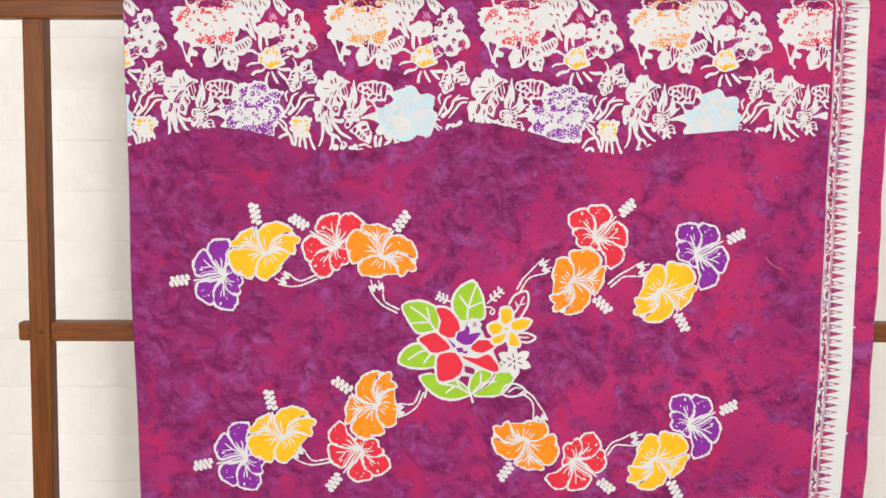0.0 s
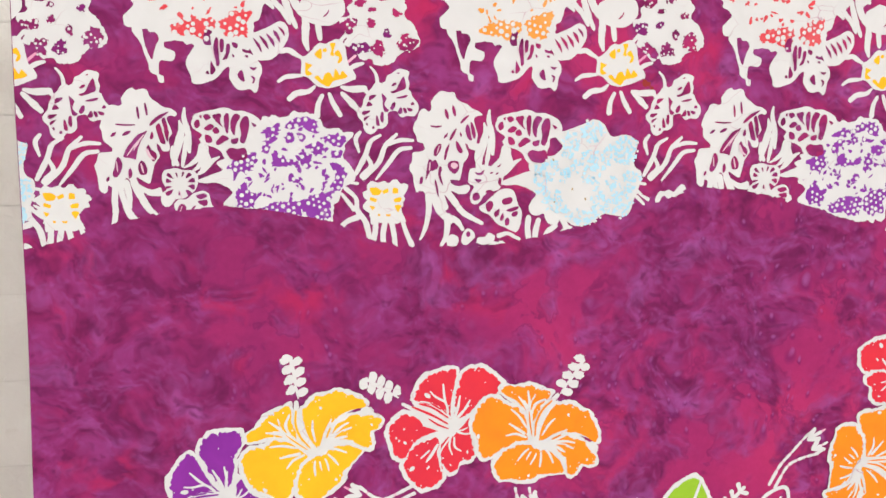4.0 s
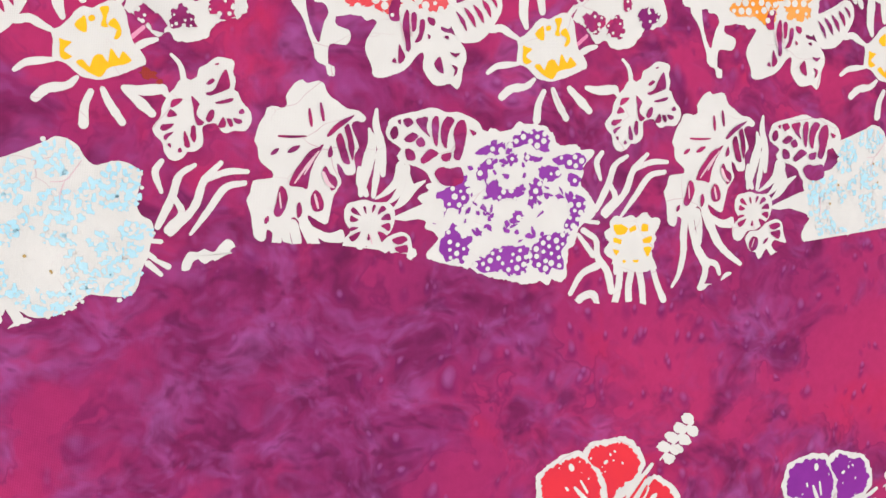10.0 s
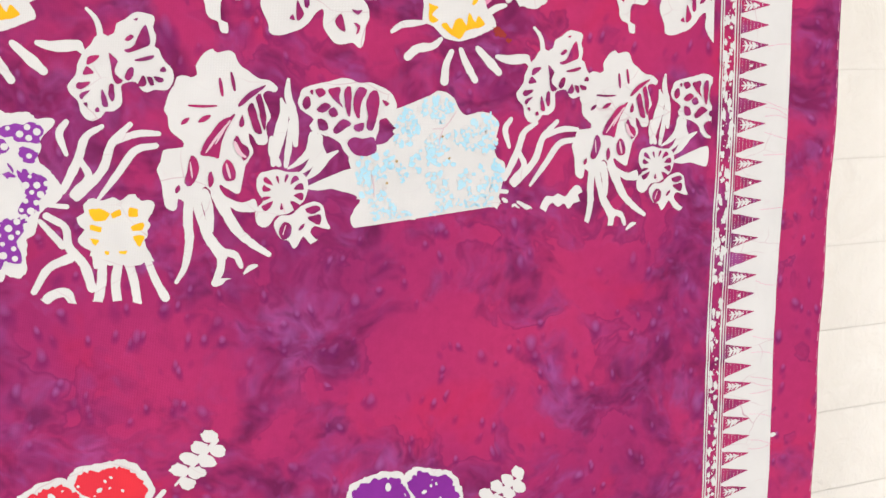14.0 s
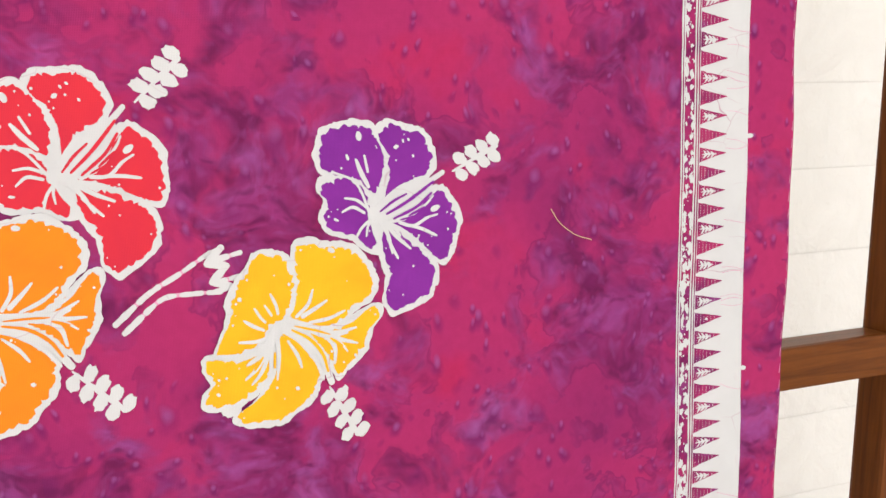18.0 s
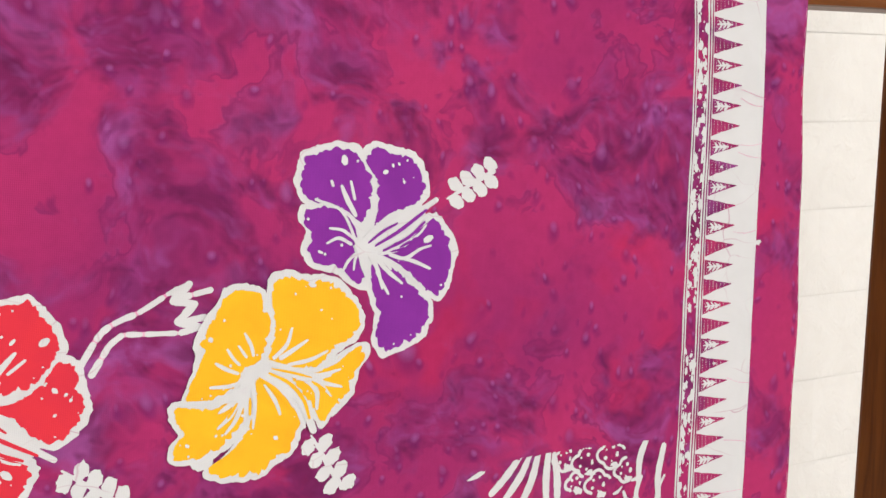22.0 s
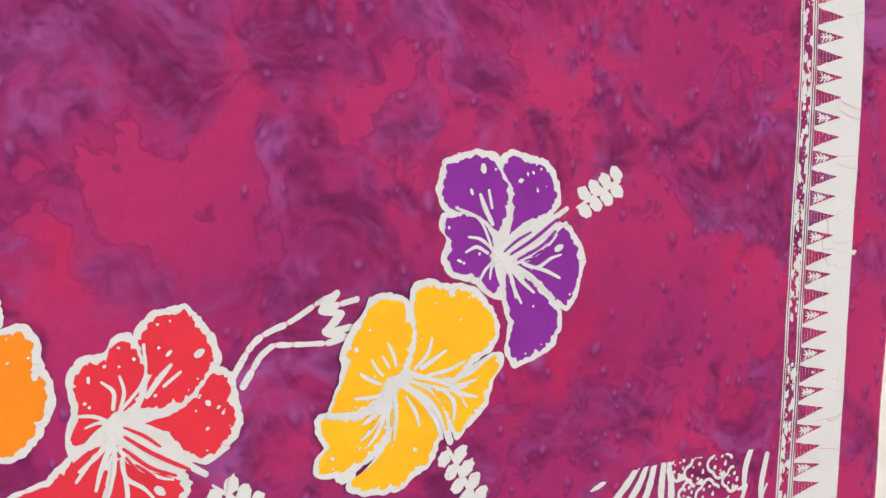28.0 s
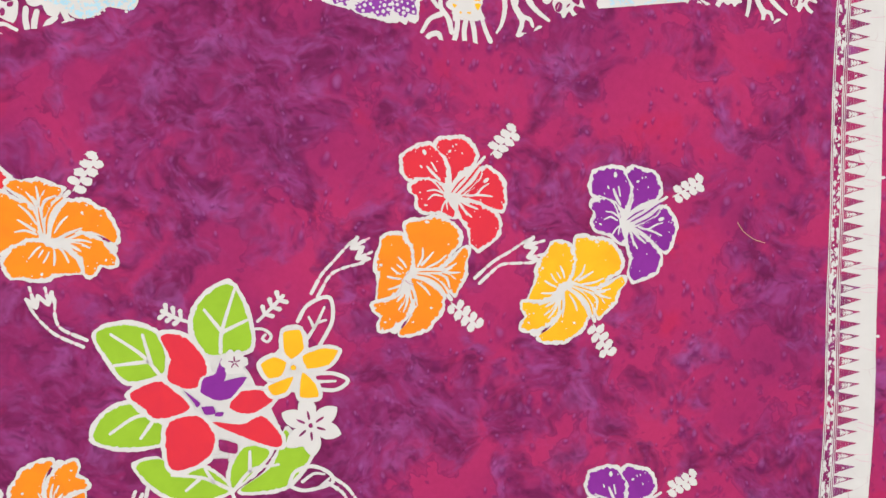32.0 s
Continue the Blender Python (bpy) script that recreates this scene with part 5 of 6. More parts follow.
def blue_head(at, limit, seed, spread=0.0):
    """Pale blue stamped head: mostly undyed, the dye left in patches along the rim; at stands on the blade's tip."""
    s = Shape()
    s.area(M(532, -187, 631, -158, 714, -128, 797, -98, 848, -74, 898, -84, 943, -116, 977, -179, 1019, -212, 1088, -197, 1140, -198, 1193, -224, 1222, -263, 1211, -328, 1194, -392, 1212, -457, 1259, -491, 1267, -556, 1249, -605, 1232, -669, 1204, -717, 1180, -798, 1144, -846, 1074, -848, 1021, -839, 951, -829, 899, -865, 847, -901, 762, -921)
           + M(694, -917, 643, -882, 593, -854, 560, -903, 493, -899, 461, -856, 445, -814, 396, -830, 347, -818, 322, -769, 348, -708, 381, -663, 349, -630, 311, -613, 302, -566, 335, -506, 320, -443, 336, -398, 401, -369, 515, -357, 564, -327, 597, -281, 565, -243))
    head = motif("chrysanthemum_print", s, WAX, CLOTH, at, 0.0003, "printed chrysanthemum with white ground and pale blue petals", limit)
    if not head:
        return None
    rnd = random.Random(seed)
    patches = (M(764, -160, 814, -123, 899, -131, 916, -194, 865, -231, 797, -229, 774, -191), M(597, -244, 664, -190, 713, -237, 696, -305, 647, -298), M(613, -319, 680, -283, 666, -345, 630, -375), M(967, -306, 1053, -292, 1088, -325, 1176, -295, 1194, -359, 1142, -422, 1054, -388, 984, -354), M(1064, -247, 1175, -224, 1204, -270, 1141, -297, 1088, -283),
               M(384, -461, 432, -432, 530, -419, 563, -467, 513, -528, 464, -573, 446, -650, 398, -632, 382, -569), M(462, -682, 529, -638, 578, -672, 561, -734, 511, -779, 462, -745), M(979, -746, 1055, -678, 1161, -699, 1179, -765, 1126, -828, 1038, -807, 968, -787), M(677, -836, 745, -792, 847, -765, 934, -785, 916, -833, 830, -877, 745, -895),
               M(1117, -486, 1213, -506, 1235, -571, 1178, -634, 1108, -615, 1142, -552), M(679, -455, 746, -442, 865, -477, 899, -431, 933, -352, 967, -385, 933, -480, 865, -525, 746, -511), M(796, -554, 847, -525, 882, -574, 865, -621, 813, -619), M(985, -562, 1037, -548, 1055, -597, 1003, -627), M(787, -348, 834, -331, 848, -382, 807, -406), M(847, -684, 916, -665, 944, -711, 882, -728), M(596, -500, 639, -482, 632, -548, 599, -556), M(570, -782, 637, -748, 650, -806, 603, -822))
    dots = Shape()
    for i, p in enumerate(patches):
        c, ring = ragged(p, 0.0006 + spread, seed, 0.0)
        far = max((r - c).length for r in ring)
        dabs = Shape()
        for k in range(int(far * far * 420000)):
            a, q = rnd.uniform(0, 6.283), far * math.sqrt(rnd.random())
            d = Vector((math.cos(a), math.sin(a))) * q
            near = min(ring, key=lambda r: (r - c - d).length)
            if q < (near - c).length + 0.0004:
                dabs.blob(c.x + d.x, c.y + d.y, rnd.uniform(0.0009, 0.0026), rnd.uniform(0.0007, 0.0017), rnd.uniform(0, 180), n=10, rings=1, rough=0.7, seed=k)
                if k % 2 == 0:
                    dots.dot(c.x + d.x + rnd.uniform(-0.003, 0.003), c.y + d.y + rnd.uniform(-0.003, 0.003), rnd.uniform(0.0006, 0.0015))
        motif("petal", dabs, BLUE, head, at, 0.00045 + 0.00001 * i, limit=limit)
    motif("petal_dots", dots, WAX, head, at, 0.0008, limit=limit, kind="stuff")
    fleck = Shape()
    for k in range(4):
        fleck.blob(rnd.uniform(0.045, 0.105), rnd.uniform(-0.075, -0.025), rnd.uniform(0.0006, 0.0013), rnd.uniform(0.0005, 0.0008), rnd.uniform(0, 180), n=9, rings=1, rough=0.5, seed=k)
    motif("fleck", fleck, FLECK, head, at, 0.0009, limit=limit, kind="stuff")
    crack = Shape()
    crack.line(M(957, -188, 909, -251, 875, -281, 814, -283), 0.0003, 0.0003, 0.0005).line(M(875, -288, 854, -338, 848, -398), 0.0004, 0.0002, 0.0005).line(M(451, -525, 460, -588, 460, -651), 0.0004, 0.0003, 0.0005)
    motif("wax_crack", crack, WASH, head, at, 0.0009, limit=limit, kind="stuff")
    return head


def tail(at, limit):
    """Squiggle that ends a blue unit at the edge of the band."""
    s = Shape().area(M(1390, -740, 1398, -690, 1430, -650, 1470, -655, 1500, -640, 1545, -660, 1580, -625, 1612, -600, 1640, -610, 1652, -640, 1625, -655, 1640, -690, 1600, -700, 1570, -730, 1540, -700, 1500, -715, 1470, -690, 1445, -705, 1425, -740))
    s.line(M(1232, -696, 1290, -754), 0.0034, 0.0022).line(M(1254, -674, 1326, -717), 0.0016, 0.0030)
    motif("tail_print", s, WAX, CLOTH, at, 0.00025, "undyed white squiggle print", limit)


def chrysanthemum(at, size, mat, word, seed, limit, faded=False, spread=0.0006):
    """A large stamped head: undyed ground, dyed patches with rows of dots."""
    rnd = random.Random(seed)
    at = (at[0], at[1], at[2], at[3] * size)
    head, patches = Shape(), []
    add = patches.append
    filled(head, M(-40, 385, 91, 421, 207, 396, 241, 311, 359, 293, 454, 237, 411, 152, 420, 57, 481, -24, 481, -87, 395, -171, 360, -225, 318, -318, 309, -421, 122, -442, -29, -428, -177, -401, -338, -339, -481, -299, -429, -172, -494, -94, -472, 101, -333, 135, -331, 255, -194, 373), 0.0008 + 0.0000, 2.0, 0.0016, 0.0026)
    flower = motif("chrysanthemum_print", head, WAX, CLOTH, at, 0.0003, "printed chrysanthemum with white ground and %s petals" % word, limit)
    add(M(-33, 309, 41, 369, 124, 382, 207, 358, 216, 265, 140, 283, 91, 314, 25, 293))
    add(M(-203, 275, -90, 333, -57, 310, -74, 272, -139, 255))
    add(M(-196, 191, -106, 242, -87, 219, -136, 182, -148, 122, -196, 123))
    add(M(165, 182, 241, 180, 283, 148, 241, 110, 165, 120))
    add(M(241, 226, 342, 250, 417, 238, 394, 165, 325, 182, 275, 190))
    add(M(329, 126, 397, 124, 384, 80, 332, 88))
    add(M(-453, -5, -397, 76, -269, 125, -245, 79, -270, 4, -334, -24, -390, -25, -407, -82, -462, -72))
    add(M(309, 30, 377, 30, 432, -30, 398, -115, 369, -177, 302, -143, 346, -66))
    add(M(-404, -189, -335, -100, -304, -163, -253, -196, -273, -287, -306, -319, -397, -265))
    add(M(-228, -317, -94, -250, 79, -255, 75, -368, 21, -409, -78, -378, -177, -364))
    add(M(92, -278, 190, -201, 329, -184, 292, -285, 295, -367, 224, -395, 139, -375))
    add(M(-133, 22, -124, 106, -88, 123, -72, 70, -9, 71, 50, 54, 33, 21, -59, 24))
    add(M(93, 65, 107, 117, 160, 97, 160, 19, 123, 2))
    add(M(-7, -92, 15, -45, 69, -86, 39, -110))
    add(M(-33, 233, 28, 267, 21, 216, -17, 194))
    add(M(61, 231, 77, 265, 127, 234, 94, 214))
    dots = Shape()
    for i, p in enumerate(patches):
        if faded and i in (5, 7, 8, 13, 14, 15):
            continue
        filled_patch = filled(Shape(), p, -0.0012 if faded else spread if abs(at[2]) < 90 else spread + 0.0020, seed + i, 0.0044 if not faded else 0.0042)
        motif("petal", filled_patch, mat, flower, at, 0.00045 + 0.00001 * i, limit=limit)
        c, ring = ragged(p, 0.0, seed, 0.0)
        tilt = rnd.uniform(0, 3.1)
        step = 0.0046
        for a in range(-5, 6):
            for b in range(-5, 6):
                u, v = (a + 0.5 * (b % 2)) * step, b * step * 0.87
                q = c + Vector((u * math.cos(tilt) - v * math.sin(tilt), u * math.sin(tilt) + v * math.cos(tilt))) + Vector((rnd.uniform(-1, 1), rnd.uniform(-1, 1))) * 0.0006
                if rnd.random() < 0.15:
                    continue
                inside = min(ring, key=lambda r: (r - q).length)
                if (q - c).length < (inside - c).length + 0.0002:
                    dots.dot(q.x, q.y, rnd.uniform(0.0009, 0.0018 if not faded else 0.0021))
    bits = Shape()
    for k in range(60 if faded else 76):
        a, q = rnd.uniform(0, 6.28), 0.034 * math.sqrt(rnd.random()) if faded else 0.031 * math.sqrt(rnd.random())
        bits.blob(q * math.cos(a) - 0.001, q * math.sin(a), rnd.uniform(0.0010, 0.0030), rnd.uniform(0.0006, 0.0016), rnd.uniform(0, 180), n=10, rings=1, rough=0.8, seed=k)
    motif("heart", bits, mat, flower, at, 0.00063, limit=limit, kind="stuff")
    motif("petal_dots", dots, WAX, flower, at, 0.0008, limit=limit, kind="stuff")
    return flower


def tuft(at, limit, head):
    s = Shape()
    s.line(M(548, 264, 514, 209, 539, 113), 0.0029, 0.0022, 0.0035)
    s.line(M(706, 239, 629, 190, 588, 84, 512, -60), 0.0022, 0.0031, 0.0041)
    s.line(M(834, 245, 746, 158, 694, 32, 572, -94), 0.0025, 0.0035, 0.0041)
    s.line(M(746, 165, 867, 200, 964, 197), 0.0031, 0.0025, 0.0035)
    s.line(M(947, 140, 850, 120, 765, 14, 670, -104), 0.0029, 0.0016, 0.0037)
    s.line(M(598, 83, 631, 3, 561, -78), 0.0029, 0.0047, 0.0037)
    s.line(M(446, -122, 525, -133), 0.0019, 0.0025, 0.0023)
    s.line(M(433, -172, 490, -215), 0.0035, 0.0025, 0.0031)
    strokes("tuft_stroke", s, WAX, head, at, 0.00025, limit)


def round_flower(at, limit, seed):
    """Small round yellow and white flower with short stubs and two bent feelers."""
    head, s, rnd = Shape(), Shape(), random.Random(seed)
    head.area(M(628, -152, 686, -110, 752, -105, 819, -128, 864, -188, 884, -272, 858, -356, 808, -410, 735, -458, 674, -404, 618, -368, 586, -284, 595, -206))
    flower = motif("small_yellow_flower", head, WAX, CLOTH, at, 0.0003, "small round yellow and white flower print", limit)
    if not flower:
        return
    for k in range(8):
        a = radians(k * 45 + 20 + rnd.uniform(-8, 8))
        d, t = Vector((math.cos(a), math.sin(a) * 1.05)), Vector((-math.sin(a), math.cos(a)))
        c, w = Vector((0.0735, -0.0268)), rnd.uniform(0.0026, 0.0040)
        motif("petal", Shape().area([c + d * 0.0055, c + d * 0.0102 - t * w, c + d * 0.0128, c + d * 0.0110 + t * w * 0.7, c + d * 0.0080 + t * 0.0012]), YELLOW, flower, at, 0.00055, limit=limit)
    s.line(M(690, -380, 672, -430, 650, -490), 0.0034, 0.0026, 0.0040)
    s.line(M(735, -415, 732, -470, 722, -520), 0.0030, 0.0024, 0.0034)
    s.line(M(800, -370, 832, -430, 850, -470), 0.0030, 0.0022, 0.0034)
    s.line(M(655, -400, 600, -520, 560, -530, 545, -440, 495, -390), 0.0036, 0.0028, 0.0040)
    s.line(M(340, -520, 400, -430, 470, -330, 470, -260, 420, -200, 400, -290, 440, -380), 0.0026, 0.0022, 0.0036)
    s.line(M(379, -590, 417, -551, 483, -570, 511, -622), 0.0030, 0.0028, 0.0042)
    strokes("leg", s, WAX, flower, at, 0.00025, limit)


def lower_flower(at, limit, seed):
    """Small yellow and white flower whose stalks hang down like legs."""
    if abs(at[2]) > 90:
        round_flower(at, limit, seed)
        return
    head, dye, s = Shape(), Shape(), Shape()
    filled(head, M(586, -155, 621, -125, 727, -119, 853, -142, 872, -249, 841, -345, 849, -414, 734, -421, 623, -408, 598, -316, 578, -219), 0.0008 + 0.0005, 2.0, 0.0016, 0.0026)
    flower = motif("small_yellow_flower", head, WAX, CLOTH, at, 0.0003, "small yellow and white flower print with hanging legs", limit)
    dye.poly(M(605, -156, 657, -155, 699, -179, 675, -210, 625, -208))
    dye.poly(M(703, -179, 745, -162, 748, -188, 714, -204))
    dye.poly(M(788, -156, 828, -166, 823, -201, 783, -198))
    dye.poly(M(786, -248, 847, -228, 847, -265, 800, -268))
    dye.poly(M(797, -294, 851, -297, 823, -347))
    dye.poly(M(611, -228, 661, -242, 649, -266, 608, -251))
    dye.poly(M(603, -292, 642, -302, 626, -329))
    dye.poly(M(669, -360, 687, -358, 683, -372, 673, -372))
    dye.poly(M(730, -362, 769, -361, 762, -377, 737, -375))
    motif("petal", dye, YELLOW, flower, at, 0.00045, limit=limit)
    s.line(M(652, -413, 642, -513, 616, -617), 0.0044, 0.0044, 0.0044)
    s.line(M(723, -423, 706, -517, 711, -623), 0.0044, 0.0044, 0.0044)
    s.line(M(773, -426, 792, -522, 801, -621), 0.0044, 0.0041, 0.0041)
    s.line(M(856, -408, 890, -512, 932, -605), 0.0035, 0.0041, 0.0037)
    s.line(M(429, -174, 499, -234, 510, -328, 570, -415, 599, -530), 0.0022, 0.0041, 0.0041)
    s.line(M(510, -379, 413, -422, 344, -527), 0.0047, 0.0029, 0.0037)
    s.line(M(391, -198, 482, -318), 0.0022, 0.0037, 0.0031)
    s.line(M(379, -590, 417, -551, 483, -542, 511, -602), 0.0037, 0.0031, 0.0047)
    strokes("leg", s, WAX, flower, at, 0.00025, limit)


def sun_and_butterfly(at, limit, seed, fly=None):
    """Yellow flower with rays and, beside it, a butterfly; at stands on the flower, fly on the butterfly's feeler."""
    head, dye, s = Shape(), Shape(), Shape()
    head.area(M(18, 201, 62, 220, 107, 207, 127, 166, 136, 125, 144, 70, 156, 28, 180, 0, 204, -42, 203, -75, 164, -92, 118, -111, 58, -131, -2, -144, -46, -138, -90, -124, -148, -69, -200, -47, -205, -14, -198, 41, -203, 81, -168, 95, -121, 136, -91, 172, -56, 191, -21, 184))
    flower = motif("small_yellow_flower", head, WAX, CLOTH, at, 0.0003, "small yellow and white flower print with rays", limit)
    if flower:
        for pts in (M(-101, 109, -71, 137, -51, 145, -49, 74, -81, 82), M(-36, 145, -13, 151, -10, 129, -34, 123), M(12, 184, 47, 193, 56, 179, 37, 124, 46, 97, 16, 102, 26, 146), M(46, 110, 76, 138, 100, 103, 105, 64, 81, 42, 69, 47, 84, 83), M(-170, 19, -169, 46, -146, 35, -117, 27, -141, 8, -153, -14, -118, -36, -148, -52, -171, -36), M(-104, -63, -75, -50, -46, -83, -24, -36, 14, -28, 35, -64, 53, 0, 74, -28, 89, -47, 104, -14, 143, -56, 103, -75, 58, -83, 28, -97, 4, -130, -37, -119, -75, -91)):
            dye.area(pts)
        strokes("petal", dye, YELLOW, flower, at, 0.00055, limit)
        s.line(M(-353, 126, -293, 135, -246, 108, -194, 79), 0.0036, 0.0022, 0.0042)
        s.line(M(-370, -95, -321, -63, -263, -55, -191, -49), 0.0022, 0.0018, 0.0036)
        s.line(M(-290, -221, -237, -181, -150, -168, -105, -132), 0.0040, 0.0024, 0.0044)
        s.line(M(-47, -197, -78, -263, -88, -347), 0.0028, 0.0046, 0.0040)
        s.line(M(6, -186, 32, -251, 85, -342), 0.0026, 0.0036, 0.0040)
        s.line(M(102, -181, 153, -233, 223, -304), 0.0032, 0.0040, 0.0048)
        s.line(M(159, 0, 210, 28, 262, 42), 0.0026, 0.0020, 0.0034)
        s.line(M(-165, 271, -166, 203, -150, 141), 0.0055, 0.0026, 0.0050)
        s.line(M(-179, 404, -163, 338, -165, 271), 0.0026, 0.0055, 0.0052)
        s.line(M(-87, 420, -71, 313, -58, 221), 0.0036, 0.0040, 0.0044)
        s.line(M(-485, 98, -422, 173, -370, 233, -327, 268), 0.0024, 0.0040, 0.0044)
        s.line(M(92, 202, 134, 252), 0.0030, 0.0026)
        strokes("ray", s, WAX, flower, at, 0.00028, limit)
        motif("ray", Shape().line(M(150, 53, 205, 98), 0.0024, 0.0018), PINK, flower, at, 0.00028, limit=limit)
    at = fly or at
    s = Shape()
    s.area(M(31, -128, 9, -162, -19, -190, -38, -219, -54, -256, -60, -293, -82, -318, -101, -349, -89, -384, -61, -413, -52, -460, -33, -495, 1, -508, 36, -491, 58, -466, 93, -464, 125, -441, 135, -403, 132, -354, 151, -337, 199, -332, 221, -367, 247, -380, 290, -369, 338, -370, 371, -329, 367, -276, 344, -247, 325, -223, 311, -182, 292, -170, 302, -130, 292, -83, 301, -49, 285, -26, 221, -14, 189, -31, 167, -48, 132, -66, 116, -106, 87, -123, 62, -111))
    butterfly = motif("butterfly_print", s, WAX, CLOTH, at, 0.0003, "undyed white butterfly print", limit)
    if butterfly:
        s = Shape()
        s.line(M(3, -3, 34, -37, 50, -77, 56, -134), 0.0016, 0.0030, 0.0024)
        s.line(M(-216, -154, -146, -169, -44, -164), 0.0024, 0.0050, 0.0052)
        s.line(M(-44, -164, -20, -202), 0.0046, 0.0020)
        strokes("feeler", s, WAX, butterfly, at, 0.00035, limit)
        g = Shape()
        for pts in (M(-7, -219, 18, -211, 46, -211, 30, -231, -1, -253, -10, -248), M(-10, -259, 11, -279, 15, -291, -29, -296, -26, -276), M(-58, -333, -39, -330, -1, -328, -14, -345, -42, -362, -64, -353), M(-52, -385, -5, -366, -30, -391, -45, -408), M(43, -375, 55, -370, 71, -431, 62, -445, 43, -433), M(81, -347, 100, -342, 100, -411, 87, -417, 74, -388),
                    M(87, -197, 106, -215, 125, -238, 109, -272, 113, -301, 144, -325, 119, -342, 100, -318, 94, -258), M(160, -140, 189, -115, 202, -129, 176, -146), M(154, -186, 199, -169, 218, -129, 256, -72, 272, -130, 269, -164, 228, -181, 176, -198), M(199, -230, 253, -216, 286, -211, 279, -228, 221, -239), M(176, -265, 192, -271, 189, -303, 167, -326, 151, -311), M(221, -318, 205, -347, 238, -353, 247, -327, 234, -301), M(250, -310, 263, -348, 280, -345, 273, -313), M(280, -307, 322, -317, 319, -334, 296, -334), M(312, -273, 331, -264, 338, -285, 312, -287), M(202, -51, 224, -40, 221, -54), M(11, -450, 27, -444, 33, -465, 14, -467), M(-39, -425, -20, -423, -21, -443)):
            g.area(pts)
        strokes("wing_gap", g, DYE, butterfly, at, 0.0007, limit)


def upper_flowers(at, limit, mat, word, seed):
    """Large head, hanging leaves and stem of the upper row; at stands on the yellow flower after them."""
    ox, oz, turn, size = at
    c, s_ = math.cos(radians(turn)) * size, math.sin(radians(turn)) * size

    def moved(x, z):
        return (ox + c * x - s_ * z, oz + s_ * x + c * z, turn, size)

    s = Shape()
    s.area(M(-1402, 256, -1347, 175, -1319, 87, -1297, 24, -1292, -14, -1278, -40, -1239, -57, -1230, -98, -1211, -109, -1193, -104, -1196, -60, -1225, -45, -1225, 11, -1213, 50, -1178, 50, -1132, 47, -1108, 76, -1111, 114, -1154, 134, -1185, 156, -1169, 240, -1171, 295, -1197, 295, -1216, 202, -1244, 151, -1265, 67, -1278, 67, -1301, 112, -1322, 187, -1336, 287, -1368, 336, -1394, 311))
    motif("stem_print", s, WAX, CLOTH, at, 0.0003, "undyed white stem print", limit)
    s = Shape()
    s.area(M(-1014, 273, -966, 192, -967, 162, -1001, 110, -1023, 76, -1035, 32, -1021, -14, -1000, -61, -996, -105, -952, -118, -886, -103, -832, -82, -790, -46, -762, -9, -729, 12, -722, -14, -729, -67, -706, -112, -672, -152, -631, -161, -581, -153, -541, -178, -520, -148, -510, -81, -489, -27, -493, 18, -514, 53, -541, 87, -574, 106, -628, 124, -613, 171)
           + M(-580, 166, -554, 132, -526, 119, -485, 133, -415, 139, -372, 174, -370, 241, -392, 248, -428, 173, -461, 168, -489, 178, -515, 212, -565, 224, -625, 218, -644, 280))
    leaf = motif("hanging_leaf_print", s, WAX, CLOTH, at, 0.00025, "undyed white hanging leaves print", limit)
    if leaf:
        g = Shape()
        for pts in (M(-885, 271, -843, 266, -855, 207, -849, 168, -896, 168, -908, 214), M(-821, 215, -802, 215, -799, 143, -793, 28, -815, 17, -828, 90, -836, 148), M(-784, 208, -760, 200, -763, 130, -779, 112, -795, 130), M(-742, 169, -716, 170, -723, 104, -743, 65, -773, 59, -750, 104), M(-702, 186, -661, 176, -668, 144, -694, 157), M(-704, 104, -686, 91, -697, 76), M(-856, 51, -841, 25, -824, -14, -844, -43, -862, -40), M(-896, -35, -880, -17, -870, -45), M(-669, -48, -637, -11, -622, -54, -618, -99, -648, -83), M(-582, 10, -549, 5, -524, 7, -550, -17), M(-573, -54, -540, -67, -547, -100, -564, -110, -554, -81), M(-615, 87, -590, 95, -588, 74)):
            g.area(pts)
        strokes("gap", g, DYE, leaf, at, 0.0007, limit)
        motif("thread_line", Shape().line(M(-797, 200, -788, 91), 0.0008, 0.0006).line(M(-847, 153, -826, 64), 0.0006, 0.0006), WASH, leaf, at, 0.0011, limit=limit)
    # ribbed leaf and broad white petals above them
    s = Shape()
    s.area(M(-605, 236, -526, 263, -434, 302, -355, 342, -302, 315, -289, 236, -329, 157, -381, 92, -447, 58, -526, 66, -566, 131))
    s.area(M(-210, 420, -190, 500, -130, 530, -80, 560, 0, 540, 60, 560, 120, 500, 130, 420, 80, 350, 20, 318, -60, 318, -150, 345))
    s.area(M(-526, 930, -400, 930, -250, 930, -60, 930, 0, 860, -20, 770, -80, 720, -120, 640, -190, 560, -262, 525, -300, 560, -280, 620, -340, 600, -420, 620, -470, 700, -500, 800))
    s.area(M(30, 930, 110, 930, 190, 830, 240, 720, 200, 640, 130, 690, 70, 770))
    for pts, w in ((M(-290, 600, -240, 480, -180, 380), 0.0060), (M(-350, 620, -300, 460, -232, 300), 0.0048), (M(-440, 640, -400, 500, -330, 420, -280, 330), 0.0042), (M(-500, 660, -480, 540, -400, 440), 0.0050), (M(120, 930, 190, 830, 289, 740), 0.0044), (M(-886, 292, -785, 175, -751, 58), 0.0040), (M(-430, 760, -340, 660, -170, 570), 0.0060)):
        s.line(pts, 0.0034, 0.0028, w, rough=0.3)
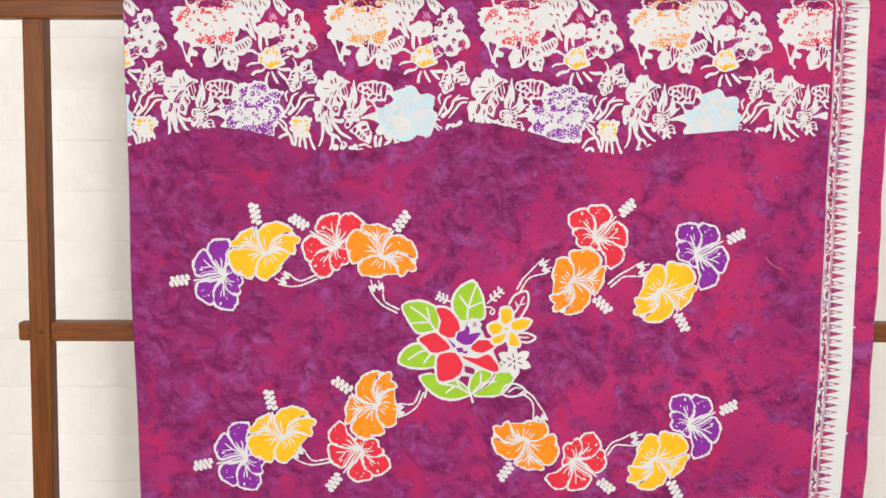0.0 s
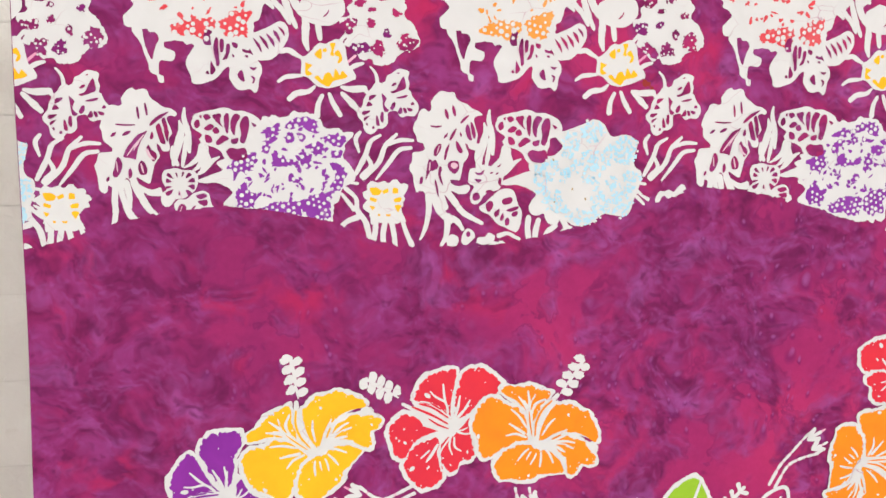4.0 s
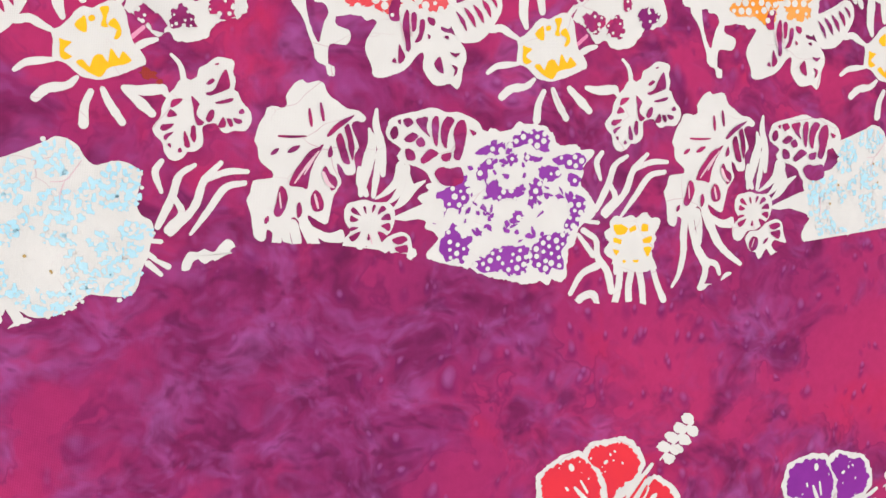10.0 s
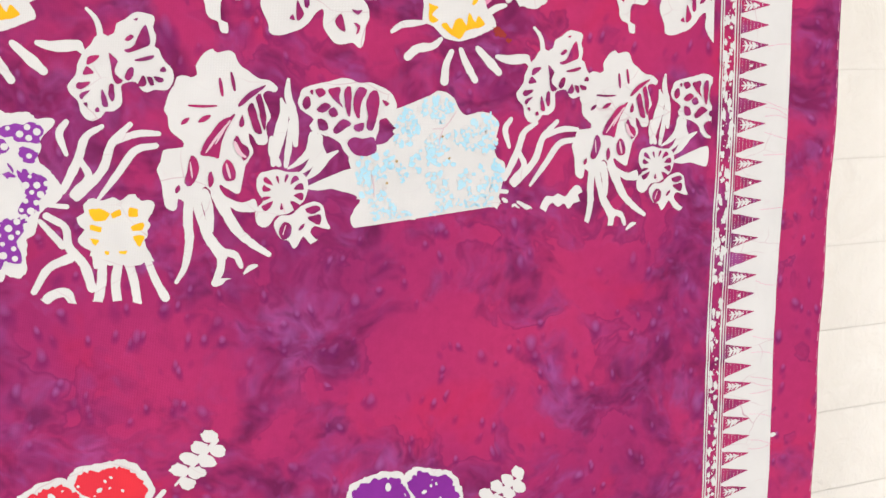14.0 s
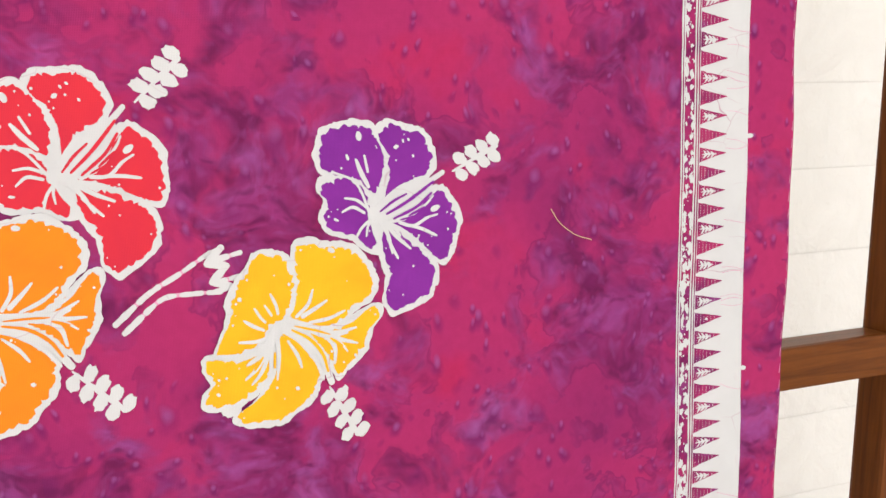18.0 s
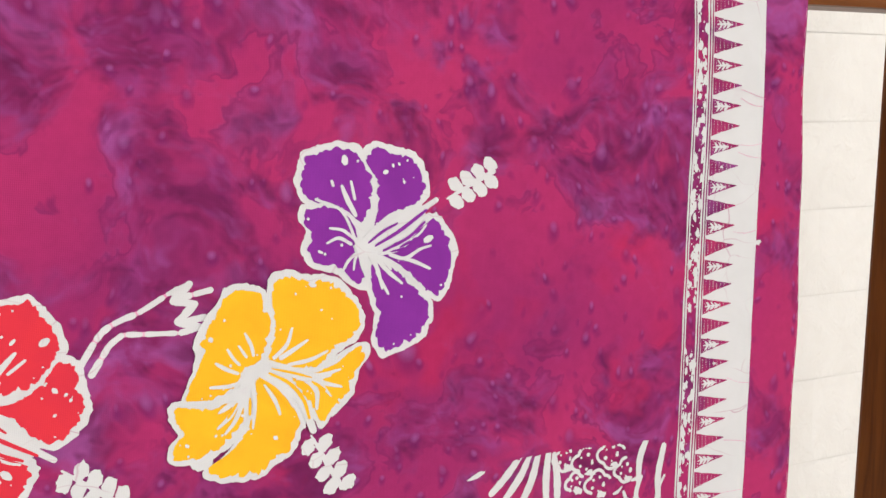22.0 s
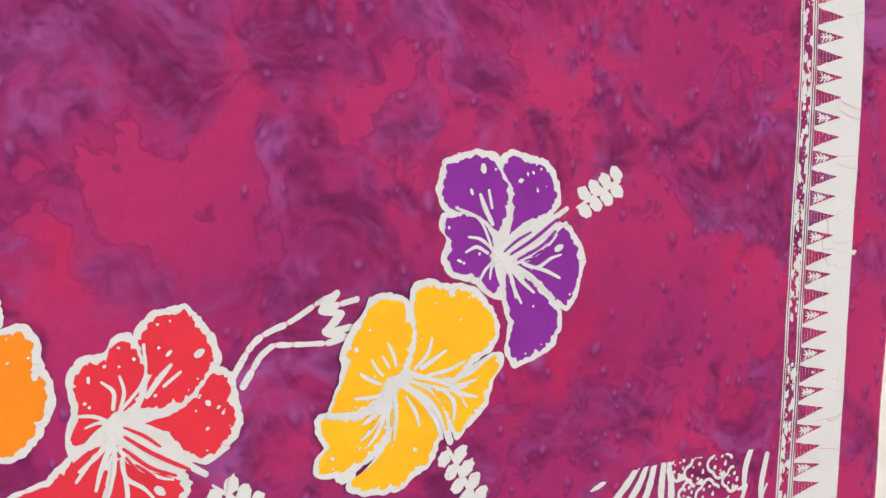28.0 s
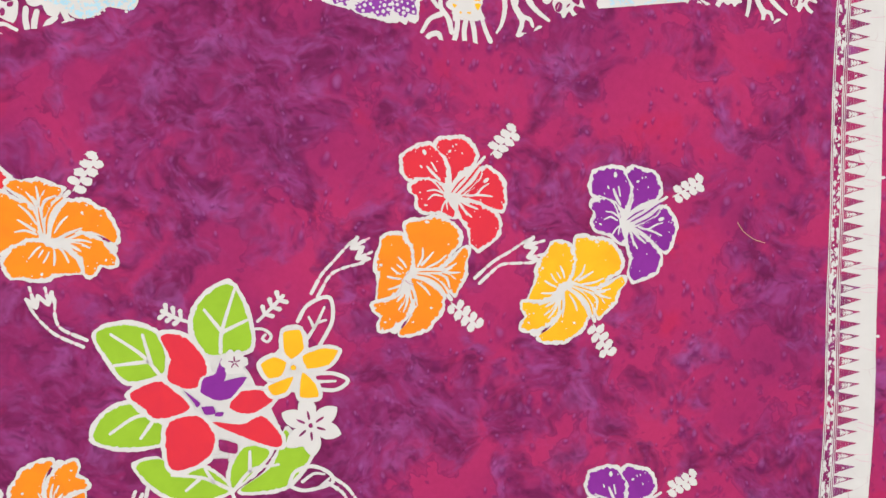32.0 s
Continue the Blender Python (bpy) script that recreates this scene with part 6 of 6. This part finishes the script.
    spray = motif("leaf_spray_print", s, WAX, CLOTH, at, 0.00045, "undyed white ribbed leaf and petals print", limit)
    if spray:
        g = Shape()
        for x0, z0, x1, z1, w in ((-545, 215, -490, 120, 22), (-500, 235, -440, 140, 26), (-450, 250, -395, 160, 24), (-400, 275, -355, 190, 26), (-360, 300, -320, 240, 18), (-440, 880, -400, 790, 20), (-380, 850, -345, 750, 18), (-310, 880, -300, 770, 20), (-250, 820, -210, 720, 24), (-180, 900, -150, 790, 20), (-200, 680, -160, 630, 22), (-110, 850, -70, 780, 20), (-330, 690, -270, 650, 24), (60, 890, 110, 800, 20), (120, 850, 170, 750, 22), (-430, 700, -380, 660, 30), (-30, 380, 10, 430, 10)):
            g.line(M(x0, z0, (x0 + x1) // 2 + 8, (z0 + z1) // 2, x1, z1), 0.0006, 0.0005, w * 0.0001, rough=0.4, seed=x0)
        strokes("gap", g, DYE, spray, at, 0.0009, limit)
        wash = Shape()
        for x0, z0, x1, z1 in ((-10, 700, 40, 590), (25, 700, 75, 580), (60, 690, 105, 585), (-20, 640, 20, 560)):
            wash.line(M(x0, z0, (x0 + x1) // 2 - 8, (z0 + z1) // 2, x1, z1), 0.0004, 0.0004, 0.0018, rough=0.5, seed=z0)
        motif("petal_wash", wash, PINK, spray, at, 0.0009, limit=limit)
    chrysanthemum(moved(*M(-909, 643)[0]), 1.12, mat, word, seed + 5, limit, True)
    plum_head(at, limit, seed)


def plum_head(at, limit, seed):
    """Smaller plum head of the upper row: ragged dotted petals in an open white drawing."""
    rnd = random.Random(seed)
    s = Shape()
    s.area(ragged(M(85, 361, 154, 394, 150, 470, 205, 500, 200, 580, 260, 600, 270, 680, 330, 690, 370, 745, 442, 750, 500, 690, 500, 600, 562, 540, 600, 470, 580, 400, 650, 330, 700, 211, 660, 150, 560, 127, 478, 40, 359, 30, 320, 70, 256, 60, 188, 143, 120, 180, 137, 244), 0.0, seed, 0.0020)[1], False)
    head = motif("plum_flower_print", s, WAX, CLOTH, at, 0.0004, "printed plum flower with dotted petals and white outline", limit)
    if not head:
        return
    dots = Shape()
    # petal: middle, half width, half height, slant
    for i, (x, z, rx, rz, turn) in enumerate(((405, 590, 66, 95, 12), (235, 515, 58, 62, 40), (165, 310, 70, 55, 20), (245, 150, 72, 66, -30), (375, 140, 62, 66, 0), (590, 200, 80, 74, 30), (320, 340, 40, 30, 60), (450, 260, 34, 46, 10), (520, 420, 40, 30, -30), (330, 445, 34, 26, 20))):
        petal = Shape()
        for k in range(6):
            a, q = rnd.uniform(0, 6.283), 0.62 * math.sqrt(rnd.random())
            petal.blob((x + q * rx * math.cos(a)) * 0.0001, (z + q * rz * math.sin(a)) * 0.0001, rx * rnd.uniform(0.4, 0.7) * 0.0001, rz * rnd.uniform(0.35, 0.6) * 0.0001, turn + rnd.uniform(-40, 40), n=14, rings=1, rough=0.5, seed=k + i)
        motif("petal", petal, PLUM if (i + seed) % 4 == 0 else DYE, head, at, 0.0008 + 0.00001 * i, limit=limit)
        for k in range(int(rx * rz / 450)):
            a, q = rnd.uniform(0, 6.283), math.sqrt(rnd.random())
            dots.dot((x + q * rx * math.cos(a)) * 0.0001, (z + q * rz * math.sin(a)) * 0.0001, rnd.uniform(0.0006, 0.0012))
    motif("petal_dots", dots, WAX, head, at, 0.0011, limit=limit, kind="stuff")


def unit(x, z, turn, size, mat, word, seed, tip, limit=top_limit, blue=False, large=False, head_size=1.0):
    """One repeat of the band. x, z: the purple head; tip: the blade's tip and the size of what stands round it."""
    by = (tip[0], tip[1], turn, tip[2])
    if blue:
        head = blue_head((tip[0], tip[1], turn, tip[2] * head_size), limit, seed, 0.0010 if turn == 0 else 0.0006)
        tail(by, limit)
    else:
        head = chrysanthemum((x, z, turn, size), head_size, mat, word, seed, limit)
        lower_flower((x, z, turn, size), limit, seed)
    (hibiscus_b if large else hibiscus_a)(by, limit, seed)
    veined_leaf((tip[0], tip[1], turn, tip[2] * (1.06 if large else 1.0)), limit, seed)
    (ribbed_blossom if large else small_blossom)(by, limit, seed)
    return head


def tuft_at(x, z, turn, size, limit, head):
    """The tuft whose highest blade ends at x, z."""
    c, s = math.cos(radians(turn)) * size, math.sin(radians(turn)) * size
    if head:
        tuft((x - c * 0.0955 + s * 0.0197, z - s * 0.0955 - c * 0.0197, turn, size), limit, head)


# purple head (or none), blade tip and size, tuft tip, blue, scale of the head
for x, z, tip, end, blue, scale in (
    (0.0, 0.0, (-0.4700, 1.5630, 1.0), (-0.2985, 1.5396), True, 1.0),
    (-0.1620, 1.5200, (-0.2375, 1.5652, 1.0), (-0.0686, 1.5403), False, 1.0),
    (0.0, 0.0, (-0.0074, 1.5634, 1.0), (0.1645, 1.5365), True, 1.0),
    (0.3070, 1.5150, (0.2321, 1.5660, 1.05), (0.4003, 1.5336), False, 1.0),
    (0.0, 0.0, (0.4639, 1.5583, 1.0), (0.6246, 1.5292), True, 0.93),
    (0.7700, 1.5170, (0.6815, 1.5585, 0.92), (0.84, 1.53), False, 1.0),
):
    made = unit(x, z, 0, 1.0, VIOLET, "purple", int(tip[0] * 100) + 60, tip, blue=blue, large=-0.1 < tip[0] < 0.1, head_size=scale)
    tuft_at(*end, 0, 0.98, top_limit, made)
# yellow flower of the upper row, feeler of the butterfly beside it
for k, (x, z, fx, fz) in enumerate(((-0.3590, 1.5935, -0.3260, 1.5935), (-0.1319, 1.5941, -0.1004, 1.5960), (0.0990, 1.5961, 0.1312, 1.5936), (0.3300, 1.5935, 0.3721, 1.5910), (0.5550, 1.5910, 0.5979, 1.5841), (0.7800, 1.5920, 0.82, 1.59))):
    at = (x, z, 0, 1.0)
    sun_and_butterfly(at, top_limit, 30 + k, (fx, fz, 0, 1.0))
    upper_flowers(at, top_limit, FADED_ORANGE if k % 2 == 0 else FADED_RED, "orange" if k % 2 == 0 else "red", 40 + k)
lower_flower((-0.3990, 1.5200, 0, 1.0), top_limit, 9)
# ragged wax along the cut foot of the band
rnd = random.Random(21)
edge = Shape()
for x0, x1 in ((0.497, 0.582), (0.222, 0.250)):
    x = x0
    while x < x1:
        r = rnd.uniform(0.0014, 0.0034)
        edge.blob(x, TOP_WAVE(x) + 0.0022 + rnd.uniform(-0.0014, 0.0010), r, r * rnd.uniform(0.6, 1.1), rnd.uniform(-40, 40), n=14, rings=1, rough=0.4, seed=x * 90)
        x += r * rnd.uniform(1.2, 2.6)
motif("wax_edge_print", edge, WAX, CLOTH, lift=0.00024, label="ragged undyed white edge of the flowered band", kind="stuff")
for x, z in ((0.1205, 1.5845), (0.5780, 1.5810)):
    motif("rust_stain", Shape().blob(x, z, 0.0042, 0.0024, -25, rough=0.7, n=24, seed=x * 9).blob(x + 0.005, z - 0.004, 0.0018, 0.0012, rough=0.6, n=14, seed=x * 5), RUST, CLOTH, lift=0.00045, label="small rust brown stain on the cloth")

BRUSH[0] = 0.85
for x, z, tip, end, blue in (
    (0.0, 0.0, (0.6493, 0.7914, 0.92), (0.4934, 0.8110), True),
    (0.3690, 0.8215, (0.4337, 0.7798, 0.93), (0.2760, 0.8090), False),
    (0.0, 0.0, (0.2130, 0.7881, 0.93), (0.0550, 0.8090), True),
    (-0.0720, 0.8200, (-0.0070, 0.7785, 0.93), (-0.1650, 0.8090), False),
    (0.0, 0.0, (-0.2270, 0.7881, 0.93), (-0.38, 0.8090), True),
):
    made = unit(x, z, 180, 0.94, VIOLET, "purple", int(tip[0] * 100) + 80, tip, limit=low_limit, blue=blue, head_size=0.95)
    tuft_at(*end, 180, 0.92, low_limit, made)
lower_flower((0.5810, 0.8310, 180, 0.94), low_limit, 5)
for k, x in enumerate((0.7800, 0.5612, 0.3450, 0.1250, -0.0950, -0.3150)):
    sun_and_butterfly((x, 0.7628, 180, 0.93), low_limit, 50 + k, (x - 0.0422, 0.7610, 180, 0.93))
    upper_flowers((x, 0.7628, 180, 0.93), low_limit, FADED_ORANGE if k % 2 else FADED_RED, "orange" if k % 2 else "red", 60 + k)

flat = Shape()
rnd = random.Random(77)
for x, z, r in ((0.648, 0.897, 0.0085), (0.665, 0.899, 0.0085), (0.634, 0.901, 0.0070), (0.656, 0.883, 0.0080), (0.675, 0.888, 0.0070), (0.641, 0.886, 0.0060)):
    flat.ring(x, z, r, r * 0.9, 0.0022, lobes=4, depth=0.3, a0=rnd.uniform(0, 90), a1=rnd.uniform(220, 330), seed=x * 99)
    for k in range(6):
        flat.dot(x + 0.5 * r * math.cos(k * 1.2), z + 0.5 * r * math.sin(k * 1.2), rnd.uniform(0.0006, 0.0013))
    flat.blob(x + 0.3 * r, z - 0.8 * r, 0.003, 0.0018, n=12, rings=1, rough=0.7, seed=x * 70)
patch = motif("dotted_flower_print", flat, WAX, CLOTH, lift=0.0003, label="plum dotted flower drawn by white rings", limit=low_limit)
s = Shape()
for pts in (((0.588, 0.889), (0.597, 0.897), (0.607, 0.908)), ((0.596, 0.884), (0.606, 0.896), (0.612, 0.907)), ((0.606, 0.880), (0.613, 0.893), (0.618, 0.910)), ((0.622, 0.878), (0.622, 0.892), (0.624, 0.910)), ((0.629, 0.877), (0.629, 0.891), (0.627, 0.905)), ((0.690, 0.905), (0.685, 0.893), (0.684, 0.878)), ((0.702, 0.898), (0.698, 0.880), (0.699, 0.865)), ((0.575, 0.900), (0.583, 0.902))):
    s.line(pts, 0.0042, 0.0032, 0.0052)
strokes("stroke", s, WAX, patch, lift=0.00035, limit=low_limit)


BRUSH[0] = 1.0


# ---- the toothed border ----
def border():
    lo, hi, step = 0.660, 1.730, 0.008
    zs = [lo + step * i for i in range(int((hi - lo) / step) + 1)]

    def band(x0, x1, rough=0.0):
        s = Shape()
        cols = 12 if x1 - x0 > 0.01 else 2
        for z in zs:
            b = strip_x(min(z, 1.69))
            left = x0 + b + rough * wob(z * 70, 5.0, x0)
            right = x1 + b + rough * wob(z * 60, x0 * 50)
            s.verts += [(left + (right - left) * k / cols, z) for k in range(cols + 1)]
        w = cols + 1
        for i in range(len(zs) - 1):
            for k in range(cols):
                j = w * i + k
                s.faces.append((j, j + 1, j + w + 1, j + w))
        return s

    strip = motif("border_strip", band(0.7272, 0.7640, 0.0005), WAX, CLOTH, lift=0.0003, label="undyed white toothed border strip")
    for x0, x1 in ((0.7131, 0.7141), (0.7149, 0.7158), (0.7232, 0.7243), (0.7253, 0.7262)):
        motif("border_line", band(x0, x1, 0.0005), WAX, strip, lift=0.0003)
    rnd = random.Random(8)
    s = Shape()
    for k in range(900):
        z = rnd.uniform(lo, hi)
        if wob(z * 22, 3.3) < -0.45:
            continue
        b = strip_x(min(z, 1.69))
        if rnd.random() < 0.5:
            s.blob(0.7195 + b + rnd.choice((-1, 1)) * rnd.uniform(0.001, 0.0034), z, rnd.uniform(0.0008, 0.0019), rnd.uniform(0.001, 0.0034), n=10, rings=1, rough=0.8, seed=k)
        else:
            s.dot(0.7195 + b + rnd.uniform(-0.0034, 0.0034), z, rnd.uniform(0.0003, 0.0007))
    motif("border_dots", s, WAX, strip, lift=0.0003, kind="stuff")
    z, k = lo + 0.006, 0
    while z < hi - 0.01:
        b = strip_x(min(z, 1.69))
        half = 0.0048 if k % 2 == 0 else 0.0044
        reach = 0.0205 + 0.0010 * wob(z * 90, 1.0)
        left = 0.7276 + b
        t = Shape()
        rows = 8
        for i in range(rows + 1):
            f = i / rows
            w = half * (1 - f) ** 1.05 + 0.00022
            for e in (-1, 0, 1):
                t.verts.append((left + reach * f, z + w * e * (1 + 0.15 * wob(z * 300, f * 6, e)) + 0.0005 * f))
        for i in range(rows):
            for e in (0, 1):
                j = 3 * i + e
                t.faces.append((j, j + 3, j + 4, j + 1))
        tooth = motif("tooth", t, DYE, strip, lift=0.0005)
        marks = Shape()
        for i in range(6):
            f = 0.08 + 0.13 * i
            n = 2 - i // 3
            for e in range(-n, n + 1):
                marks.dot(left + reach * f, z + e * 0.0017 * (1 - 0.6 * f), 0.00018 + 0.00018 * rnd.random())
        if k % 2:
            # a white feather down the middle of every second tooth
            marks.line([(left + reach * 0.10, z), (left + reach * 0.40, z + 0.0002), (left + reach * 0.62, z)], 0.0007, 0.0008, 0.0012, rough=0.6, seed=k)
            for f in (0.14, 0.28, 0.42):
                for e in (-1, 1):
                    w = half * (1 - f) * rnd.uniform(0.55, 0.8)
                    marks.line([(left + reach * (f + 0.12), z), (left + reach * f, z + e * w)], 0.0011, 0.0007, rnd.uniform(0.0011, 0.0017), rough=0.6, seed=k + f)
        elif rnd.random() < 0.25:
            f = rnd.uniform(0.35, 0.6)
            marks.blob(left + reach * f, z, 0.0012, 0.0008, n=9, rings=1, rough=0.6, seed=k)
        motif("tooth_dotting", marks, WAX, tooth, lift=0.0007, kind="stuff")
        z += 0.0115
        k += 1
    # dye lines that crept through cracks of the wax
    s = Shape()
    for k in range(44):
        z = rnd.uniform(lo + 0.02, hi - 0.03)
        b = strip_x(min(z, 1.69))
        z1 = z + rnd.uniform(-0.006, 0.002)
        s.line([(0.7475 + b, z), (0.756 + b, (z + z1) / 2 + rnd.uniform(-0.0015, 0.0015)), (0.7642 + b, z1)], rnd.uniform(0.00015, 0.0003))
    motif("wax_cracking", s, PINK, strip, lift=0.0008, kind="stuff")
    s = Shape()
    for z in (1.183, 1.012, 0.760, 1.332):
        s.blob(0.7655 + strip_x(z), z, 0.0022, 0.0016, n=10, rings=1, rough=0.4, seed=z)
    motif("border_nicks", s, WAX, strip, lift=0.0003, kind="stuff")
    s = Shape()
    for i in range(90):
        z = 0.668 + 0.0113 * i
        s.line([(edge_right(z) - 0.0014, z), (edge_right(z) - 0.0012, z + 0.006)], 0.0005, 0.0003, rough=0.5)
    motif("selvedge", s, PINK, CLOTH, lift=0.0003, label="frayed paler edge of the cloth", kind="stuff")


border()


def loose_thread():
    pts = [(0.6279, 1.2941), (0.6334, 1.2862), (0.6410, 1.2802), (0.6465, 1.2773), (0.6550, 1.2747)]
    cu = bpy.data.curves.new("loose_thread", "CURVE")
    cu.dimensions, cu.bevel_depth, cu.bevel_resolution = "3D", 0.0003, 1
    sp = cu.splines.new("POLY")
    path = smooth_path(pts, 0.002)
    sp.points.add(len(path) - 1)
    for p, q in zip(sp.points, path):
        x, y, z = on_cloth(q.x, q.y, 0.0006)
        p.co = (x, y, z, 1)
    cu.materials.append(WAX_THREAD)
    ob = new("loose_thread", cu)
    tagged(ob, "fine beige loose thread lying on the cloth", "thread")


WAX_THREAD = printed_cotton("thread", (0.62, 0.42, 0.30), (0.55, 0.36, 0.26))
loose_thread()

# ---- brick wall ----
def brick_mesh(name, length, height, seed):
    """A soft foam brick: rounded face, uneven surface, back open against the wall."""
    rnd = random.Random(seed)
    nx, nz, verts, faces = 8, 4, [], []
    px, pz = rnd.uniform(0, 9), rnd.uniform(0, 9)
    for j in range(nz + 1):
        for i in range(nx + 1):
            a, b = i / nx, j / nz
            rim = i in (0, nx) or j in (0, nz)
            x = (length * (0.02 + 0.96 * a if not rim and 0 < i < nx else a)) - length / 2
            z = (0.0006 + (height - 0.0012) * b) - height / 2
            d = 0.0022 if rim else 0.0046 + 0.0022 * noise.noise((a * 3 + px, b * 2 + pz, seed * 1.7))
            verts.append((x, -d, z))
    w = nx + 1
    for j in range(nz):
        for i in range(nx):
            faces.append((j * w + i, j * w + i + 1, (j + 1) * w + i + 1, (j + 1) * w + i))
    return mesh_of(name, verts, faces, BRICK, True)


def brick_wall():
    wall = structure("wall_north", box(-2.4, 3.0, WALL_Y + 0.0045, WALL_Y + 0.12, 0.0, 2.7), JOINT, "white foam brick wall behind the rack")
    length, height = 0.1965, 0.0955
    kinds = [brick_mesh("brick", length, height, s) for s in range(1, 8)]
    rnd = random.Random(4)
    verts, faces = [], []
    z, row = 1.6520 + height / 2 - 17 * height, 0
    while z < 2.66:
        odd = (round((1.6520 - height / 2 - z) / height)) % 2
        x = -0.562 + length / 2 + (0 if odd else length / 2) - 9 * length
        while x < 2.85:
            near = 0.55 < z < 1.75 and (-1.05 < x < -0.2 or 0.65 < x < 1.75)
            if x > -2.25:
                me = rnd.choice(kinds)
                m = pose(x, WALL_Y + 0.0055, z, 0, 0, 0)
                if near:
                    ob = new("brick", me)
                    ob.parent = wall
                    ob.matrix_local = m
                else:
                    base = len(verts)
                    verts += [tuple(m @ v.co) for v in me.vertices]
                    faces += [tuple(base + k for k in p.vertices) for p in me.polygons]
            x += length
        z += height
        row += 1
    rest = new("bricks", mesh_of("bricks", verts, faces, BRICK, True))
    rest.parent = wall
    tagged(rest, "white foam bricks of the wall beyond the rack", kind="stuff")


brick_wall()
